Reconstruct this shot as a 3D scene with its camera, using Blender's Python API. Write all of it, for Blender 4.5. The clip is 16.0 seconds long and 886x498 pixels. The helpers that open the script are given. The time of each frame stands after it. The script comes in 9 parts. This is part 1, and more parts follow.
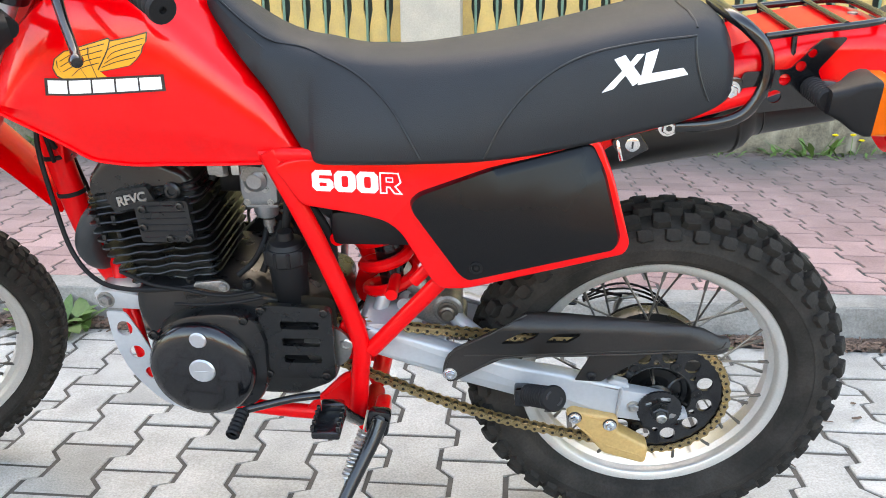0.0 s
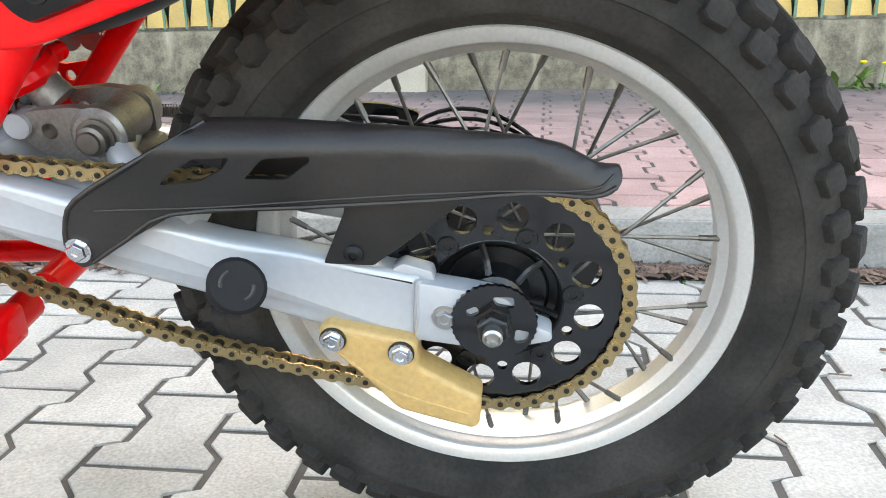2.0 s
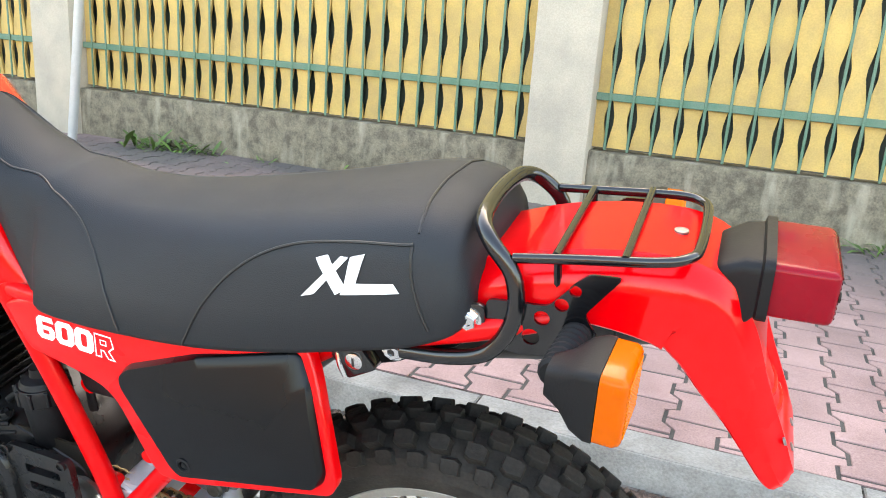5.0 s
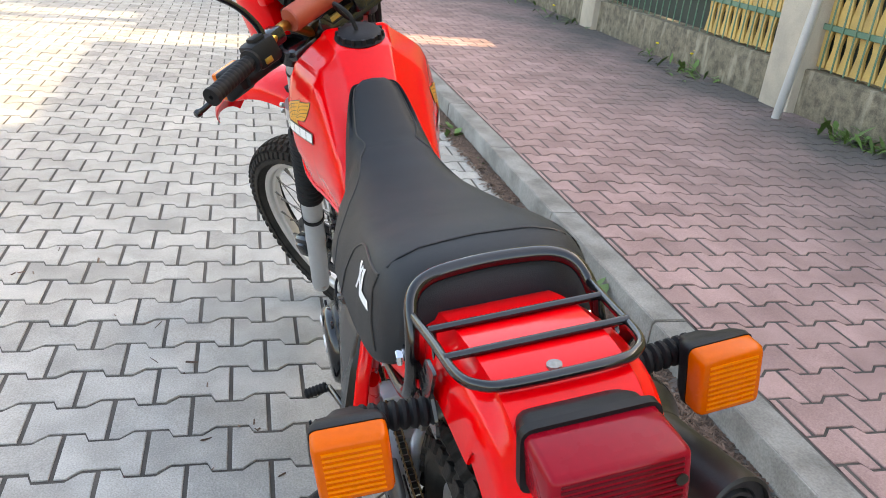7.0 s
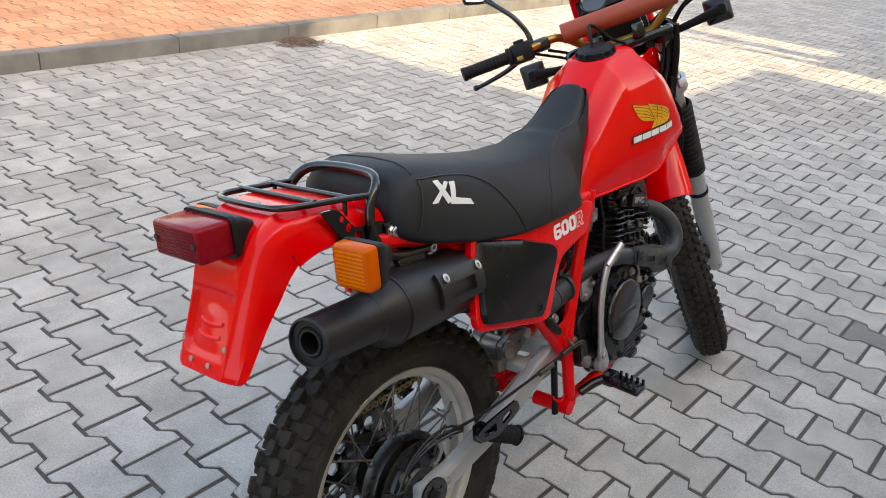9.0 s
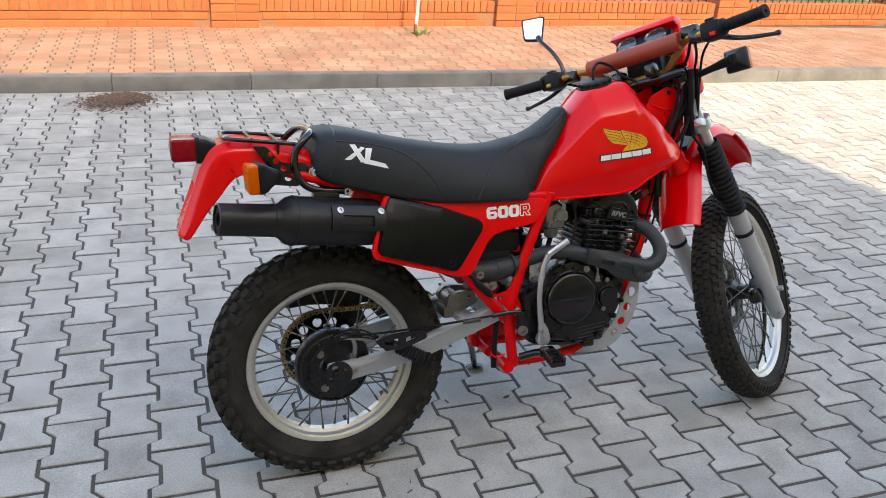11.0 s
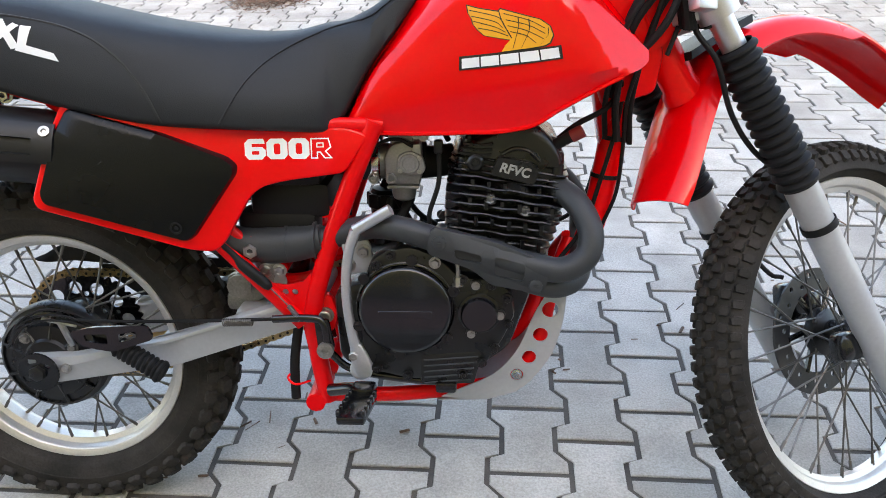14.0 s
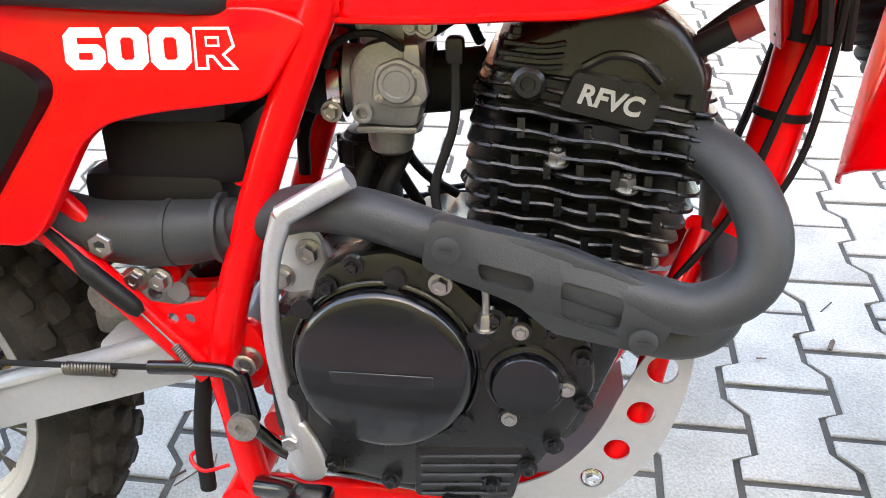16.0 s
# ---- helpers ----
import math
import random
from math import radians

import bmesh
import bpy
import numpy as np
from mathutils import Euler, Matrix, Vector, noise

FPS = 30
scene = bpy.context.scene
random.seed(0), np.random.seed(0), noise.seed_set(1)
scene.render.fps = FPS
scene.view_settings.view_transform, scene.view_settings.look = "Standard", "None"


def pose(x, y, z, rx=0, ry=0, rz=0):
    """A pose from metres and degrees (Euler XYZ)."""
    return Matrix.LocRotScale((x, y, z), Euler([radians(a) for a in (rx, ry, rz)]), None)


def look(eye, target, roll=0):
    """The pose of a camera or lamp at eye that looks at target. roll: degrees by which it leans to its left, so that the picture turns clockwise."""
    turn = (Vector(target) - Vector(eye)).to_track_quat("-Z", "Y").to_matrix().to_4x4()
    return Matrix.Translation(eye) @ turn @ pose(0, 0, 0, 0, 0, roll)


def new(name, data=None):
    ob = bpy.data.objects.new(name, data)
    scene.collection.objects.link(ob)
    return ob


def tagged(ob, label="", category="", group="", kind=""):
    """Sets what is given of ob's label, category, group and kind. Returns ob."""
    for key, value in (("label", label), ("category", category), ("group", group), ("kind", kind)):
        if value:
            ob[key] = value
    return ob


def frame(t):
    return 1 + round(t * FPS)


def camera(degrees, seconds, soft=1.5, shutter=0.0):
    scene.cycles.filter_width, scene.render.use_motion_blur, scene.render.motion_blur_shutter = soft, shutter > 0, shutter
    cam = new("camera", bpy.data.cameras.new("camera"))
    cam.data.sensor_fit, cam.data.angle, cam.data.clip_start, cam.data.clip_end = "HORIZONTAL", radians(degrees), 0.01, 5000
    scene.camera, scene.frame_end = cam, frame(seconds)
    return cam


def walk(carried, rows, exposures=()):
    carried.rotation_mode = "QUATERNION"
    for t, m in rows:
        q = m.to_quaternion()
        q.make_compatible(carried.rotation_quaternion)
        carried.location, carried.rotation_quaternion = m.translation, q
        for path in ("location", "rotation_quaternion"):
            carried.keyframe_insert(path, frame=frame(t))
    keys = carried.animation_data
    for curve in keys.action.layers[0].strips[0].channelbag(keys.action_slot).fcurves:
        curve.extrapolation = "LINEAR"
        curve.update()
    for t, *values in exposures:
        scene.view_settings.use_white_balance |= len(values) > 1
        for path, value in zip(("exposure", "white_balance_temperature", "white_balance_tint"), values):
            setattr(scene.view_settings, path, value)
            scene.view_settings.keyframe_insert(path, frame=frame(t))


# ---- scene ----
# camera and its walk
cam = camera(57.87, 16.0, 0.95)
PATH = [
    (0, look((0.2614, 1.3814, 0.9089), (0.4107, -0.5329, 0.3492), -0.44)),
    (0.5, look((0.1063, 1.3519, 0.8713), (0.2299, -0.5514, 0.2697), -0.39)),
    (1, look((0.0307, 1.1494, 0.7727), (0.1392, -0.7444, 0.1389), -0.09)),
    (1.5, look((-0.0056, 0.9515, 0.6515), (0.1309, -0.9445, 0.0297), -0.50)),
    (2, look((-0.0249, 0.7933, 0.5403), (0.1869, -1.1083, -0.0422), -1.24)),
    (2.5, look((-0.0372, 0.7271, 0.4720), (0.2398, -1.1819, -0.0564), -1.92)),
    (3, look((-0.0460, 0.7107, 0.4633), (0.2767, -1.1930, -0.0579), -1.96)),
    (3.5, look((-0.0507, 0.7682, 0.5180), (0.2741, -1.1319, -0.0149), -1.83)),
    (4, look((-0.0698, 0.9051, 0.7194), (0.2492, -1.0006, 0.2029), 0.28)),
    (4.2, look((-0.0845, 0.9992, 0.8200), (0.2236, -0.9111, 0.3140), 1.48)),
    (6.3, look((-0.6406, 0.7148, 1.2447), (0.8678, -0.3687, 0.5026), 5.58)),
    (6.5, look((-0.6774, 0.6454, 1.2582), (0.9208, -0.2842, 0.4956), 5.44)),
    (7, look((-0.7647, 0.4515, 1.2620), (0.9954, -0.0774, 0.4732), 6.39)),
    (7.5, look((-0.8861, 0.2111, 1.2770), (0.9317, 0.1130, 0.4488), 6.46)),
    (8, look((-0.9413, -0.0840, 1.2691), (0.8245, 0.2892, 0.4072), 6.55)),
    (8.5, look((-0.9430, -0.3769, 1.3083), (0.6869, 0.3761, 0.4272), 6.25)),
    (9, look((-0.9181, -0.7181, 1.4063), (0.5062, 0.3704, 0.5193), 5.79)),
    (9.5, look((-0.7942, -1.0244, 1.4367), (0.4084, 0.3146, 0.5645), 4.84)),
    (10, look((-0.6793, -1.3883, 1.4858), (0.3305, 0.1099, 0.6279), 5.04)),
    (10.2, look((-0.6391, -1.5307, 1.5244), (0.2989, 0.0109, 0.6621), 4.98)),
    (12.3, look((0.2164, -1.8312, 1.5130), (0.4700, -0.0239, 0.6947), 2.41)),
    (12.5, look((0.3335, -1.7637, 1.5246), (0.5265, 0.0360, 0.6738), 2.12)),
    (13, look((0.5116, -1.6008, 1.4653), (0.6009, 0.1850, 0.5692), 1.50)),
    (13.5, look((0.6742, -1.3883, 1.3578), (0.6443, 0.3731, 0.4110), -0.04)),
    (14, look((0.7806, -1.1066, 1.2210), (0.6752, 0.6062, 0.1937), -1.32)),
    (14.5, look((0.7966, -0.8374, 1.0860), (0.6444, 0.8257, -0.0145), -2.34)),
    (15, look((0.7968, -0.6270, 0.9909), (0.5964, 1.0083, -0.1430), -3.06)),
    (15.5, look((0.7971, -0.5435, 0.9518), (0.5900, 1.0820, -0.1950), -2.68)),
    (16, look((0.7787, -0.5344, 0.9479), (0.5378, 1.0732, -0.2174), -2.53)),
]
walk(cam, PATH, exposures=[(0.0, 3.12, 8400, 10), (2.0, 3.35, 8700, 8), (4.2, 3.43, 8800, 8), (6.5, 2.72, 8600, 10), (8.0, 2.31, 8600, 10), (9.0, 2.13, 8300, 10), (10.2, 2.10, 8000, 10), (12.3, 2.04, 7100, 8), (13.0, 2.07, 7100, 8), (14.5, 3.08, 7850, 10), (16.0, 3.53, 8100, 10)])

# ---- light: sky and one sun from behind the house on the near side ----
SUN_AZ = radians(-85)      # direction towards the sun in the ground plane, from +x
SUN_EL = radians(40)
world = bpy.data.worlds.new("sky")
scene.world = world
world.use_nodes = True
wn = world.node_tree.nodes
sky = wn.new("ShaderNodeTexSky")
sky.sky_type, sky.sun_disc = "NISHITA", False
sky.sun_elevation, sky.sun_rotation = SUN_EL, radians(90) - SUN_AZ
sky.air_density, sky.dust_density, sky.ozone_density = 1.0, 2.5, 1.0
wn["Background"].inputs["Strength"].default_value = 0.15
world.node_tree.links.new(sky.outputs["Color"], wn["Background"].inputs["Color"])
sun_data = bpy.data.lights.new("sun", "SUN")
sun_data.energy, sun_data.angle, sun_data.color = 1.6, radians(0.6), (1.0, 0.87, 0.64)
sun = new("sun", sun_data)
sun_dir = Vector((math.cos(SUN_EL) * math.cos(SUN_AZ), math.cos(SUN_EL) * math.sin(SUN_AZ), math.sin(SUN_EL)))
sun.matrix_world = look(sun_dir * 40, (0, 0, 0))


# ---- materials ----
def mat(name, col, rough=0.5, metal=0.0, var=0.12, scale=12.0, bump=0.0, bscale=150.0, coat=0.0,
        col2=None, stain=0.4, pieces=0.0, rough_var=0.12, spec=0.5):
    """Principled material with colour and gloss broken up at two scales, and fine relief."""
    m = bpy.data.materials.new(name)
    m.use_nodes = True
    nt = m.node_tree
    nd, ln = nt.nodes, nt.links
    b = nd["Principled BSDF"]
    tc = nd.new("ShaderNodeTexCoord")
    big = nd.new("ShaderNodeTexNoise")
    big.inputs["Scale"].default_value, big.inputs["Detail"].default_value = scale, 5
    fine = nd.new("ShaderNodeTexNoise")
    fine.inputs["Scale"].default_value, fine.inputs["Detail"].default_value = bscale, 3
    place = tc.outputs["Object"]
    if pieces:
        info, shift = nd.new("ShaderNodeObjectInfo"), nd.new("ShaderNodeVectorMath")
        shift.operation = "MULTIPLY_ADD"
        shift.inputs[1].default_value = (37.0, 53.0, 29.0)
        ln.new(info.outputs["Random"], shift.inputs[0])
        ln.new(tc.outputs["Object"], shift.inputs[2])
        place = shift.outputs["Vector"]
    for n in (big, fine):
        ln.new(place, n.inputs["Vector"])
    ramp = nd.new("ShaderNodeMapRange")
    ramp.inputs["From Min"].default_value, ramp.inputs["From Max"].default_value = 0.35, 0.68
    ln.new(big.outputs["Fac"], ramp.inputs["Value"])
    mix = nd.new("ShaderNodeMix")
    mix.data_type = "RGBA"
    second = col2 or tuple(c * (1 - stain) for c in col)
    mix.inputs["A"].default_value, mix.inputs["B"].default_value = (*col, 1), (*second, 1)
    fac = nd.new("ShaderNodeMath")
    fac.operation = "MULTIPLY"
    fac.inputs[1].default_value = var if col2 is None else 1.0
    ln.new(ramp.outputs["Result"], fac.inputs[0])
    ln.new(fac.outputs[0], mix.inputs["Factor"])
    hsv = nd.new("ShaderNodeHueSaturation")
    val = nd.new("ShaderNodeMapRange")
    val.inputs["To Min"].default_value, val.inputs["To Max"].default_value = 1 - var, 1 + var
    ln.new(fine.outputs["Fac"], val.inputs["Value"])
    last = val.outputs["Result"]
    if pieces:
        geo = nd.new("ShaderNodeNewGeometry")
        add, frac, pr, mul = (nd.new("ShaderNodeMath"), nd.new("ShaderNodeMath"), nd.new("ShaderNodeMapRange"), nd.new("ShaderNodeMath"))
        add.operation, frac.operation, mul.operation = "ADD", "FRACT", "MULTIPLY"
        ln.new(info.outputs["Random"], add.inputs[0])
        ln.new(geo.outputs["Random Per Island"], add.inputs[1])
        ln.new(add.outputs[0], frac.inputs[0])
        pr.inputs["To Min"].default_value, pr.inputs["To Max"].default_value = 1 - pieces, 1 + pieces
        ln.new(frac.outputs[0], pr.inputs["Value"])
        ln.new(pr.outputs["Result"], mul.inputs[0])
        ln.new(last, mul.inputs[1])
        last = mul.outputs[0]
    ln.new(last, hsv.inputs["Value"])
    ln.new(mix.outputs["Result"], hsv.inputs["Color"])
    ln.new(hsv.outputs["Color"], b.inputs["Base Color"])
    rr = nd.new("ShaderNodeMapRange")
    rr.inputs["To Min"].default_value, rr.inputs["To Max"].default_value = max(0.02, rough - rough_var), min(1, rough + rough_var)
    ln.new(big.outputs["Fac"], rr.inputs["Value"])
    ln.new(rr.outputs["Result"], b.inputs["Roughness"])
    b.inputs["Metallic"].default_value = metal
    b.inputs["Specular IOR Level"].default_value = spec
    b.inputs["Coat Weight"].default_value = coat
    b.inputs["Coat Roughness"].default_value = 0.07
    if bump:
        bp = nd.new("ShaderNodeBump")
        bp.inputs["Strength"].default_value, bp.inputs["Distance"].default_value = bump, 0.002
        ln.new(fine.outputs["Fac"], bp.inputs["Height"])
        ln.new(bp.outputs["Normal"], b.inputs["Normal"])
    return m


RED = mat("red_paint", (0.80, 0.0010, 0.004), 0.25, var=0.05, scale=5, coat=0.70, stain=0.2, spec=0.04)
RED_FRAME = mat("red_frame_paint", (0.80, 0.004, 0.007), 0.3, var=0.08, scale=14, coat=0.35, spec=0.05)
RED_PLASTIC = mat("red_plastic", (0.82, 0.0015, 0.005), 0.3, var=0.06, scale=7, coat=0.55, spec=0.04)
RED_LENS = mat("red_lens", (0.25, 0.003, 0.012), 0.28, var=0.08, scale=30, coat=0.3, spec=0.05)
RED_DARK = mat("dark_red_lens_rib", (0.10, 0.001, 0.004), 0.3, coat=0.1, spec=0.1)
AMBER = mat("amber_lens", (0.62, 0.100, 0.002), 0.25, var=0.08, scale=30, coat=0.3, spec=0.05)
AMBER_RIB = mat("amber_lens_rib", (0.78, 0.20, 0.004), 0.25, coat=0.2, spec=0.1)
VINYL = mat("black_vinyl", (0.014, 0.016, 0.019), 0.58, spec=0.35, var=0.12, scale=6, bump=0.25, bscale=700)
PANEL = mat("black_side_panel", (0.003, 0.0035, 0.0045), 0.26, spec=0.24, var=0.1, scale=4, bump=0.06, bscale=600)
STITCH = mat("black_piping", (0.008, 0.008, 0.009), 0.45)
BLACK = mat("black_paint", (0.004, 0.004, 0.005), 0.22, var=0.15, scale=18, coat=0.5, spec=0.45)
ENGINE = mat("black_engine_paint", (0.0045, 0.0048, 0.0054), 0.29, var=0.35, scale=26, bump=0.16, bscale=360, col2=(0.0090, 0.0090, 0.0092), spec=0.5)
DISC = mat("dark_brake_disc", (0.055, 0.055, 0.057), 0.4, metal=0.6, var=0.2, scale=40)
EXHAUST = mat("matt_black_exhaust", (0.032, 0.035, 0.039), 0.50, spec=0.4, var=0.2, scale=16, bump=0.15, bscale=500)
MUFFLER = mat("satin_black_muffler", (0.010, 0.010, 0.011), 0.42, spec=0.4, var=0.2, scale=16, bump=0.12, bscale=500)
PLASTIC = mat("black_plastic", (0.007, 0.007, 0.008), 0.5, spec=0.25, var=0.2, scale=14, bump=0.1, bscale=400)
GUARD = mat("worn_black_plastic", (0.010, 0.009, 0.0085), 0.42, var=0.3, scale=10, bump=0.15, bscale=300, col2=(0.022, 0.018, 0.016), spec=0.4)
TYRE = mat("tyre_rubber", (0.0175, 0.0160, 0.0145), 0.8, var=0.45, scale=14, bump=0.5, bscale=220, col2=(0.042, 0.037, 0.033), spec=0.2)
RUBBER = mat("black_rubber", (0.007, 0.007, 0.008), 0.65, spec=0.25, var=0.2, scale=30, bump=0.15, bscale=300)
ALU = mat("brushed_aluminium", (0.62, 0.63, 0.65), 0.40, metal=0.85, var=0.1, scale=18, bump=0.06, bscale=420)
RIM = mat("aluminium_rim", (0.66, 0.635, 0.60), 0.36, metal=0.65, var=0.14, scale=20, bump=0.05, bscale=300)
SILVER = mat("silver_painted_metal", (0.41, 0.425, 0.445), 0.36, metal=0.25, var=0.08, scale=14, coat=0.3)
STEEL = mat("zinc_steel", (0.45, 0.44, 0.42), 0.36, metal=1.0, var=0.2, scale=60)
CHROME = mat("polished_steel", (0.72, 0.72, 0.72), 0.16, metal=1.0, var=0.1, scale=40)
SPOKE = mat("dull_steel_spoke", (0.16, 0.15, 0.14), 0.42, metal=0.9, var=0.3, scale=80)
CHAIN = mat("gold_chain_plate", (0.50, 0.36, 0.18), 0.30, metal=0.85, var=0.35, scale=90, stain=0.7)
CHAIN_DARK = mat("greasy_chain_roller", (0.03, 0.024, 0.018), 0.45, metal=0.5)
NYLON = mat("yellowed_nylon", (0.504, 0.32, 0.122), 0.45, var=0.25, scale=25, bump=0.1, bscale=200)
CAST = mat("cast_aluminium", (0.30, 0.29, 0.275), 0.45, metal=0.8, var=0.4, scale=40, bump=0.12, bscale=300)
BRASS = mat("gold_anodised_bar", (0.42, 0.25, 0.06), 0.35, metal=0.9, var=0.15, scale=30)
PAD = mat("brick_red_vinyl_pad", (0.34, 0.055, 0.025), 0.5, var=0.15, scale=12, bump=0.15, bscale=400)
WHITE = mat("white_decal", (0.82, 0.82, 0.82), 0.4, var=0.03)
GOLD = mat("gold_decal", (0.80, 0.36, 0.02), 0.4, var=0.05)
INK = mat("black_decal", (0.012, 0.010, 0.010), 0.4, var=0.03)
MIRROR = mat("mirror_glass", (0.9, 0.9, 0.92), 0.02, metal=1.0, var=0.01, rough_var=0.0)
LAMP_GLASS = mat("instrument_face", (0.05, 0.06, 0.07), 0.1, coat=1.0)

PAVER_GREY = mat("grey_concrete_paver", (0.43, 0.41, 0.375), 0.9, var=0.44, scale=8, bump=1.0, bscale=230, col2=(0.33, 0.312, 0.282), pieces=0.13, spec=0.1)
PAVER_RED = mat("red_concrete_paver", (0.43, 0.278, 0.252), 0.9, var=0.40, scale=5, bump=0.9, bscale=230, col2=(0.33, 0.21, 0.19), pieces=0.14, spec=0.1)
# red paver of the sunny side: the sun's orange is put into the colour
PAVER_SUN = mat("sun_tinted_red_paver", (0.30, 0.155, 0.105), 0.9, var=0.25, scale=2.5, bump=0.8, bscale=150, col2=(0.32, 0.21, 0.15), pieces=0.15, spec=0.1)
PAVER_DARK = mat("dark_concrete_paver", (0.17, 0.165, 0.155), 0.9, var=0.4, scale=8, bump=1.0, bscale=230, col2=(0.24, 0.23, 0.21), spec=0.1)
JOINT = mat("joint_sand", (0.055, 0.05, 0.045), 0.95, var=0.3, scale=9, bump=0.6, bscale=250, col2=(0.10, 0.088, 0.075))
EARTH = mat("ground_earth", (0.10, 0.13, 0.05), 0.95, var=0.3, scale=2, bump=0.5, bscale=60)
KERB = mat("concrete_kerb", (0.33, 0.31, 0.28), 0.88, var=0.38, scale=7, bump=1.0, bscale=150, col2=(0.20, 0.185, 0.165), pieces=0.06, spec=0.15)
# far kerb, set darker than the near one
KERB_FAR = mat("dark_concrete_kerb", (0.17, 0.165, 0.155), 0.85, var=0.25, scale=5, bump=0.6, bscale=260, col2=(0.11, 0.105, 0.10), pieces=0.08)
PLINTH = mat("stained_concrete_wall", (0.215, 0.178, 0.122), 0.9, var=0.55, scale=17, bump=1.0, bscale=110, col2=(0.105, 0.088, 0.062))
PILLAR = mat("rough_plaster_pillar", (0.50, 0.43, 0.34), 0.9, var=0.2, scale=4, bump=0.7, bscale=140, col2=(0.38, 0.33, 0.27))
PICKET = mat("yellow_painted_picket", (0.62, 0.40, 0.12), 0.6, var=0.2, scale=8, bump=0.2, bscale=120, col2=(0.50, 0.33, 0.12), pieces=0.10)
GREEN = mat("green_painted_steel", (0.07, 0.17, 0.11), 0.5, var=0.25, scale=10, col2=(0.12, 0.20, 0.14))
RENDER_WALL = mat("yellow_house_render", (0.62, 0.47, 0.20), 0.9, var=0.15, scale=2, bump=0.4, bscale=120)
ROOF = mat("brown_roof_tile", (0.20, 0.09, 0.06), 0.8, var=0.3, scale=4)
BRICK = mat("orange_facing_brick", (0.36, 0.105, 0.036), 0.85, var=0.2, scale=6, bump=0.3, bscale=180, pieces=0.12)
MORTAR = mat("brick_mortar", (0.26, 0.13, 0.075), 0.9, var=0.2, scale=30, bump=0.4, bscale=200)
IRON = mat("black_iron_fence", (0.012, 0.012, 0.012), 0.5)
LEAF = mat("weed_leaf", (0.095, 0.17, 0.035), 0.55, var=0.3, scale=30, pieces=0.35)
STRAW = mat("dead_plant_litter", (0.15, 0.095, 0.068), 0.9, var=0.4, scale=50, pieces=0.5)
FLOWER = mat("dandelion_yellow", (0.85, 0.62, 0.01), 0.6)
LAWN = mat("lawn_grass", (0.10, 0.19, 0.035), 0.8, var=0.4, scale=8, pieces=0.4)
POLE = mat("galvanised_pole", (0.55, 0.55, 0.54), 0.45, metal=0.4, var=0.2, scale=12)
RUST = mat("rusty_post", (0.20, 0.07, 0.04), 0.7, var=0.4, scale=20)
SLAB = mat("pale_concrete_slab", (0.38, 0.33, 0.25), 0.85, var=0.2, scale=6, bump=0.4, bscale=200)


def soiled(m, y0, y1, col, scale):
    """Moss and grime that spread from one long edge of a surface in ragged patches."""
    nd, ln = m.node_tree.nodes, m.node_tree.links
    b = nd["Principled BSDF"]
    old = b.inputs["Base Color"].links[0].from_socket
    tc, sep, fall, noise, mul, mix = (nd.new("ShaderNodeTexCoord"), nd.new("ShaderNodeSeparateXYZ"), nd.new("ShaderNodeMapRange"), nd.new("ShaderNodeTexNoise"), nd.new("ShaderNodeMath"), nd.new("ShaderNodeMix"))
    noise.inputs["Scale"].default_value, noise.inputs["Detail"].default_value = scale, 6
    fall.inputs["From Min"].default_value, fall.inputs["From Max"].default_value = y0, y1
    fall.inputs["To Max"].default_value = 1.7
    mul.operation, mul.use_clamp = "MULTIPLY", True
    mix.data_type = "RGBA"
    mix.inputs["B"].default_value = (*col, 1)
    ln.new(tc.outputs["Object"], sep.inputs[0])
    ln.new(tc.outputs["Object"], noise.inputs["Vector"])
    ln.new(sep.outputs["Y"], fall.inputs["Value"])
    ln.new(fall.outputs["Result"], mul.inputs[0])
    ln.new(noise.outputs["Fac"], mul.inputs[1])
    ln.new(mul.outputs[0], mix.inputs["Factor"])
    ln.new(old, mix.inputs["A"])
    ln.new(mix.outputs["Result"], b.inputs["Base Color"])


def streaked(m, col, along, down):
    """Pale lime runs: narrow noise drawn out downwards."""
    nd, ln = m.node_tree.nodes, m.node_tree.links
    b = nd["Principled BSDF"]
    old = b.inputs["Base Color"].links[0].from_socket
    tc, sc, noise, cut, mix = (nd.new("ShaderNodeTexCoord"), nd.new("ShaderNodeVectorMath"), nd.new("ShaderNodeTexNoise"), nd.new("ShaderNodeMapRange"), nd.new("ShaderNodeMix"))
    sc.operation = "MULTIPLY"
    sc.inputs[1].default_value = (along, along, down)
    noise.inputs["Scale"].default_value, noise.inputs["Detail"].default_value = 1.0, 5
    cut.inputs["From Min"].default_value, cut.inputs["From Max"].default_value, cut.inputs["To Max"].default_value = 0.54, 0.72, 0.75
    mix.data_type = "RGBA"
    mix.inputs["B"].default_value = (*col, 1)
    ln.new(tc.outputs["Object"], sc.inputs[0])
    ln.new(sc.outputs["Vector"], noise.inputs["Vector"])
    ln.new(noise.outputs["Fac"], cut.inputs["Value"])
    ln.new(cut.outputs["Result"], mix.inputs["Factor"])
    ln.new(old, mix.inputs["A"])
    ln.new(mix.outputs["Result"], b.inputs["Base Color"])


streaked(PLINTH, (0.40, 0.35, 0.26), 9.0, 2.2)
soiled(PAVER_RED, -1.5, -3.2, (0.125, 0.11, 0.10), 1.1)


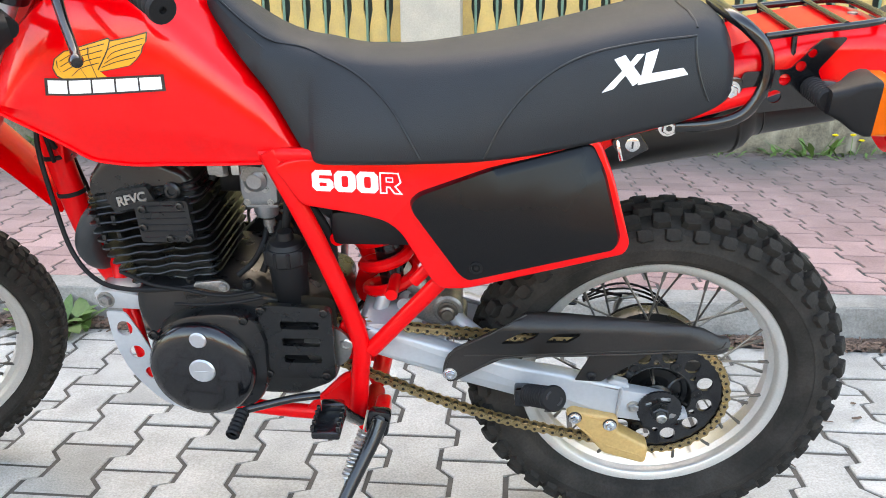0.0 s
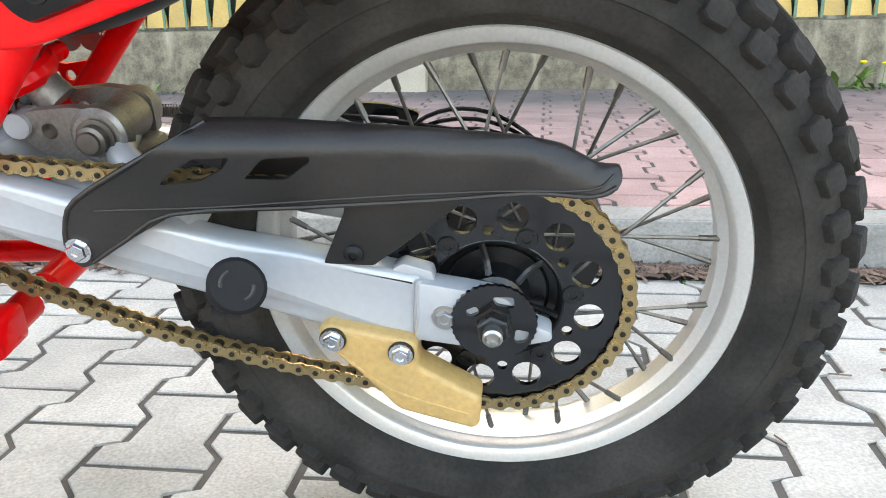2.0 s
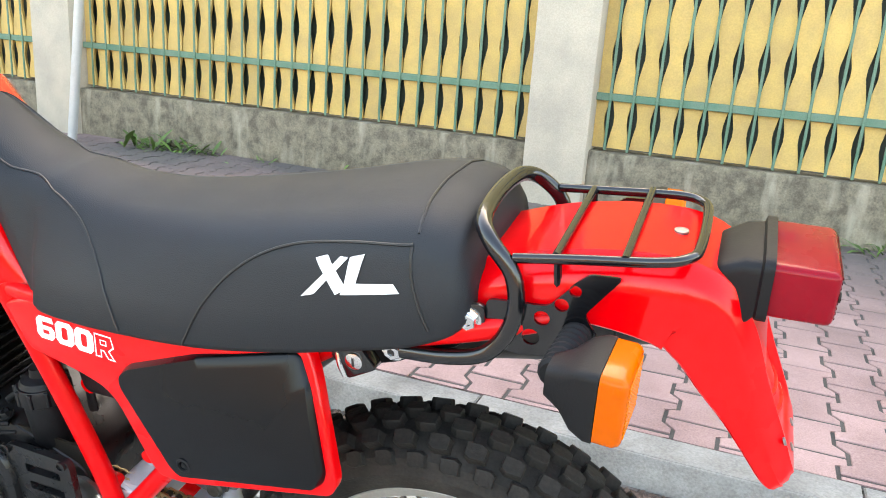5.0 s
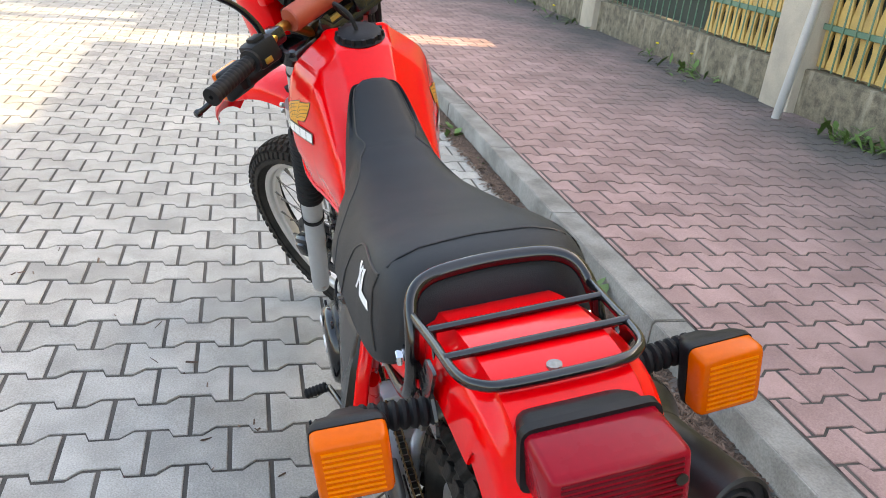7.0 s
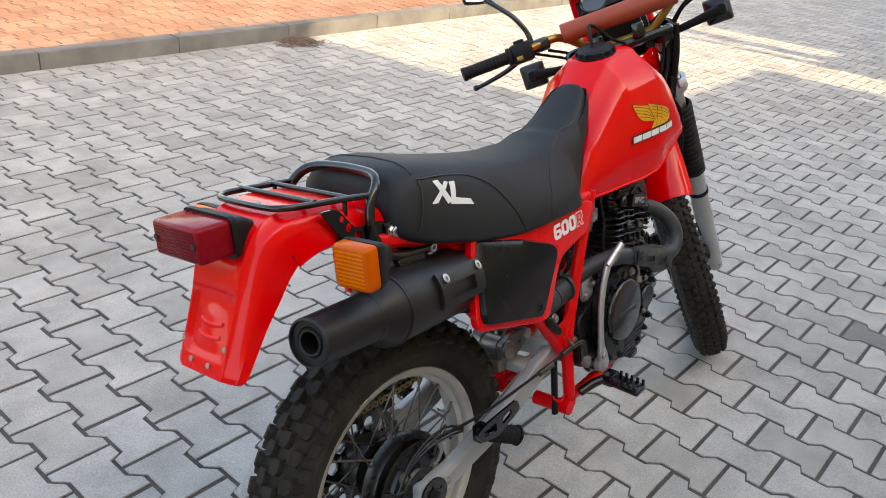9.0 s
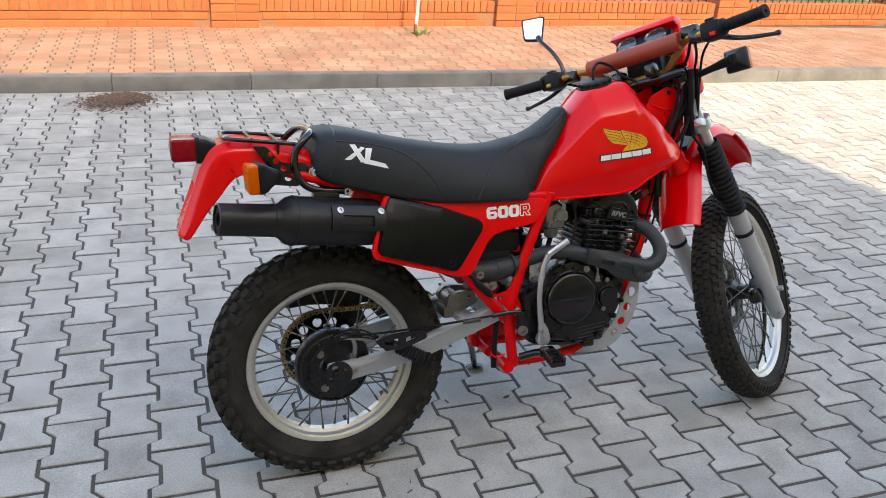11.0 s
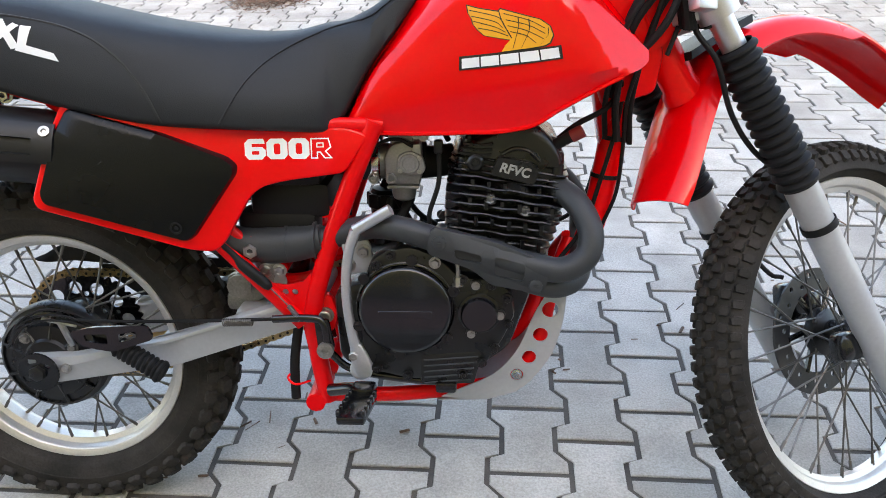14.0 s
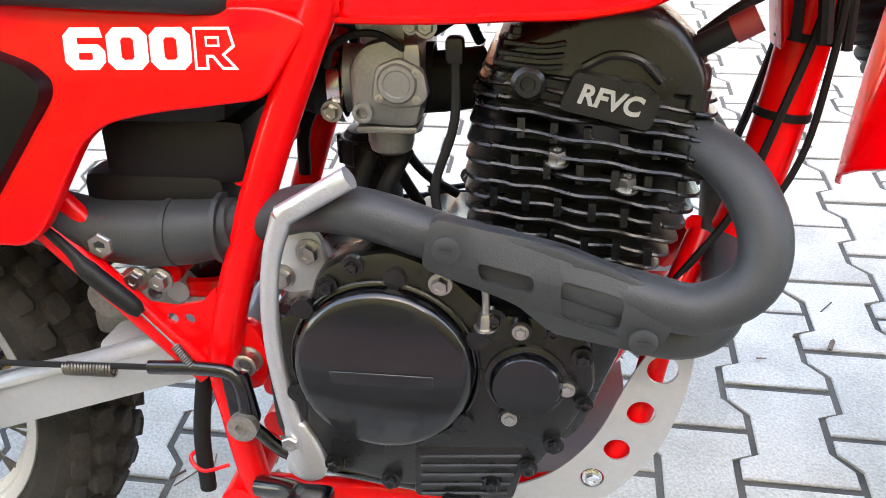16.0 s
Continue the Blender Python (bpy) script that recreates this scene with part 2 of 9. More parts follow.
# ---- mesh helpers ----
def link(name, bm, material, parent=None, label="", smooth=40):
    me = bpy.data.meshes.new(name)
    bmesh.ops.recalc_face_normals(bm, faces=bm.faces)
    for f in bm.faces:
        f.smooth = smooth > 0
    if smooth > 0:
        lim = radians(smooth)
        for e in bm.edges:
            e.smooth = not (len(e.link_faces) == 2 and e.calc_face_angle(0) > lim)
    bm.to_mesh(me)
    bm.free()
    me.materials.append(material)
    ob = new(name, me)
    if parent is not None:
        ob.parent = parent
    if label:
        tagged(ob, label)
    return ob


def part(name, bm, material, parent, label="", smooth=40):
    """One mesh object under a thing or under a part."""
    return link(name, bm, material, parent, label, smooth)


def empty(name, m=None):
    ob = new(name)
    ob.empty_display_size = 0.1
    if m is not None:
        ob.matrix_world = m
    return ob


def box(bm, lo, hi, bevel=0.0, seg=2):
    c = [(a + b) / 2 for a, b in zip(lo, hi)]
    s = [abs(b - a) for a, b in zip(lo, hi)]
    r = bmesh.ops.create_cube(bm, size=1, matrix=Matrix.Translation(c) @ Matrix.Diagonal((*s, 1)))
    if bevel:
        es = list({e for v in r["verts"] for e in v.link_edges})
        bmesh.ops.bevel(bm, geom=es, offset=bevel, segments=seg, profile=0.5, affect="EDGES")
    return bm


def rounded(pts, r, n=4):
    """A closed 2D outline with its corners rounded; r is one radius or one for each corner."""
    out = []
    k = len(pts)
    for i in range(k):
        p0, p1, p2 = (Vector(pts[(i + j) % k]) for j in (-1, 0, 1))
        rad = r[i] if isinstance(r, (list, tuple)) else r
        a, b = p0 - p1, p2 - p1
        d = min(rad, a.length * 0.45, b.length * 0.45)
        if d <= 1e-5:
            out.append(tuple(p1))
            continue
        q0, q1 = p1 + a.normalized() * d, p1 + b.normalized() * d
        for j in range(n + 1):
            t = j / n
            out.append(tuple(q0 * (1 - t) ** 2 + p1 * 2 * t * (1 - t) + q1 * t * t))
    return out


def slab(bm, outline, v0, v1, bevel=0.0, axis="v", seg=2, bend=None):
    """A plate: the outline (u, w) drawn from v0 to v1, its rims bevelled."""
    def at(p, v):
        q = Vector((p[0], v, p[1]))
        return bend(q) if bend else q
    lo = [bm.verts.new(at(p, v0)) for p in outline]
    hi = [bm.verts.new(at(p, v1)) for p in outline]
    n = len(outline)
    f0, f1 = bm.faces.new(lo), bm.faces.new(hi[::-1])
    for i in range(n):
        bm.faces.new((lo[i], lo[(i + 1) % n], hi[(i + 1) % n], hi[i]))
    bmesh.ops.recalc_face_normals(bm, faces=bm.faces)
    if bevel:
        es = list(set(f0.edges) | set(f1.edges))
        bmesh.ops.bevel(bm, geom=es, offset=bevel, segments=seg, profile=0.5, affect="EDGES")
    return bm


def holed(bm, outline, holes, v0, v1):
    """A plate with holes that go through it."""
    loops = [outline, *holes]
    for v in (v0, v1):
        edges = []
        for lp in loops:
            vs = [bm.verts.new((p[0], v, p[1])) for p in lp]
            edges += [bm.edges.new((vs[i], vs[(i + 1) % len(vs)])) for i in range(len(vs))]
        bmesh.ops.triangle_fill(bm, edges=edges, use_beauty=True)
    bm.verts.ensure_lookup_table()
    half = sum(len(lp) for lp in loops)
    off = 0
    vs = [v for v in bm.verts][-2 * half:]
    for lp in loops:
        n = len(lp)
        for i in range(n):
            j = (i + 1) % n
            bm.faces.new((vs[off + i], vs[off + j], vs[half + off + j], vs[half + off + i]))
        off += n
    return bm


def circle2(c, r, n=20, sx=1.0):
    return [(c[0] + r * sx * math.cos(2 * math.pi * i / n), c[1] + r * math.sin(2 * math.pi * i / n)) for i in range(n)]


def spline(pts, n=6):
    """A smooth line through the points."""
    p = [Vector(q) for q in pts]
    if len(p) < 3:
        return p
    ext = [p[0] * 2 - p[1], *p, p[-1] * 2 - p[-2]]
    out = []
    for i in range(1, len(ext) - 2):
        a, b, c, d = ext[i - 1:i + 3]
        for j in range(n):
            t = j / n
            out.append(0.5 * (2 * b + (c - a) * t + (2 * a - 5 * b + 4 * c - d) * t * t + (3 * b - a - 3 * c + d) * t ** 3))
    out.append(p[-1])
    return out


def tube(bm, pts, r, seg=12, n=6, closed=False, cap=True, flat=1.0):
    """A round bar along a smooth line; r may change along the way."""
    line = spline(pts, n) if n > 1 else [Vector(q) for q in pts]
    k = len(line)
    rings = []
    tan0 = (line[1] - line[0]).normalized()
    up = Vector((0, 0, 1)) if abs(tan0.z) < 0.9 else Vector((0, 1, 0))
    nrm = (up - tan0 * up.dot(tan0)).normalized()
    for i in range(k):
        a, b = line[max(i - 1, 0)], line[min(i + 1, k - 1)]
        if closed:
            a, b = line[i - 1], line[(i + 1) % k]
        t = (b - a).normalized()
        nrm = (nrm - t * nrm.dot(t)).normalized()
        bi = t.cross(nrm)
        if isinstance(r, (list, tuple)):
            f = i / (k - 1) * (len(r) - 1)
            j = min(int(f), len(r) - 2)
            rad = r[j] + (r[j + 1] - r[j]) * (f - j)
        else:
            rad = r
        rings.append([bm.verts.new(line[i] + (nrm * math.cos(2 * math.pi * s / seg) + bi * flat * math.sin(2 * math.pi * s / seg)) * rad) for s in range(seg)])
    last = k if closed else k - 1
    for i in range(last):
        r0, r1 = rings[i], rings[(i + 1) % k]
        for s in range(seg):
            bm.faces.new((r0[s], r0[(s + 1) % seg], r1[(s + 1) % seg], r1[s]))
    if cap and not closed:
        bm.faces.new(rings[0][::-1])
        bm.faces.new(rings[-1])
    return bm


def basis(origin, axis, ref=(0, 0, 1)):
    """A pose whose z runs along axis."""
    z = Vector(axis).normalized()
    x = Vector(ref) - z * z.dot(Vector(ref))
    if x.length < 1e-3:
        x = Vector((1, 0, 0)) - z * z.x
    x.normalize()
    y = z.cross(x)
    return Matrix(((x.x, y.x, z.x, origin[0]), (x.y, y.y, z.y, origin[1]), (x.z, y.z, z.z, origin[2]), (0, 0, 0, 1)))


def lathe(bm, profile, m, seg=32, closed=False):
    """A turned form: the profile (radius, height) about the z of the pose m."""
    rings = []
    for r, h in profile:
        if r < 1e-6:
            rings.append([bm.verts.new(m @ Vector((0, 0, h)))])
        else:
            rings.append([bm.verts.new(m @ Vector((r * math.cos(2 * math.pi * s / seg), r * math.sin(2 * math.pi * s / seg), h))) for s in range(seg)])
    k = len(rings)
    for i in range(k if closed else k - 1):
        a, b = rings[i], rings[(i + 1) % k]
        for s in range(seg):
            q = (a[s % len(a)], a[(s + 1) % len(a)], b[(s + 1) % len(b)], b[s % len(b)])
            q = tuple(dict.fromkeys(q))
            if len(q) > 2:
                bm.faces.new(q)
    return bm


def bolt(bm, at, axis, r=0.008, h=0.007, washer=True):
    """A hexagon head with its washer."""
    m = basis(at, axis)
    if washer:
        lathe(bm, [(0, 0), (r * 1.35, 0), (r * 1.35, 0.002), (0, 0.002)], m, 14)
    lathe(bm, [(0, 0.001), (r, 0.001), (r, h * 0.8), (r * 0.85, h), (r * 0.45, h), (r * 0.4, h * 0.8), (0, h * 0.8)], m, 6)
    return bm


def loft(bm, sections, cap=True, closed=True):
    """A skin over rings of points, one after the other."""
    rings = [[bm.verts.new(p) for p in s] for s in sections]
    n = len(rings[0])
    for a, b in zip(rings, rings[1:]):
        for i in range(n if closed else n - 1):
            bm.faces.new((a[i], a[(i + 1) % n], b[(i + 1) % n], b[i]))
    if cap and closed:
        bm.faces.new(rings[0][::-1])
        bm.faces.new(rings[-1])
    return bm


def resample(rows, n):
    """Rows of numbers made smooth between their stations: n steps from row to row."""
    return [tuple(v) for v in spline4(rows, n)]


def spline4(rows, n):
    p = [np.array(r, float) for r in rows]
    ext = [2 * p[0] - p[1], *p, 2 * p[-1] - p[-2]]
    out = []
    for i in range(1, len(ext) - 2):
        a, b, c, d = ext[i - 1:i + 3]
        for j in range(n):
            t = j / n
            out.append(0.5 * (2 * b + (c - a) * t + (2 * a - 5 * b + 4 * c - d) * t * t + (3 * b - a - 3 * c + d) * t ** 3))
    out.append(p[-1])
    return out


# ---- the ground and the setting ----
def structure(ob, label, category):
    return tagged(ob, label, category, kind="structure")


bm = bmesh.new()
box(bm, (-300, -300, -0.5), (300, 300, -0.0042))
structure(link("ground", bm, JOINT, smooth=0), "sandy bed between and under the paving blocks", "ground")

PX, PY = 0.1414, 0.1927          # width of a course and length of a block


def paver_outline(gap=0.0055):
    """The wavy block: wide at its ends, one sharp and one slanted shoulder on each side."""
    a = 0.0145
    wave = [(0.0, -a), (0.205, -a), (0.265, a), (0.68, a), (0.84, -a), (1.0, -a)]
    left = [(x - PX / 2 + gap, max(gap, min(PY - gap, y * PY))) for y, x in wave]
    wave2 = [(0.0, a), (0.18, a), (0.34, -a), (0.705, -a), (0.765, a), (1.0, a)]
    right = [(x + PX / 2 - gap, max(gap, min(PY - gap, y * PY))) for y, x in wave2]
    return left + right[::-1]


def paver_arrays(chamfer=True, depth=0.02):
    o = paver_outline()
    n = len(o)
    cx, cy = 0.0, PY / 2
    vs, fs = [], []
    if chamfer:
        vs += [(x * 0.965, cy + (y - cy) * 0.972, 0.0) for x, y in o]
        vs += [(x, y, -0.0018) for x, y in o]
        vs += [(x, y, -depth) for x, y in o]
        fs.append(tuple(range(n))[::-1])
        for k in range(2):
            fs += [(k * n + i, k * n + (i + 1) % n, (k + 1) * n + (i + 1) % n, (k + 1) * n + i) for i in range(n)]
    else:
        vs += [(x, y, 0.0) for x, y in o] + [(x, y, -depth) for x, y in o]
        fs.append(tuple(range(n))[::-1])
        fs += [(i, (i + 1) % n, n + (i + 1) % n, n + i) for i in range(n)]
    return vs, fs


def paver_spots(x0, x1, y0, y1, ox, oy):
    """Where the blocks of a stretch lie: courses along y, every other one shifted by half a block."""
    i0, i1 = math.floor((x0 - ox) / PX), math.ceil((x1 - ox) / PX)
    for i in range(i0, i1 + 1):
        sh = oy + (PY / 2 if i % 2 else 0)
        for j in range(math.floor((y0 - sh) / PY), math.ceil((y1 - sh) / PY) + 1):
            x, y = ox + (i + 0.5) * PX, sh + j * PY
            if x0 <= x <= x1 and y0 - PY + 0.02 <= y <= y1 - 0.02:
                yield x, y


def pave(name, spots, z, material, label, y_lim, chamfer=True):
    """Many blocks joined into one sheet."""
    rnd = random.Random(5)
    pv, pf = paver_arrays(chamfer)
    verts, faces = [], []
    for x, y in spots:
        base = len(verts)
        dz, tx, ty = rnd.uniform(-0.0015, 0.0008), rnd.uniform(-0.009, 0.009), rnd.uniform(-0.008, 0.008)
        verts += [(x + a, min(max(y + b, y_lim[0]), y_lim[1]), z + c + dz + tx * a + ty * (b - 0.1)) for a, b, c in pv]
        faces += [tuple(base + k for k in f) for f in pf]
    me = bpy.data.meshes.new(name)
    me.from_pydata(verts, [], faces)
    me.materials.append(material)
    ob = new(name, me)
    return tagged(ob, label, "paving", kind="stuff")


KERB_Y, KERB_H = -0.850, 0.104
NEAR_SIDE = pose(0, 0, 0, 0, 0, -1.2)     # the near kerb, pavement and fence, turned to fit the camera's view
FAR_Y = 4.14
ROAD_O = (1.0597, 0.4145)
ROAD = pose(0.0251, 0.0424, 0, 0, 0, -1.23)     # the road's courses
NEAR = (-0.75, 2.15, -0.70, 1.45)


def near(x, y):
    return NEAR[0] <= x <= NEAR[1] and NEAR[2] <= y <= NEAR[3]


road_spots = list(paver_spots(-6.0, 12.0, KERB_Y + 0.07, FAR_Y, *ROAD_O))
pave("road_paving", [s for s in road_spots if not near(*s)], 0.0, PAVER_GREY, "grey interlocking concrete paving blocks of the road", (KERB_Y + 0.03, FAR_Y)).matrix_world = ROAD
pave("far_road_paving", list(paver_spots(12.01, 34.0, KERB_Y + 0.12, FAR_Y, *ROAD_O)), 0.0, PAVER_GREY, "grey interlocking concrete paving blocks further along the road", (KERB_Y + 0.10, FAR_Y), False).matrix_world = ROAD
near_paving = pave("pavement_paving", list(paver_spots(-6.0, 22.0, -3.62, KERB_Y - 0.13, ROAD_O[0] + 0.03, 0.05)), KERB_H - 0.004, PAVER_RED, "weathered red interlocking paving blocks of the pavement", (-3.62, KERB_Y - 0.135))
pave("far_pavement_paving", list(paver_spots(-7.0, 20.0, FAR_Y + 0.13, 6.42, ROAD_O[0] + 0.05, 0.02)), KERB_H - 0.004, PAVER_SUN, "red paving blocks of the opposite pavement, coloured for sunlight", (FAR_Y + 0.135, 6.42)).matrix_world = ROAD

for nm, y0, y1, lab in (("pavement_bed", -9.0, KERB_Y - 0.11, "sand bed under the red pavement"), ("far_pavement_bed", FAR_Y + 0.11, 6.6, "sand bed under the opposite pavement")):
    bm = bmesh.new()
    box(bm, (-60, y0, -0.2), (60, y1, KERB_H - 0.0082))
    ob = structure(link(nm, bm, JOINT, smooth=0), lab, "pavement")
    ob.matrix_world = NEAR_SIDE if nm == "pavement_bed" else ROAD
near_paving.matrix_world = NEAR_SIDE


def kerb(name, y, side, x0, x1, first, material, label):
    """A row of kerbstones with a bevelled upper edge, joints left open."""
    root = structure(empty(name), label, "kerb")
    k = (first - x0) // 0.95 + 1
    x = first - k * 0.95
    prof = [(0, -0.2), (0.003, 0.094), (0.009, KERB_H), (0.122, KERB_H), (0.122, -0.2)]
    bm = bmesh.new()
    loft(bm, [[(xx, side * p, h) for p, h in prof] for xx in (0.003, 0.947)])
    bmesh.ops.bevel(bm, geom=[e for e in bm.edges if abs(e.verts[0].co.z - e.verts[1].co.z) < 0.03 and e.verts[0].co.z > 0.05], offset=0.003, segments=2, affect="EDGES")
    first_ob = None
    while x < x1:
        if first_ob is None:
            first_ob = part("kerbstone", bm, material, root, smooth=50)
            ob = first_ob
        else:
            ob = new("kerbstone", first_ob.data)
            ob.parent = root
        ob.location = (x, y + random.uniform(-0.003, 0.003), random.uniform(-0.003, 0.002))
        x += 0.95
    return root


near_kerb = kerb("kerb_near", KERB_Y, -1, -6, 30, -0.64, KERB, "worn grey concrete kerb beside the red pavement")
kerb("kerb_far", FAR_Y, 1, -7, 30, -0.72, KERB_FAR, "darker grey concrete kerb of the opposite pavement").matrix_world = ROAD

# near side: low concrete wall, pillars and a yellow and green fence
WALL_Y = -3.56
bm = bmesh.new()
box(bm, (-8, WALL_Y - 0.22, -0.1), (40, WALL_Y, 0.43), 0.012)
structure(link("wall_low", bm, PLINTH), "low weather-stained concrete wall under the fence", "wall").matrix_world = NEAR_SIDE
near_kerb.matrix_world = NEAR_SIDE
for i, x in enumerate((-3.12, 0.6, 4.34, 8.08, 11.82, 15.56)):
    bm = bmesh.new()
    box(bm, (x, WALL_Y - 0.26, -0.1), (x + 0.36, WALL_Y + 0.07, 1.75), 0.012)
    box(bm, (x - 0.04, WALL_Y - 0.30, 1.75), (x + 0.40, WALL_Y + 0.11, 1.84), 0.015)
    ob = link("fence_pillar", bm, PILLAR)
    ob.matrix_world = NEAR_SIDE
    tagged(ob, "square rough-plastered concrete fence pillar", "pillar", "fence pillars", "structure")


# house behind the near fence, sized so that its shadow edge falls right on the road
def house(name, x0, x1, h, bays, label):
    """A rendered house front with windows, a plinth and an eaves cornice."""
    root = structure(empty(name), label, "house")
    y = -6.5
    holes = []
    step = (x1 - x0) / bays
    for i in range(bays):
        for k in range(int(h // 3)):
            cx = x0 + (i + 0.5) * step
            holes.append((cx - 0.55, cx + 0.55, 1.2 + 3.0 * k, 2.6 + 3.0 * k))
    b = bmesh.new()
    holed(b, [(x0, 0), (x1, 0), (x1, h), (x0, h)], [[(a, c), (a, d), (e, d), (e, c)] for a, e, c, d in holes], y - 0.3, y)
    part("front_wall", b, RENDER_WALL, root, smooth=0)
    b = bmesh.new()
    box(b, (x0, y - 8.5, 0), (x1, y - 0.31, h - 0.01))
    part("body", b, RENDER_WALL, root, smooth=0)
    b = bmesh.new()
    box(b, (x0 - 0.02, y - 8.6, h), (x1 + 0.02, y + 0.12, h + 0.12), 0.01)
    part("cornice", b, ROOF, root)
    b = bmesh.new()
    box(b, (x0, y + 0.003, 0), (x1, y + 0.05, 0.5), 0.01)
    part("plinth", b, PLINTH, root)
    for a, e, c, d in holes:
        b = bmesh.new()
        holed(b, [(a, c), (e, c), (e, d), (a, d)], [[(a + 0.07, c + 0.07), (a + 0.07, d - 0.07), ((a + e) / 2 - 0.03, d - 0.07), ((a + e) / 2 - 0.03, c + 0.07)], [((a + e) / 2 + 0.03, c + 0.07), ((a + e) / 2 + 0.03, d - 0.07), (e - 0.07, d - 0.07), (e - 0.07, c + 0.07)]], y - 0.18, y - 0.12)
        fr = part("window", b, WHITE, root, smooth=0)
        b = bmesh.new()
        box(b, (a + 0.03, y - 0.16, c + 0.03), (e - 0.03, y - 0.15, d - 0.03))
        part("pane", b, LAMP_GLASS, fr, smooth=0)
        b = bmesh.new()
        box(b, (a - 0.05, y - 0.118, c - 0.05), (e + 0.05, y + 0.07, c - 0.005), 0.006)
        part("sill", b, PILLAR, fr)
    return root


house("house", -14, 4.34, 8.95, 6, "tall yellow rendered house behind the fence")
# unseen blocks added to shape the shadow and its lit gaps on the road
house("house_wing", 4.34, 6.75, 6.48, 1, "unseen low house block that shapes the shadow on the road")
annex = house("annex", 7.45, 8.7, 6.3, 1, "unseen low house block past the lit gap")
# unseen slim stacks, added only to streak the far side of the road with shadow
for fx, fr, ftop in ((7.56, 0.055, 8.75), (7.90, 0.120, 9.00), (8.42, 0.045, 9.40)):
    b = bmesh.new()
    lathe(b, [(0, 0), (fr * 1.3, 0), (fr * 1.3, 0.06), (fr, 0.10), (fr, ftop - 6.55), (fr * 1.35, ftop - 6.50), (fr * 1.35, ftop - 6.44), (0, ftop - 6.40)], pose(fx, -6.95, 6.40), 14)
    part("flue_stack", b, ROOF, annex)
house("neighbour_house", 8.7, 10.0, 9.3, 1, "unseen narrow house block that leaves a lit strip beside it")
house("neighbour_house", 10.18, 11.7, 9.3, 1, "unseen narrow house block that leaves a lit strip beside it")
house("neighbour_house", 11.95, 32, 9.3, 6, "unseen long house block that shades the road further off")


# ---- the motorcycle, built upright along x and then leant on its stand ----
from mathutils.bvhtree import BVHTree

LEAN = 11.0
bike = empty("motorcycle", pose(0, 0, 0, -LEAN, 0, 0))
tagged(bike, "red and black single-cylinder enduro motorcycle leaning on its side stand", "motorcycle")
REAR = Vector((0.003, 0, 0.3145))
RAKE = radians(30)
AXIS_P = Vector((1.0595, 0, 0.845))
AXIS_D = Vector((-math.sin(RAKE), 0, math.cos(RAKE)))


def about_axis(degrees):
    return Matrix.Translation(AXIS_P) @ Matrix.Rotation(radians(degrees), 4, AXIS_D) @ Matrix.Translation(-AXIS_P)


def about_stem(f):
    return Matrix.Translation(AXIS_P) @ Matrix.Scale(f, 4) @ Matrix.Translation(-AXIS_P)


TURN_FORK = Matrix.Translation((-0.018, 0.010, 0.003)) @ about_axis(36.9)
TURN_GUARD = Matrix.Translation((-0.012, 0.0, -0.006)) @ about_axis(36.9) @ about_stem(0.95)
TURN_BAR = Matrix.Translation((0.0, 0.006, 0.006)) @ about_axis(36.5) @ about_stem(0.92)
TURN = TURN_BAR
FRONT = Vector((1.4618, -0.0178, 0.3326))
BOTH = (1, -1)


def steered(bm):
    bmesh.ops.transform(bm, matrix=TURN, verts=bm.verts)
    return bm


def front(name, bm, material, parent=None, label="", smooth=40):
    """A part that turns with the handlebar."""
    return part(name, steered(bm), material, parent or bike, label, smooth)


def fork(w, v=0.0):
    """A point on the line of the fork legs at height w."""
    return Vector((1.008 + (1.02 - w) * 0.599, v, w))


FORK_D = Vector((0.514, 0, -0.858))


# -- wheels --
def knob(size, h):
    """One tread block, standing on the tyre."""
    bm = bmesh.new()
    lx, ly = size
    pts = [(-lx * 0.5, -ly * 0.32), (-lx * 0.22, -ly * 0.5), (lx * 0.5, -ly * 0.42), (lx * 0.5, ly * 0.32), (lx * 0.22, ly * 0.5), (-lx * 0.5, ly * 0.42)]
    rings = [[bm.verts.new((x * f, y * f, z)) for x, y in pts] for f, z in ((1.0, -0.012), (0.90, h - 0.002), (0.82, h))]
    bm.faces.new(rings[-1])
    for lo, hi in zip(rings, rings[1:]):
        for i in range(6):
            bm.faces.new((lo[i], lo[(i + 1) % 6], hi[(i + 1) % 6], hi[i]))
    return bm


def make_tyre(r, r_rim, half, h, rh):
    bm = bmesh.new()
    rc = r - h
    prof = [(r_rim - 0.012, rh * 0.85), (r_rim - 0.001, rh * 0.93), (r_rim + 0.003, rh * 1.02), (r_rim + 0.010, half * 0.84), (r_rim + 0.012, half * 0.875), (r_rim + 0.016, half * 0.90), (rc - 0.047, half * 0.995), (rc - 0.046, half * 1.02), (rc - 0.042, half * 1.02), (rc - 0.040, half * 1.0), (rc - 0.022, half * 0.94), (rc - 0.007, half * 0.66), (rc, half * 0.25)]
    lathe(bm, prof + [(a, -b) for a, b in prof[::-1]], basis((0, 0, 0), (0, 1, 0)), 120)
    return bm


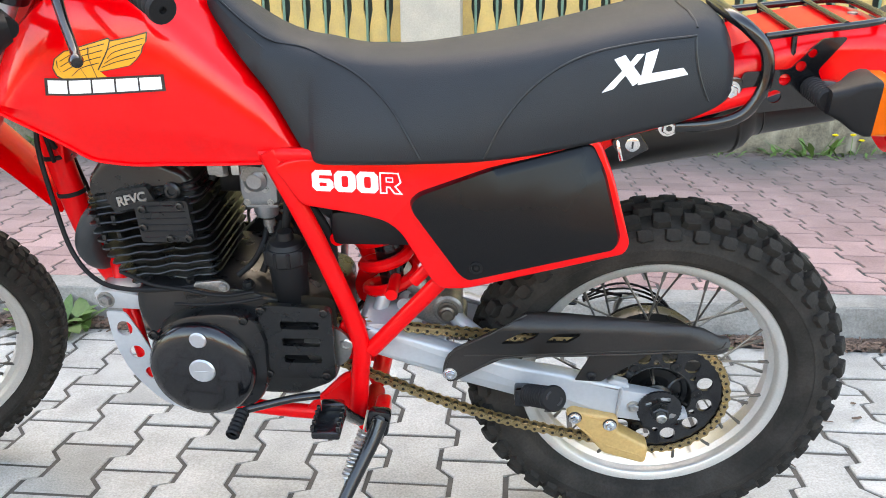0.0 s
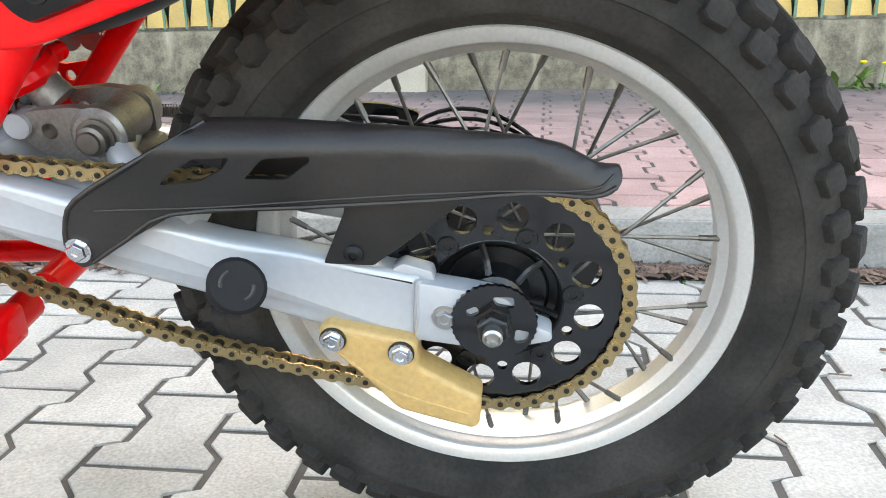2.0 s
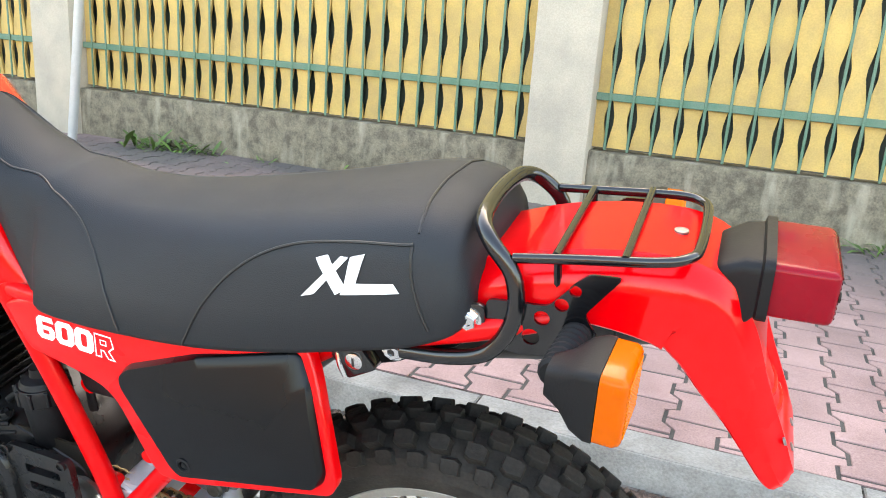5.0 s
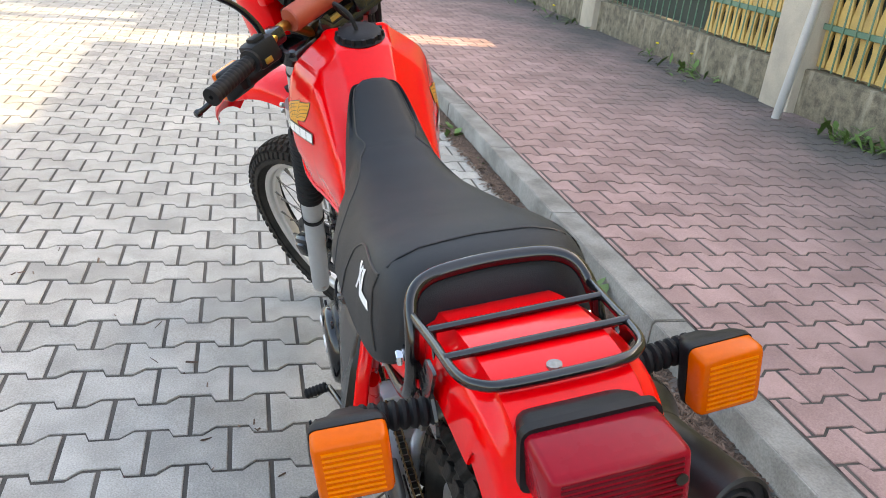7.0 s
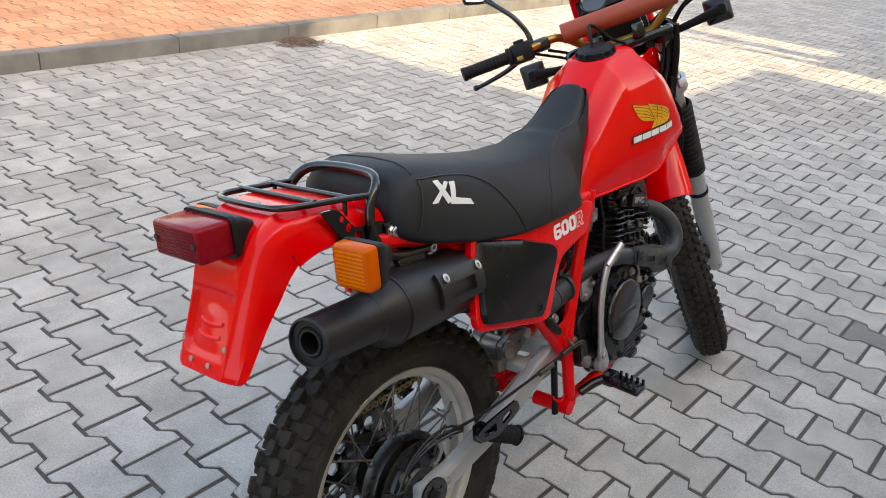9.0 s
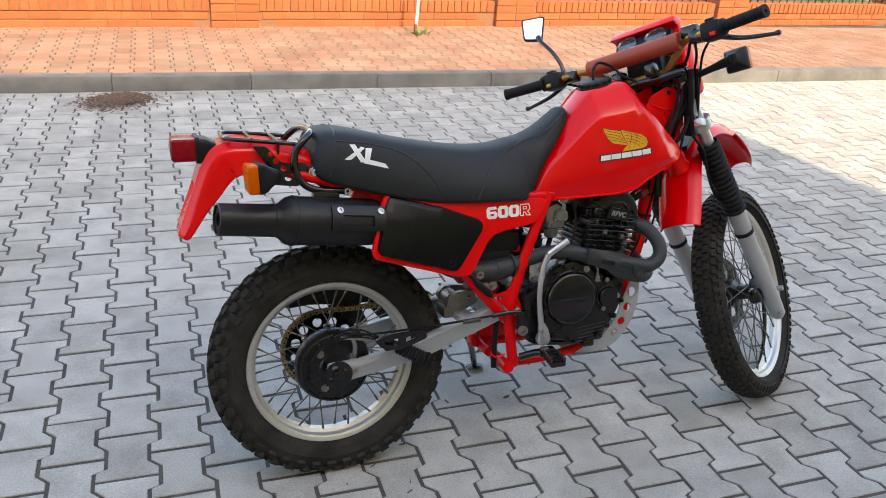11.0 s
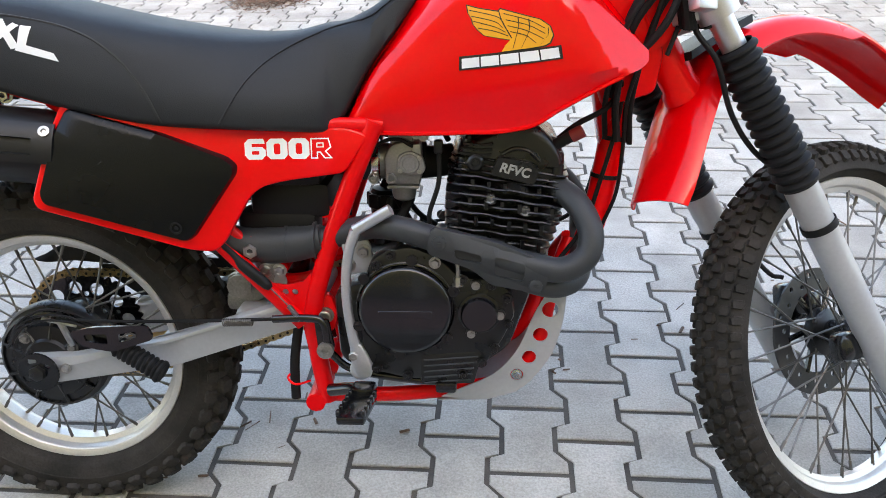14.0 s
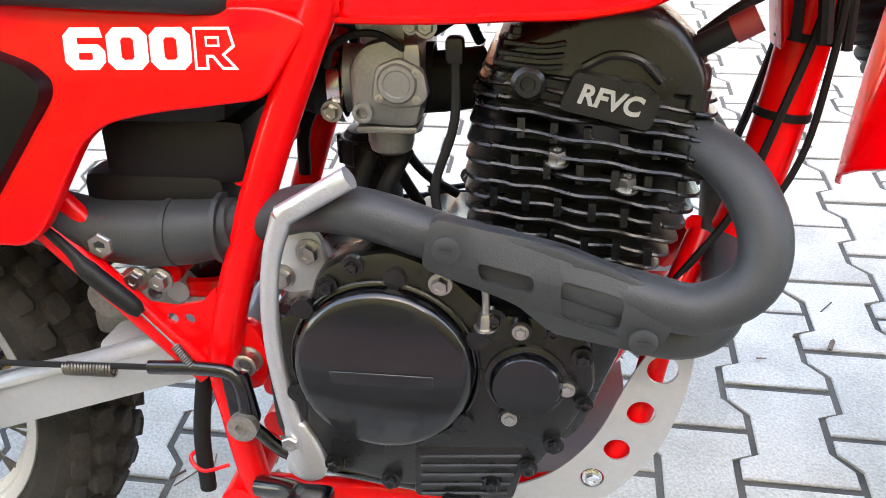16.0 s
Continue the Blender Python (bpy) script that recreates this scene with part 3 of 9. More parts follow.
def tread(tyre, r, half, pitches, h):
    """Six blocks to a pitch, each of its own."""
    rc = r - h
    s, hlf = 2 * math.pi * rc / pitches, math.pi / pitches
    count, verts, faces = 0, [], []
    for shift, dr, y, size, tilt, hh in ((0, 0, 0.20, (s * 0.68, half * 0.42), -0.10, h), (hlf, 0, -0.20, (s * 0.68, half * 0.42), 0.10, h),
                                         (hlf * 0.9, 0.006, 0.66, (s * 0.64, half * 0.40), -0.55, h), (0, 0.006, -0.66, (s * 0.64, half * 0.40), 0.55, h),
                                         (hlf * 0.1, 0.022, 0.92, (s * 0.58, 0.024), -1.05, h * 0.7), (hlf, 0.022, -0.92, (s * 0.58, 0.024), 1.05, h * 0.7)):
        first = part("tread_block", knob(size, hh), TYRE, tyre, smooth=0)
        for i in range(pitches):
            m = Matrix.Rotation(2 * math.pi * i / pitches + shift, 4, "Y") @ Matrix.Translation((0, y * half, rc - dr)) @ Matrix.Rotation(tilt, 4, "X")
            count += 1
            if i and count > 290:
                k = len(verts)
                verts += [tuple(m @ v.co) for v in first.data.vertices]
                faces += [tuple(k + j for j in f.vertices) for f in first.data.polygons]
                continue
            ob = first
            if i:
                ob = new("tread_block", first.data)
                ob.parent = tyre
            ob.matrix_local = m
    if verts:
        me = bpy.data.meshes.new("tread_rest")
        me.from_pydata(verts, [], faces)
        me.materials.append(TYRE)
        ob = new("tread_rest", me)
        ob.parent = tyre
        tagged(ob, "small black tread blocks", kind="stuff")


def make_rim(r, half):
    bm = bmesh.new()
    m = basis((0, 0, 0), (0, 1, 0))
    p = [(r, half - 0.002), (r - 0.0015, half), (r - 0.0035, half - 0.0006), (r - 0.0135, half - 0.0035), (r - 0.0155, half - 0.0055), (r - 0.017, half - 0.012), (r - 0.018, half * 0.45), (r - 0.027, half * 0.30)]
    inner = p + [(a, -b) for a, b in p[::-1]]
    q = [(r, half - 0.002), (r + 0.0005, half - 0.0035), (r - 0.006, half - 0.005), (r - 0.012, half * 0.4)]
    outer = q + [(a, -b) for a, b in q[::-1]]
    lathe(bm, inner, m, 120)
    lathe(bm, outer, m, 120)
    bmesh.ops.remove_doubles(bm, verts=bm.verts, dist=0.0002)
    return bm


def spoke_mesh(side, lean, r_hub, v_hub, r_rim, v_rim):
    bm = bmesh.new()
    a = lean * radians(38)
    p0 = Vector((r_hub * math.sin(a), side * v_hub, r_hub * math.cos(a)))
    p1 = Vector((0, side * v_rim, r_rim))
    tube(bm, [p0, p1], 0.0019, 6, 1)
    d = (p1 - p0).normalized()
    tube(bm, [p1 - d * 0.020, p1 - d * 0.003, p1], [0.0030, 0.0032, 0.0038], 8, 1)
    return bm


def make_wheel(name, c, turn, r, r_rim, half, pitches, rim_half, hub_profile, r_hub, v_hub, label):
    bm = bmesh.new()
    lathe(bm, hub_profile, basis((0, 0, 0), (0, 1, 0)), 48)
    hub = part(name, bm, ENGINE, bike, label)
    hub.matrix_local = (TURN_FORK if turn else Matrix()) @ Matrix.Translation(c) @ Matrix.Rotation(0.13, 4, "Y")
    deep = 0.007 if turn else 0.012
    tread(part("tyre", make_tyre(r, r_rim, half, deep, rim_half), TYRE, hub, "knobbly black tyre, dusty from use", 35), r, half, pitches, deep)
    part("rim", make_rim(r_rim, rim_half), RIM, hub, "scuffed aluminium rim")
    for side in BOTH:
        for lean in BOTH:
            first = None
            for k in range(9):
                if first is None:
                    first = part("spoke", spoke_mesh(side, lean, r_hub, v_hub, r_rim - 0.024, rim_half * 0.25), SPOKE, hub)
                    ob = first
                else:
                    ob = new("spoke", first.data)
                    ob.parent = hub
                ob.rotation_euler = (0, radians(40 * k + (10 if side > 0 else 0) + (20 if lean > 0 else 0)), 0)
    return hub


rear_hub = [(0, -0.075), (0.055, -0.072), (0.098, -0.062), (0.103, -0.050), (0.100, -0.026), (0.060, -0.018), (0.034, 0.0), (0.034, 0.03), (0.058, 0.04), (0.0615, 0.06), (0.0615, 0.092), (0.0590, 0.094), (0.0560, 0.091), (0.0540, 0.076), (0.0470, 0.074), (0.0455, 0.077), (0.0440, 0.074), (0.030, 0.075), (0.026, 0.098), (0.020, 0.102), (0.015, 0.122), (0, 0.122)]
rear_wheel = make_wheel("rear_wheel", REAR, False, 0.321, 0.2268, 0.064, 42, 0.0419, rear_hub, 0.058, 0.040, "spoked rear wheel with black drum brake hub")
front_hub = [(0, -0.055), (0.030, -0.055), (0.040, -0.045), (0.042, -0.030), (0.026, -0.020), (0.024, 0.02), (0.044, 0.028), (0.046, 0.045), (0.030, 0.055), (0, 0.055)]
front_wheel = make_wheel("front_wheel", FRONT, True, 0.3525, 0.2865, 0.045, 78, 0.026, front_hub, 0.042, 0.030, "spoked front wheel turned to the left")

# rear sprocket and its fixings, axle ends
SPV = 0.0905
bm = bmesh.new()
holes = [circle2((0.0822 * math.sin(radians(30 * k + 12)), 0.0822 * math.cos(radians(30 * k + 12))), 0.0131, 18) for k in range(12)]
holes += [circle2((0.0690 * math.sin(radians(60 * k + 57)), 0.0690 * math.cos(radians(60 * k + 57))), 0.0050, 10) for k in range(6)]
holes.append(circle2((0, 0), 0.0580, 40))
teeth = []
for k in range(44):
    for da, rr in ((0, 0.1065), (2.4, 0.1130), (4.1, 0.1150), (5.8, 0.1130)):
        a = radians(360 / 44 * k + da)
        teeth.append((rr * math.sin(a), rr * math.cos(a)))
holed(bm, teeth, holes, SPV - 0.003, SPV + 0.003)
sprocket = part("sprocket", bm, BLACK, rear_wheel, "drilled black rear sprocket", 30)
for k in range(6):
    a = radians(60 * k + 29)
    bm = bmesh.new()
    lathe(bm, [(0, 0), (0.0095, 0), (0.0085, 0.0022), (0.004, 0.0024), (0.0035, 0.0008), (0, 0.0008)], basis((0.0665 * math.sin(a), SPV + 0.003, 0.0665 * math.cos(a)), (0, 1, 0)), 16)
    part("sprocket_bolt", bm, ENGINE, rear_wheel)
for k in range(6):
    a = radians(60 * k + 5)
    bm = bmesh.new()
    tube(bm, [(0.020 * math.sin(a), SPV + 0.006, 0.020 * math.cos(a)), (0.038 * math.sin(a), SPV - 0.006, 0.038 * math.cos(a)), (0.057 * math.sin(a), SPV - 0.001, 0.057 * math.cos(a))], 0.0032, 6, 3)
    part("hub_rib", bm, ENGINE, rear_wheel)
bm = bmesh.new()
tube(bm, [(0, -0.145, 0), (0, 0.140, 0)], 0.0085, 16, 1)
lathe(bm, [(0.0085, 0), (0.0085, 0.028), (0.0065, 0.030), (0.0055, 0.024), (0, 0.024)], basis((0, 0.134, 0), (0, 1, 0)), 16)
part("axle", bm, STEEL, rear_wheel)
bm = bmesh.new()
lathe(bm, [(0.008, 0), (0.0165, 0), (0.0165, 0.003), (0.0145, 0.0035), (0.0145, 0.015), (0.0125, 0.017), (0.0085, 0.017)], basis((0, 0.1352, 0), (0, 1, 0)), 6)
part("axle_nut", bm, ENGINE, rear_wheel, "dark castle nut")
bm = bmesh.new()
lathe(bm, [(0, 0), (0.0145, 0), (0.0145, 0.009), (0.011, 0.011), (0, 0.011)], basis((0, -0.1352, 0), (0, -1, 0)), 6)
part("axle_head", bm, ENGINE, rear_wheel)
for side in BOTH:
    bm = bmesh.new()
    lobes = [rounded([(-0.019, 0.012), (-0.004, 0.017), (-0.002, 0.025), (-0.020, 0.023)], 0.0035), rounded([(-0.029, -0.012), (-0.017, -0.008), (-0.014, -0.022), (-0.024, -0.022)], 0.0035), rounded([(0.010, 0.011), (0.020, 0.008), (0.022, 0.015), (0.012, 0.018)], 0.003)]
    edge = [((0.0365 - 0.0012 * (k % 2)) * math.cos(math.pi * k / 36), (0.0365 - 0.0012 * (k % 2)) * math.sin(math.pi * k / 36)) for k in range(72)]
    holed(bm, edge, lobes, side * 0.1303, side * 0.1350)
    part("chain_adjuster_cam", bm, BLACK, rear_wheel, "black snail-cam chain adjuster", 30)

# drum brake plate details on the right of the rear hub
bm = bmesh.new()
lathe(bm, [(0.045, 0), (0.090, 0.002), (0.094, 0.008), (0.089, 0.011), (0.087, 0.006), (0.073, 0.008), (0.070, 0.016), (0.046, 0.018), (0.042, 0.024), (0.026, 0.026), (0.024, 0.034), (0, 0.034)], basis((0, -0.070, 0), (0, -1, 0)), 40)
drum = part("brake_plate", bm, ENGINE, rear_wheel, "black drum brake backing plate", 30)
for k in range(9):
    a = radians(40 * k + 8)
    bm = bmesh.new()
    tube(bm, [(0.044 * math.cos(a), -0.089, 0.044 * math.sin(a)), (0.072 * math.cos(a), -0.082, 0.072 * math.sin(a)), (0.088 * math.cos(a), -0.078, 0.088 * math.sin(a))], 0.0035, 6, 1)
    part("plate_rib", bm, ENGINE, drum)
for a, rr in ((0.7, 0.055), (2.4, 0.060), (4.3, 0.058)):
    bm = bmesh.new()
    bolt(bm, (rr * math.cos(a), -0.087, rr * math.sin(a)), (0, -1, 0), 0.008, 0.009)
    part("plate_bolt", bm, CAST, drum)
bm = bmesh.new()
tube(bm, [(0.045, -0.095, 0.045), (0.040, -0.11, 0.075), (0.030, -0.11, 0.095)], 0.006, 8, 3)
tube(bm, [(0.06, -0.11, 0.090), (0.0, -0.11, 0.094)], 0.004, 8, 1)
part("brake_lever_arm", bm, STEEL, rear_wheel)
for k in range(3):
    bm = bmesh.new()
    tube(bm, [(0.10, -0.115, 0.090 + 0.004 * k), (0.05, -0.118, 0.098 + 0.010 * k), (0.0, -0.115, 0.092 + 0.010 * k), (-0.045, -0.108, 0.065 + 0.006 * k), (-0.07, -0.100, 0.02)], 0.0024, 6, 4)
    part("brake_spring_wire", bm, ENGINE, rear_wheel)

# front brake disc and caliper, axle
bm = bmesh.new()
holes = [circle2((rr * math.cos(radians(30 * k + o)), rr * math.sin(radians(30 * k + o))), 0.005, 10) for rr, o in ((0.094, 0), (0.108, 15)) for k in range(12)]
holes.append(circle2((0, 0), 0.078, 40))
holed(bm, circle2((0, 0), 0.120, 60), holes, 0.050, 0.054)
part("brake_disc", bm, DISC, front_wheel, "drilled steel brake disc", 30)
for k in range(6):
    a = radians(60 * k)
    bm = bmesh.new()
    tube(bm, [(0.03 * math.cos(a), 0.050, 0.03 * math.sin(a)), (0.082 * math.cos(a + 0.2), 0.052, 0.082 * math.sin(a + 0.2))], 0.006, 6, 1)
    part("disc_carrier_arm", bm, BLACK, front_wheel)
bm = bmesh.new()
tube(bm, [(0, -0.125, 0), (0, 0.125, 0)], 0.0085, 14, 1)
part("axle", bm, STEEL, front_wheel)


# -- drive chain --
def chain_line():
    """Pins of the chain: round the rear sprocket, along the arm, round the front one."""
    c0, r0 = Vector((0, 0.316)), 0.1113
    c1, r1 = Vector((0.545, 0.418)), 0.038
    d = c1 - c0
    base = math.atan2(d.y, d.x)
    off = math.acos((r0 - r1) / d.length)
    a_up, a_dn = base + off, base - off
    up0, up1 = c0 + r0 * Vector((math.cos(a_up), math.sin(a_up))), c1 + r1 * Vector((math.cos(a_up), math.sin(a_up)))
    dn0, dn1 = c0 + r0 * Vector((math.cos(a_dn), math.sin(a_dn))), c1 + r1 * Vector((math.cos(a_dn), math.sin(a_dn)))
    pts = []
    for i in range(60):
        t = i / 60
        p = dn1.lerp(dn0, t)
        pts.append((p.x, p.y - 0.028 * math.sin(math.pi * t)))
    n = 60
    a0, a1 = a_dn, a_up - 2 * math.pi
    for i in range(n):
        a = a0 + (a1 - a0) * i / n
        pts.append((c0.x + r0 * math.cos(a), c0.y + r0 * math.sin(a)))
    for i in range(60):
        p = up0.lerp(up1, i / 60)
        pts.append((p.x, p.y - 0.012 * math.sin(math.pi * i / 60)))
    for i in range(20):
        a = a_up + (a_dn - a_up) * i / 20
        pts.append((c1.x + r1 * math.cos(a), c1.y + r1 * math.sin(a)))
    seg = [(Vector(pts[i]), Vector(pts[(i + 1) % len(pts)])) for i in range(len(pts))]
    total = sum((b - a).length for a, b in seg)
    count = 2 * round(total / 0.015875 / 2)
    step = total / count
    out, need = [], 0.0
    for a, b in seg:
        l = (b - a).length
        while need <= l and len(out) < count:
            out.append(a.lerp(b, need / l))
            need += step
        need -= l
    return out


pins = chain_line()


def plate(bm, v0, v1, h):
    o = []
    for s in BOTH:
        for k in range(7):
            a = radians(-90 + 30 * k)
            o.append((s * (0.0079 + h * math.cos(a) * 0.95), s * h * math.sin(a)))
        o.append((0, s * h * 0.72))
    slab(bm, o, v0, v1)
    return bm


bm = bmesh.new()
for p in pins:
    lathe(bm, [(0.005, -0.006), (0.005, 0.006)], basis((p.x, SPV, p.y), (0, 1, 0)), 8)
chain = part("drive_chain", bm, CHAIN_DARK, bike, "gold drive chain with greasy rollers")


def link_mesh(outer):
    b = bmesh.new()
    for s in BOTH:
        if outer:
            plate(b, s * 0.0070, s * 0.0088, 0.0070)
        else:
            plate(b, s * 0.0052, s * 0.0066, 0.0070)
    return b


def pin_mesh():
    b = bmesh.new()
    for k in BOTH:
        for s in BOTH:
            lathe(b, [(0.0027, 0), (0.0027, 0.0012), (0.0012, 0.0016), (0, 0.0012)], basis((k * 0.0079, s * 0.0088, 0), (0, s, 0)), 8)
    return b


kinds = {True: part("chain_link", link_mesh(True), CHAIN, chain), False: part("inner_link", link_mesh(False), CHAIN, chain)}
pin_head = part("link_pin", pin_mesh(), CHAIN_DARK, kinds[True])
used = set()
for i, p in enumerate(pins):
    q = pins[(i + 1) % len(pins)]
    c, d = (p + q) / 2, q - p
    outer = i % 2 == 0
    ob = kinds[outer]
    if outer in used:
        name = "chain_link" if outer else "inner_link"
        ob = new(name, ob.data)
        ob.parent = chain
        if outer:
            new("link_pin", pin_head.data).parent = ob
    used.add(outer)
    ob.matrix_local = Matrix.Translation((c.x, SPV, c.y)) @ Matrix.Rotation(-math.atan2(d.y, d.x), 4, "Y")

# -- swingarm, chain guard, slider --
bm = bmesh.new()
arm_l = rounded([(0.49, 0.453), (0.284, 0.3995), (0.226, 0.3845), (0.168, 0.3745), (0.103, 0.3605), (0.064, 0.3520), (0.068, 0.2895), (0.145, 0.2995), (0.242, 0.329), (0.320, 0.3515), (0.49, 0.402)], 0.004)
slab(bm, arm_l, 0.078, 0.108, 0.007, seg=3, bend=lambda q: Vector((q.x, q.y - 0.10 * max(0, q.x - 0.36), q.z)))
box(bm, (0.43, -0.092, 0.405), (0.49, 0.092, 0.455), 0.01)
arm_r = rounded([(0.49, 0.452), (0.428, 0.440), (0.23, 0.375), (0.06, 0.342), (-0.020, 0.338), (-0.026, 0.300), (0.03, 0.288), (0.244, 0.325), (0.436, 0.389), (0.49, 0.405)], 0.006)
slab(bm, arm_r, -0.106, -0.080, 0.006, bend=lambda q: Vector((q.x, q.y + 0.10 * max(0, q.x - 0.36), q.z)))
swingarm = part("swingarm", bm, SILVER, bike, "silver box-section swingarm")
bm = bmesh.new()
lathe(bm, [(0, -0.092), (0.020, -0.092), (0.020, 0.092), (0, 0.092)], basis((0.482, 0, 0.430), (0, 1, 0)), 20)
part("pivot_tube", bm, SILVER, swingarm)
bm = bmesh.new()
slab(bm, rounded([(0.066, 0.3495), (0.021, 0.3415), (-0.008, 0.3350), (-0.028, 0.3100), (-0.045, 0.3030), (-0.046, 0.2940), (-0.020, 0.2880), (0.013, 0.2845), (0.071, 0.2925)], 0.005), 0.088, 0.1115, 0.0025)
part("end_cap", bm, SILVER, swingarm, "welded end plate of the arm")
bm = bmesh.new()
tube(bm, [(0.069, 0.1085, 0.291), (0.0675, 0.1095, 0.320), (0.065, 0.1085, 0.3505)], [0.0024, 0.0031, 0.0026], 8, 3)
part("weld_bead", bm, ALU, swingarm)
for u0, u1, w in ((0.100, 0.136, 0.3655), (0.052, 0.088, 0.3555)):
    bm = bmesh.new()
    slab(bm, rounded([(u0, w - 0.010), (u0 + 0.002, w), (u1 - 0.010, w + 0.0075), (u1, w + 0.002), (u1, w - 0.010)], 0.003), 0.086, 0.1035, 0.002)
    part("bracket", bm, SILVER, swingarm)
bm = bmesh.new()
bolt(bm, (0.044, 0.1115, 0.3165), (0, 1, 0), 0.0085)
part("arm_bolt", bm, STEEL, swingarm)
bm = bmesh.new()
bolt(bm, (0.048, -0.106, 0.318), (0, -1, 0), 0.0075)
part("arm_bolt", bm, STEEL, swingarm)
# shock linkage lugs
bm = bmesh.new()
lathe(bm, [(0, -0.055), (0.0215, -0.055), (0.0215, -0.045), (0.0195, -0.044), (0.0195, -0.040), (0.0215, -0.039), (0.0215, -0.031), (0.0195, -0.030), (0.0195, -0.026), (0.0225, -0.025), (0.0225, 0.022), (0.026, 0.026), (0.026, 0.046), (0.022, 0.050), (0, 0.050)], basis((0.352, 0, 0.452), (0, 1, 0)), 28)
for v0, v1 in ((0.030, 0.044), (-0.044, -0.030)):
    holed(bm, rounded([(0.330, 0.470), (0.372, 0.478), (0.418, 0.474), (0.428, 0.458), (0.418, 0.440), (0.384, 0.424), (0.330, 0.430)], 0.010, 4), [circle2((0.398, 0.456), 0.0075, 14)], v0, v1)
box(bm, (0.322, -0.040, 0.400), (0.384, 0.040, 0.434), 0.009)
tube(bm, [(0.405, 0.0, 0.470), (0.425, 0.0, 0.492), (0.440, 0.0, 0.515)], 0.020, 12, 3)
part("shock_linkage", bm, CAST, bike, "weathered cast linkage under the shock absorber")
bm = bmesh.new()
lathe(bm, [(0, 0), (0.0175, 0), (0.0175, 0.0025), (0.0135, 0.003), (0.0135, 0.012), (0.010, 0.014), (0.0095, 0.018), (0, 0.018)], basis((0.352, 0.052, 0.452), (0, 1, 0)), 18)
part("linkage_bolt", bm, SPOKE, bike)
bm = bmesh.new()
box(bm, (0.350, -0.080, 0.398), (0.400, 0.080, 0.420), 0.008)
tube(bm, [(0.215, -0.105, 0.385), (0.265, -0.05, 0.425), (0.348, 0.0, 0.440), (0.330, 0.045, 0.432), (0.255, 0.082, 0.392)][2:], 0.014, 10, 5)
part("swingarm_bridge", bm, SILVER, swingarm)

def guard_bend(q):
    """The upper edge rolls in over the chain, the rear end curls in too."""
    top = 0.489 - 0.06 * max(0.0, 0.06 - q.x) if q.x > -0.03 else 0.4836 - 0.55 * (-0.03 - q.x)
    t = max(0.0, min(1.0, (q.z - top + 0.024) / 0.024))
    r = max(0.0, (-0.055 - q.x) / 0.04)
    return Vector((q.x, q.y - 0.018 * t * t - 0.008 * r * r, q.z))


bm = bmesh.new()
guard_out = rounded([(0.357, 0.379), (0.352, 0.405), (0.337, 0.4290), (0.278, 0.4625), (0.223, 0.4895), (0.165, 0.4885), (0.063, 0.4838), (-0.026, 0.4768), (-0.050, 0.4690), (-0.077, 0.4530), (-0.095, 0.4475), (-0.095, 0.4385), (-0.085, 0.4320), (-0.071, 0.4318), (-0.026, 0.4350), (0.050, 0.4290), (0.154, 0.4225), (0.257, 0.4160), (0.300, 0.3925), (0.3335, 0.3713), (0.345, 0.3660)], 0.006, 3)
slots = [rounded([(0.263, 0.4420), (0.254, 0.4510), (0.231, 0.4640), (0.202, 0.4648), (0.209, 0.4555), (0.2295, 0.4450)], 0.003, 3), rounded([(0.1935, 0.4475), (0.1760, 0.4640), (0.140, 0.4660), (0.140, 0.4610), (0.1595, 0.4470)], 0.003, 3)]
holed(bm, guard_out, slots, 0.1185, 0.1250)
for w in (0.440, 0.448, 0.456, 0.460, 0.464, 0.467, 0.470, 0.473, 0.476, 0.479, 0.482, 0.485, 0.487):
    bmesh.ops.bisect_plane(bm, geom=list(bm.verts) + list(bm.edges) + list(bm.faces), plane_co=(0, 0, w), plane_no=(0, 0, 1))
for v in bm.verts:
    v.co = guard_bend(v.co)
guard = part("chain_guard", bm, GUARD, bike, "scuffed black plastic chain guard with two slots", 50)
for line, r in ((((0.321, 0.4195), (0.300, 0.4205), (0.226, 0.4232), (0.153, 0.4285), (0.068, 0.4345), (-0.005, 0.4380), (-0.070, 0.4385), (-0.088, 0.4450)), 0.0013),
                (((0.354, 0.3850), (0.350, 0.4060), (0.336, 0.4285), (0.278, 0.4615), (0.223, 0.4880)), 0.0024), (((0.334, 0.3725), (0.300, 0.3940), (0.257, 0.4172), (0.154, 0.4237), (0.050, 0.4300), (-0.026, 0.4362), (-0.071, 0.4330), (-0.090, 0.4370)), 0.0022)):
    bm = bmesh.new()
    tube(bm, [guard_bend(Vector((u, 0.1247, w))) for u, w in line], r, 8, 3)
    part("edge_bead", bm, GUARD, guard)
# plate added behind the slots so that no bright ground shows through
bm = bmesh.new()
slab(bm, rounded([(0.205, 0.472), (0.130, 0.472), (0.130, 0.440), (0.205, 0.440)], 0.004), 0.094, 0.097)
part("inner_wall", bm, GUARD, guard)
bm = bmesh.new()
slab(bm, rounded([(0.120, 0.4300), (0.1205, 0.4150), (0.1425, 0.3670), (0.1010, 0.3655), (0.030, 0.4190), (0.030, 0.4320)], 0.003, 3), 0.1090, 0.1125, 0.001)
part("guard_bracket", bm, GUARD, guard)
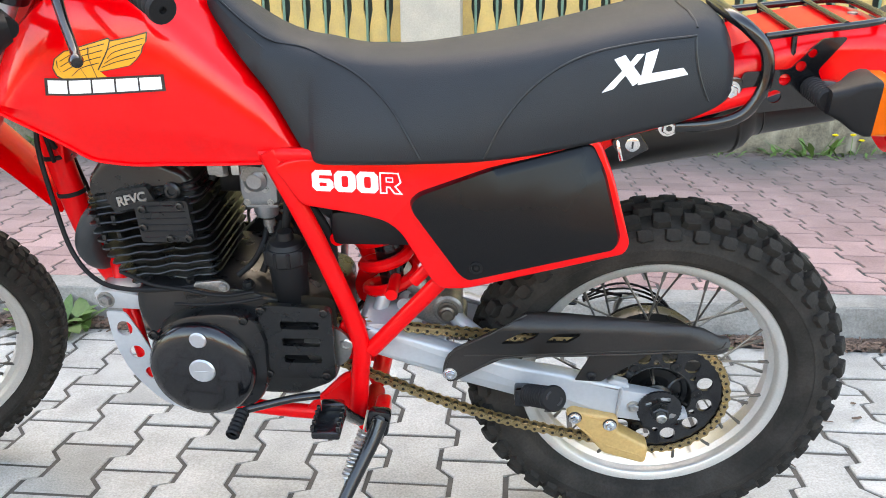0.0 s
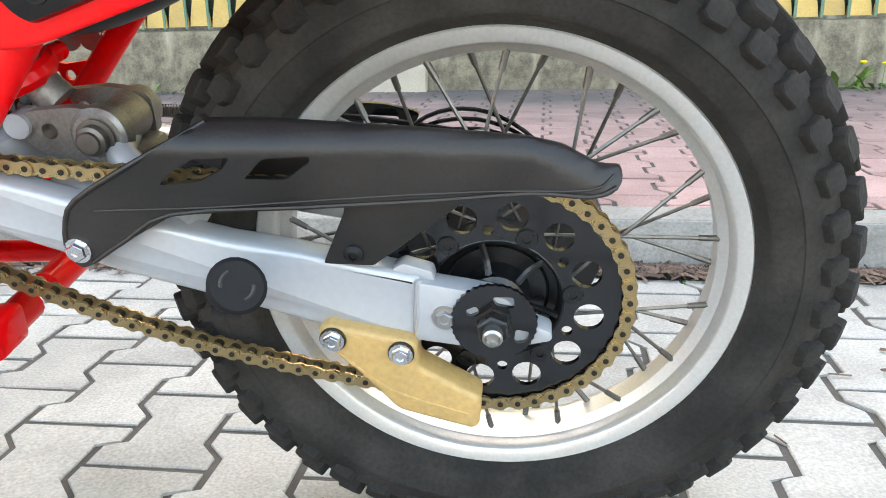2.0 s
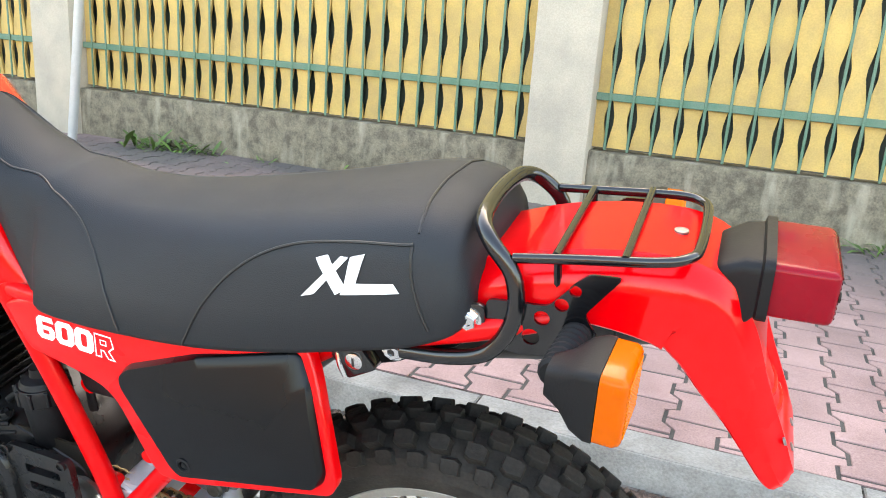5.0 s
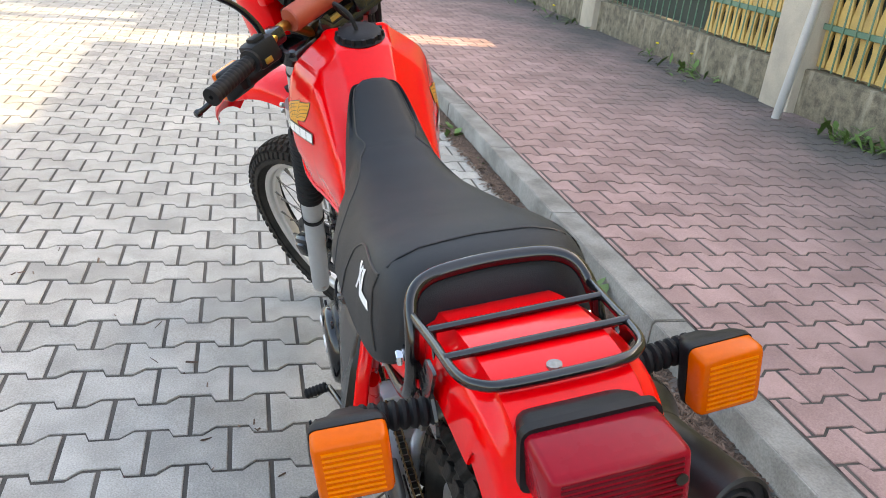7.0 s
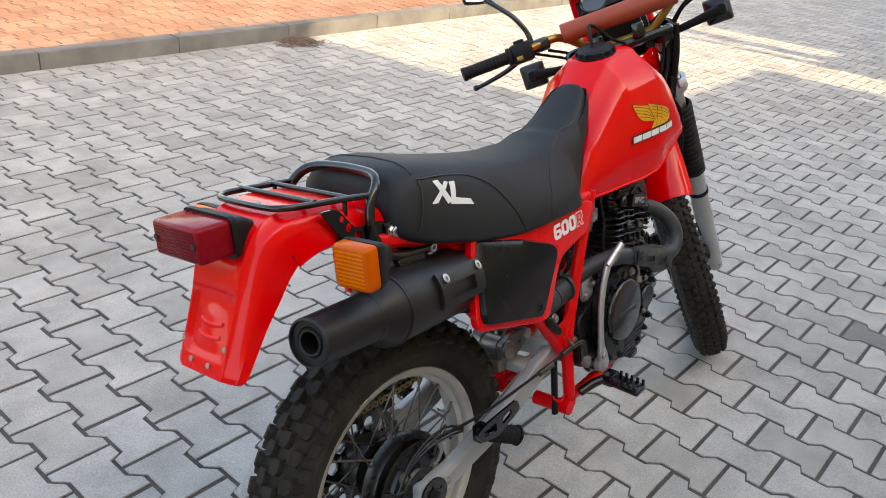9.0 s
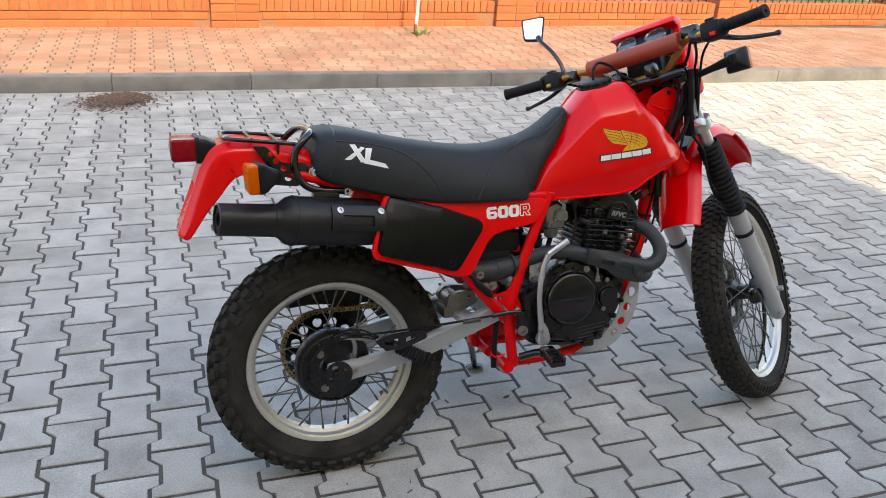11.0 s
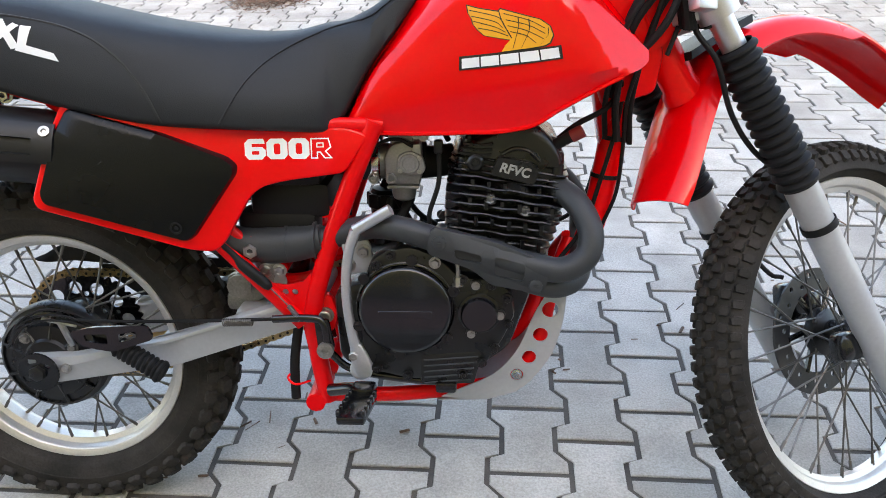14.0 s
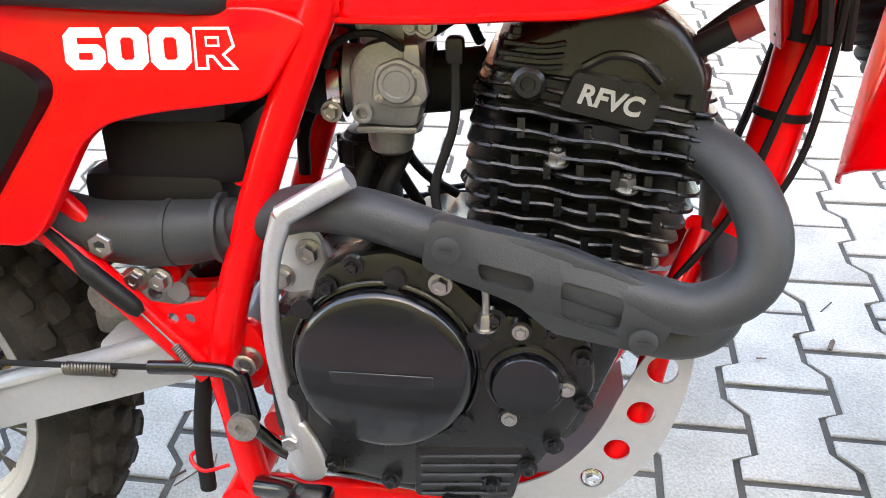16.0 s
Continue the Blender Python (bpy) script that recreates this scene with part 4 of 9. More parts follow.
for u, v, w, r in ((0.3440, 0.1250, 0.3840, 0.0085), (0.1163, 0.1125, 0.3760, 0.0085)):
    bm = bmesh.new()
    if u > 0.3:
        bolt(bm, (u, v, w), (0, 1, 0), r, 0.007)
    else:
        lathe(bm, [(0, 0), (r, 0), (r, 0.0012), (r * 0.75, 0.0035), (0.0035, 0.0042), (0.003, 0.002), (0, 0.002)], basis((u, v, w), (0, 1, 0)), 20)
    part("guard_screw", bm, CHROME if u > 0.3 else PLASTIC, guard)

bm = bmesh.new()
slide = rounded([(0.1545, 0.3020), (0.1455, 0.3130), (0.0730, 0.2985), (0.0675, 0.2930), (0.0685, 0.2720), (0.0140, 0.2385), (0.0165, 0.2090), (0.0230, 0.2045), (0.0880, 0.2240), (0.1190, 0.2620)], 0.006, 4)
slab(bm, slide, 0.090, 0.122, 0.005, seg=3)
slider = part("chain_slider", bm, NYLON, bike, "yellowed nylon chain guide bolted under the arm")
for line in (((0.137, 0.286), (0.092, 0.246), (0.026, 0.222)), ((0.150, 0.304), (0.112, 0.300), (0.074, 0.289))):
    bm = bmesh.new()
    tube(bm, [(u, 0.1215, w) for u, w in line], 0.0018, 6, 3)
    part("moulded_rib", bm, NYLON, slider)
for u, w in ((0.1396, 0.2994), (0.0816, 0.2868)):
    bm = bmesh.new()
    lathe(bm, [(0, 0), (0.0115, 0), (0.0115, 0.002), (0, 0.002)], basis((u, 0.1222, w), (0, 1, 0)), 20)
    part("slider_washer", bm, CHAIN_DARK, slider)
    bm = bmesh.new()
    bolt(bm, (u, 0.1240, w), (0, 1, 0), 0.0078, 0.007)
    part("slider_bolt", bm, CHROME, slider)

# -- frame --
def tube_part(name, pts, r, material, parent=None, label="", seg=14, n=6, turn=False):
    b = bmesh.new()
    tube(b, pts, r, seg, n)
    if turn:
        steered(b)
    return part(name, b, material, parent or bike, label)


bm = bmesh.new()
tube(bm, [(0.997, 0, 0.790), (0.979, 0, 0.640), (0.958, 0, 0.540), (0.930, 0, 0.475)], 0.0220, 18, 4)
lathe(bm, [(0, -0.085), (0.034, -0.085), (0.034, -0.070), (0.029, -0.060), (0.029, 0.080), (0.034, 0.090), (0.034, 0.105), (0, 0.105)], basis(AXIS_P, AXIS_D), 24)
tube(bm, [(1.03, 0, 0.90), (0.95, 0, 0.90), (0.80, 0, 0.84), (0.60, 0, 0.77)], 0.026, 14, 4)
slab(bm, [(1.03, 0.92), (0.93, 0.91), (0.965, 0.70), (0.99, 0.76)], -0.028, 0.028, 0.006)
slab(bm, rounded([(0.988, 0.975), (0.940, 0.965), (0.928, 0.86), (0.965, 0.760), (1.045, 0.785), (1.055, 0.85)], 0.012), -0.046, 0.046, 0.010)
chassis = part("frame", bm, RED_FRAME, bike, "red painted tubular steel frame")
for s in BOTH:
    # folded sheet cheeks that box in the steering head, with a pierced ear on top
    bm = bmesh.new()
    holed(bm, rounded([(0.930, 0.930), (0.950, 0.997), (1.004, 1.024), (1.034, 1.020), (1.064, 0.952), (1.078, 0.880), (1.040, 0.850), (0.960, 0.850)], 0.010, 3), [circle2((1.012, 1.008), 0.008, 14)], s * 0.040, s * 0.047)
    cheek = part("head_gusset", bm, RED_FRAME, chassis, "red sheet cheek of the steering head", 30)
    bm = bmesh.new()
    tube(bm, [(0.955, s * 0.048, 0.975), (1.000, s * 0.049, 0.960), (1.050, s * 0.048, 0.962)], 0.004, 8, 4)
    tube(bm, [(1.000, s * 0.048, 0.955), (1.030, s * 0.048, 0.880)], 0.003, 8, 2)
    part("weld_bead", bm, RED_FRAME, cheek)
for s in BOTH:
    tube_part("side_tube", [(0.608, s * 0.108, 0.752), (0.545, s * 0.114, 0.600), (0.494, s * 0.118, 0.440), (0.496, s * 0.118, 0.360), (0.508, s * 0.115, 0.262)], 0.0155, RED_FRAME, chassis)
    tube_part("rear_strut", [(0.345, s * 0.128, 0.560), (0.475, s * 0.119, 0.410)], 0.0135, RED_FRAME, chassis)
    tube_part("lower_rail", [(0.490, s * 0.104, 0.268), (0.62, s * 0.100, 0.268), (0.76, s * 0.098, 0.284), (0.820, s * 0.098, 0.300), (0.850, s * 0.098, 0.326), (0.872, s * 0.094, 0.372), (0.887, s * 0.075, 0.436), (0.905, s * 0.045, 0.492), (0.924, s * 0.01, 0.530)], 0.0135, RED_FRAME, chassis)
    tube_part("seat_rail", [(0.62, s * 0.105, 0.745), (0.45, s * 0.125, 0.750), (0.30, s * 0.130, 0.757), (0.15, s * 0.130, 0.782), (-0.02, s * 0.122, 0.825), (-0.12, s * 0.095, 0.85)], 0.012, RED_FRAME, chassis)
    tube_part("subframe_stay", [(0.10, s * 0.115, 0.785), (0.30, s * 0.118, 0.640), (0.40, s * 0.118, 0.540)], 0.010, RED_FRAME, chassis)
    if s > 0:
        bm = bmesh.new()
        slab(bm, rounded([(0.500, 0.365), (0.530, 0.350), (0.600, 0.276), (0.515, 0.266)], 0.008), 0.098, 0.108, 0.003)
        part("foot_gusset", bm, RED_FRAME, chassis)
    bm = bmesh.new()
    gus = [(0.404, 0.482), (0.420, 0.484), (0.452, 0.480), (0.480, 0.487), (0.494, 0.502), (0.490, 0.440), (0.474, 0.414)]
    holed(bm, gus, [circle2((u, 0.468), r, 10) for u, r in ((0.433, 0.0055), (0.449, 0.0055), (0.465, 0.0055))], s * 0.117, s * 0.122)
    part("gusset_plate", bm, RED_FRAME, chassis) if s < 0 else bm.free()
    bm = bmesh.new()
    slab(bm, rounded([(0.482, 0.462), (0.522, 0.462), (0.534, 0.425), (0.525, 0.392), (0.488, 0.385)], 0.012), s * 0.095, s * 0.113, 0.003)
    part("pivot_plate", bm, RED_FRAME, chassis)
    bm = bmesh.new()
    lathe(bm, [(0, 0), (0.014, 0), (0.014, 0.003), (0.0115, 0.003), (0.0115, 0.016), (0.009, 0.018), (0.007, 0.018), (0.006, 0.012), (0, 0.012)], basis((0.513, s * 0.112, 0.424), (0, s, 0)), 6 if s > 0 else 20)
    part("pivot_bolt", bm, STEEL, chassis)
    bm = bmesh.new()
    slab(bm, rounded([(0.36, 0.570), (0.415, 0.565), (0.42, 0.525), (0.37, 0.520)], 0.015), s * 0.105, s * 0.122, 0.003)
    part("exhaust_bracket", bm, RED_FRAME, chassis) if s < 0 else bm.free()
    tube_part("foot_tube", [(0.488, s * 0.02, 0.262), (0.488, s * 0.130, 0.262)], 0.017, RED_FRAME, chassis)
tube_part("cross_tube", [(0.44, -0.09, 0.50), (0.44, 0.09, 0.50)], 0.010, RED_FRAME, chassis)
tube_part("upper_cross_tube", [(0.52, -0.09, 0.60), (0.52, 0.09, 0.60)], 0.012, RED_FRAME, chassis)
bm = bmesh.new()
slab(bm, rounded([(0.475, 0.300), (0.482, 0.252), (0.452, 0.262), (0.450, 0.300)], 0.008), 0.085, 0.135, 0.004)
part("stand_bracket", bm, RED_FRAME, chassis)
bm = bmesh.new()
bolt(bm, (0.398, -0.122, 0.542), (0, -1, 0), 0.013, 0.012)
part("exhaust_bolt", bm, STEEL, chassis)

# -- side stand --
bm = bmesh.new()
tube(bm, [(0.460, 0.142, 0.300), (0.472, 0.165, 0.272), (0.515, 0.234, 0.198), (0.572, 0.338, 0.083)], [0.015, 0.013, 0.0105, 0.0105], 12, 4)
lathe(bm, [(0, 0), (0.028, 0.0), (0.032, 0.006), (0.0, 0.008)], basis((0.574, 0.343, 0.0775), (0, -0.19, -1)), 14)
slab(bm, rounded([(0.440, 0.315), (0.480, 0.318), (0.488, 0.270), (0.450, 0.262)], 0.012), 0.128, 0.146, 0.004)
stand = part("side_stand", bm, BLACK, bike, "black side stand folded down to the paving")
bm = bmesh.new()
lathe(bm, [(0, 0), (0.011, 0), (0.011, 0.006), (0.006, 0.006), (0.005, 0.003), (0, 0.003)], basis((0.462, 0.146, 0.300), (0, 1, 0)), 6)
part("stand_bolt", bm, STEEL, stand)


def coil(bm, p0, p1, r, wire, turns, n=14, seg=6):
    p0, p1 = Vector(p0), Vector(p1)
    m = basis(p0, p1 - p0)
    l = (p1 - p0).length
    pts = [m @ Vector((r * math.cos(2 * math.pi * i / n), r * math.sin(2 * math.pi * i / n), l * i / (n * turns))) for i in range(int(n * turns) + 1)]
    return tube(bm, pts, wire, seg, 1)


bm = bmesh.new()
coil(bm, (0.487, 0.156, 0.285), (0.512, 0.205, 0.228), 0.0075, 0.0022, 12)
tube(bm, [(0.480, 0.142, 0.318), (0.487, 0.156, 0.285)], 0.0022, 6, 1)
tube(bm, [(0.512, 0.205, 0.228), (0.522, 0.240, 0.190)], 0.0022, 6, 1)
part("stand_spring", bm, STEEL, stand)

# -- shock absorber --
bm = bmesh.new()
tube(bm, [(0.440, 0, 0.46), (0.470, 0, 0.72)], 0.026, 16, 1)
tube(bm, [(0.462, 0, 0.62), (0.472, 0, 0.74)], 0.034, 16, 1)
shock = part("shock_absorber", bm, BLACK, bike, "rear shock absorber with a red coil spring")
bm = bmesh.new()
coil(bm, (0.448, 0, 0.452), (0.470, 0, 0.660), 0.041, 0.0105, 4.6, 20, 8)
part("coil_spring", bm, RED_FRAME, shock)
bm = bmesh.new()
tube(bm, [(0.425, -0.05, 0.462), (0.425, 0.05, 0.462)], 0.012, 12, 1)
tube(bm, [(0.455, 0.03, 0.480), (0.470, 0.05, 0.440), (0.475, 0.05, 0.400)], 0.013, 10, 3)
part("lower_mount", bm, SILVER, shock)


# -- tank, seat, side panels --
def tank_section(u, bot, top, hw, cr):
    """cr: where the crease between top and flank lies, as a share of the height."""
    h = top - bot
    half = [(0, top), (0.36, top - 0.001), (0.42, top - 0.005), (0.46, top - 0.013), (0.66, top - 0.10 * h - 0.006), (0.83, top - 0.20 * h), (0.90, top - 0.28 * h), (0.97, top - 0.44 * h), (1.0, top - 0.60 * h),
            (1.0, top - 0.74 * h), (0.985, top - 0.81 * h), (0.93, bot + 0.10 * h), (0.90, bot), (0.45, bot), (0, bot)]
    return [(u, a * hw, w) for a, w in half] + [(u, -a * hw, w) for a, w in half[-2:0:-1]]


TANK = [(0.560, 0.735, 0.752, 0.088, 0), (0.580, 0.733, 0.797, 0.094, 0), (0.604, 0.732, 0.843, 0.099, 0), (0.640, 0.732, 0.890, 0.105, 0), (0.680, 0.733, 0.939, 0.112, 0), (0.718, 0.735, 0.985, 0.119, 0), (0.742, 0.737, 1.012, 0.125, 0), (0.754, 0.738, 1.021, 0.128, 0),
        (0.795, 0.741, 1.032, 0.140, 0), (0.832, 0.748, 1.042, 0.149, 0), (0.846, 0.752, 1.044, 0.152, 0), (0.862, 0.760, 1.036, 0.154, 0), (0.886, 0.776, 1.014, 0.155, 0), (0.936, 0.804, 0.957, 0.155, 0), (0.978, 0.825, 0.909, 0.153, 0), (1.006, 0.834, 0.877, 0.150, 0), (1.018, 0.843, 0.861, 0.140, 0)]
bm = bmesh.new()
loft(bm, [tank_section(*s) for s in resample(TANK, 4)])
# the flat front corner facets of the tank
for v in bm.verts:
    crease = 0.868 + (0.962 - v.co.z) * 0.70
    most = 0.153 - 0.72 * max(0.0, v.co.x - crease)
    if abs(v.co.y) > most:
        v.co.y = math.copysign(most, v.co.y)
bmesh.ops.recalc_face_normals(bm, faces=bm.faces)
TANK_BVH = BVHTree.FromBMesh(bm)
tank = part("fuel_tank", bm, RED, bike, "glossy red steel fuel tank with gold wing emblem", 28)
for s in BOTH:
    bm = bmesh.new()
    tube(bm, [(u, s * (0.90 * hw + 0.001), bot + 0.001) for u, bot, top, hw, cr in TANK[:-2]], 0.0035, 6, 4)
    part("tank_seam", bm, RED, tank)
cap_m = basis((0.792, 0, 1.0275), (-0.25, 0, 1))
bm = bmesh.new()
lathe(bm, [(0, 0), (0.047, 0), (0.049, 0.004), (0.043, 0.006), (0.042, 0.014), (0.038, 0.017), (0.020, 0.0185), (0, 0.0185)], cap_m, 40)
cap = part("filler_cap", bm, PLASTIC, tank, "black plastic filler cap")
for k in range(14):
    a = 2 * math.pi * k / 14
    bm = bmesh.new()
    lathe(bm, [(0, 0.004), (0.0050, 0.004), (0.0040, 0.0155), (0, 0.0155)], cap_m @ Matrix.Translation((0.0425 * math.cos(a), 0.0425 * math.sin(a), 0)), 8)
    part("grip_rib", bm, PLASTIC, cap)
tube_part("breather_hose", [(0.787, 0.005, 1.044), (0.792, 0.015, 1.074), (0.822, 0.035, 1.092), (0.865, 0.03, 1.078), (0.885, 0.01, 1.055), (0.92, -0.01, 1.04)], 0.004, RUBBER, tank, seg=8)


def seat_section(u, bot, top, hb, ht):
    h = top - bot
    half = [(0, top), (0.55 * ht, top - 0.002), (0.82 * ht, top - 0.010), (0.96 * ht, top - 0.024), (ht + (hb - ht) * 0.22, top - 0.30 * h), (ht + (hb - ht) * 0.7, bot + 0.40 * h), (hb, bot + 0.08 * h), (hb - 0.003, bot + 0.03 * h), (hb - 0.010, bot), (0, bot)]
    return [(u, a, w) for a, w in half] + [(u, -a, w) for a, w in half[-2:0:-1]]


SEAT = [(-0.042, 0.850, 0.900, 0.104, 0.090), (-0.036, 0.838, 0.920, 0.117, 0.098), (-0.020, 0.826, 0.938, 0.128, 0.111), (0.02, 0.810, 0.944, 0.136, 0.119), (0.08, 0.794, 0.936, 0.139, 0.120), (0.17, 0.771, 0.915, 0.140, 0.115), (0.28, 0.752, 0.894, 0.140, 0.106),
        (0.39, 0.746, 0.880, 0.140, 0.091), (0.47, 0.742, 0.881, 0.134, 0.080), (0.525, 0.738, 0.893, 0.122, 0.072)]
SEAT += [(0.542, 0.740, 0.895, 0.106, 0.0715), (0.558, 0.757, 0.898, 0.098, 0.070), (0.577, 0.791, 0.906, 0.090, 0.067), (0.602, 0.833, 0.919, 0.080, 0.062), (0.637, 0.878, 0.943, 0.069, 0.056), (0.660, 0.910, 0.962, 0.058, 0.050), (0.676, 0.934, 0.974, 0.048, 0.042), (0.686, 0.950, 0.974, 0.036, 0.031), (0.690, 0.956, 0.967, 0.022, 0.019)]
bm = bmesh.new()
loft(bm, [seat_section(*s) for s in resample(SEAT, 4)])
bmesh.ops.recalc_face_normals(bm, faces=bm.faces)
SEAT_BVH = BVHTree.FromBMesh(bm)
seat = part("seat", bm, VINYL, bike, "long black vinyl bench seat with white letters", 60)


def on_skin(bvh, u, w, side, off):
    hit, nrm, _, _ = bvh.ray_cast(Vector((u, side * 0.6, w)), Vector((0, -side, 0)))
    if hit is None:
        return None
    if nrm.y * side < 0:
        nrm = -nrm
    return hit + nrm * off


def on_top(bvh, u, v, off):
    hit, nrm, _, _ = bvh.ray_cast(Vector((u, v, 1.6)), Vector((0, 0, -1)))
    return hit + nrm * off if hit else None


def seam(name, pts, bvh, side, r=0.0016):
    line = []
    for q in spline([(u, 0, w) for u, w in pts], 8):
        p = on_skin(bvh, q.x, q.z, side, 0.0004)
        if p is not None:
            line.append(p)
    b = bmesh.new()
    tube(b, line, r, 6, 1)
    return part(name, b, STITCH, seat)


for s in BOTH:
    seam("front_seam", [(0.672, 0.962), (0.645, 0.938), (0.622, 0.920), (0.594, 0.903), (0.529, 0.885), (0.465, 0.856), (0.418, 0.818), (0.378, 0.757)], SEAT_BVH, s)
    seam("rear_seam", [(0.290, 0.758), (0.261, 0.812), (0.217, 0.860), (0.159, 0.893), (0.082, 0.912), (0.015, 0.920)], SEAT_BVH, s)
b = bmesh.new()
tube(b, [p for p in (on_top(SEAT_BVH, 0.012 + 0.012 * math.cos(v * 14), v, 0.0004) for v in [(-0.104 + 0.013 * k) for k in range(17)]) if p], 0.0016, 6, 1)
part("rear_top_seam", b, STITCH, seat)
for s in BOTH:
    b = bmesh.new()
    tube(b, [p for p in (on_skin(SEAT_BVH, 0.016 - 0.022 * k / 8 * (k / 8), 0.918 - 0.010 * k, s, 0.0004) for k in range(9)) if p], 0.0016, 6, 1)
    part("corner_seam", b, STITCH, seat)


def decal(name, outlines, holes, bvh, side, material, parent, off=0.0008, cut=0.008, label=""):
    """Thin lettering or emblem laid on a curved flank."""
    b = bmesh.new()
    for k, o in enumerate(outlines):
        edges = []
        for lp in [o] + list(holes.get(k, [])):
            vs = [b.verts.new((p[0], 0, p[1])) for p in lp]
            edges += [b.edges.new((vs[i], vs[(i + 1) % len(vs)])) for i in range(len(vs))]
        bmesh.ops.triangle_fill(b, edges=edges, use_beauty=True)
    for _ in range(4):
        long = [e for e in b.edges if e.calc_length() > cut]
        if not long:
            break
        bmesh.ops.subdivide_edges(b, edges=long, cuts=1)
        bmesh.ops.triangulate(b, faces=b.faces)
    for v in list(b.verts):
        p = on_skin(bvh, v.co.x, v.co.z, side, off)
        if p is None:
            b.verts.remove(v)
        else:
            v.co = p
    return part(name, b, material, parent, label)


def flip(outline, c, side):
    """Mirror lettering along the bike, so that it reads from that side."""
    return [(c - (u - c) if side > 0 else u, w) for u, w in outline]


# white letters on the seat (read forwards from the right side)
XL_C = 0.076
xl = [[(0.033, 0.9025), (0.047, 0.9015), (0.071, 0.861), (0.058, 0.8585)],
      [(0.018, 0.868), (0.033, 0.866), (0.071, 0.892), (0.062, 0.896)],
      [(0.073, 0.892), (0.089, 0.890), (0.081, 0.864), (0.121, 0.852), (0.128, 0.840), (0.064, 0.857), (0.068, 0.866)]]
for s in BOTH:
    for k, o in enumerate(xl):
        text = [(u + 0.014, w + 0.008) for u, w in o] if s < 0 else [(0.152 - u, 0.849 + 0.22 * (u - 0.018) + w - 0.868 + 0.255 * (u - 0.018)) for u, w in o]
        decal("seat_letter", [text], {}, SEAT_BVH, s, WHITE, seat, 0.0008 + 0.0003 * k, label="white printed letter stroke")


def panel_out(q):
    """The panels stand further out towards the rear and the lower edge."""
    back = 0.54 - q.x
    return 0.085 * back + 0.42 * max(0.0, back) * max(0.0, 0.76 - q.z)


def lean(q):
    """How far the upper part of the panel rolls in under the seat."""
    return 1.2 * max(0.0, q.z - 0.655) ** 2


def panel_bend(side):
    return lambda q: Vector((q.x, side * (abs(q.y) + panel_out(q) - lean(q)), q.z))


PANEL_OUT = rounded([(0.600, 0.732), (0.565, 0.745), (0.42, 0.747), (0.292, 0.752), (0.133, 0.788), (0.112, 0.740), (0.085, 0.645), (0.092, 0.630), (0.316, 0.557), (0.352, 0.553), (0.368, 0.566), (0.412, 0.640), (0.433, 0.656), (0.470, 0.664), (0.560, 0.674)],
                    [0.01, 0.012, 0.03, 0.05, 0.012, 0.02, 0.012, 0.008, 0.02, 0.01, 0.01, 0.02, 0.03, 0.03, 0.012], 4)
BLACK_OUT = rounded([(0.397, 0.690), (0.384, 0.703), (0.284, 0.741), (0.141, 0.780), (0.122, 0.744), (0.098, 0.655), (0.103, 0.640), (0.313, 0.572), (0.326, 0.580), (0.395, 0.677)], 0.010, 4)


def black_bend(side):
    return lambda q: Vector((q.x, side * (abs(q.y) + panel_out(q) - lean(q) + (0.009 * (1 - ((q.z - 0.66) / 0.12) ** 2) if abs(q.y) > 0.131 else 0)), q.z))


# plate added to fill the dark shape below the muffler, placed to fit the view
bm = bmesh.new()
slab(bm, rounded([(0.055, 0.690), (0.120, 0.636), (0.190, 0.612), (0.270, 0.640), (0.230, 0.760), (0.060, 0.770)], 0.012, 4), -0.108, -0.096, 0.003)
part("inner_shield", bm, PLASTIC, bike, "black plate filling out the muffler's dark underside", 30)

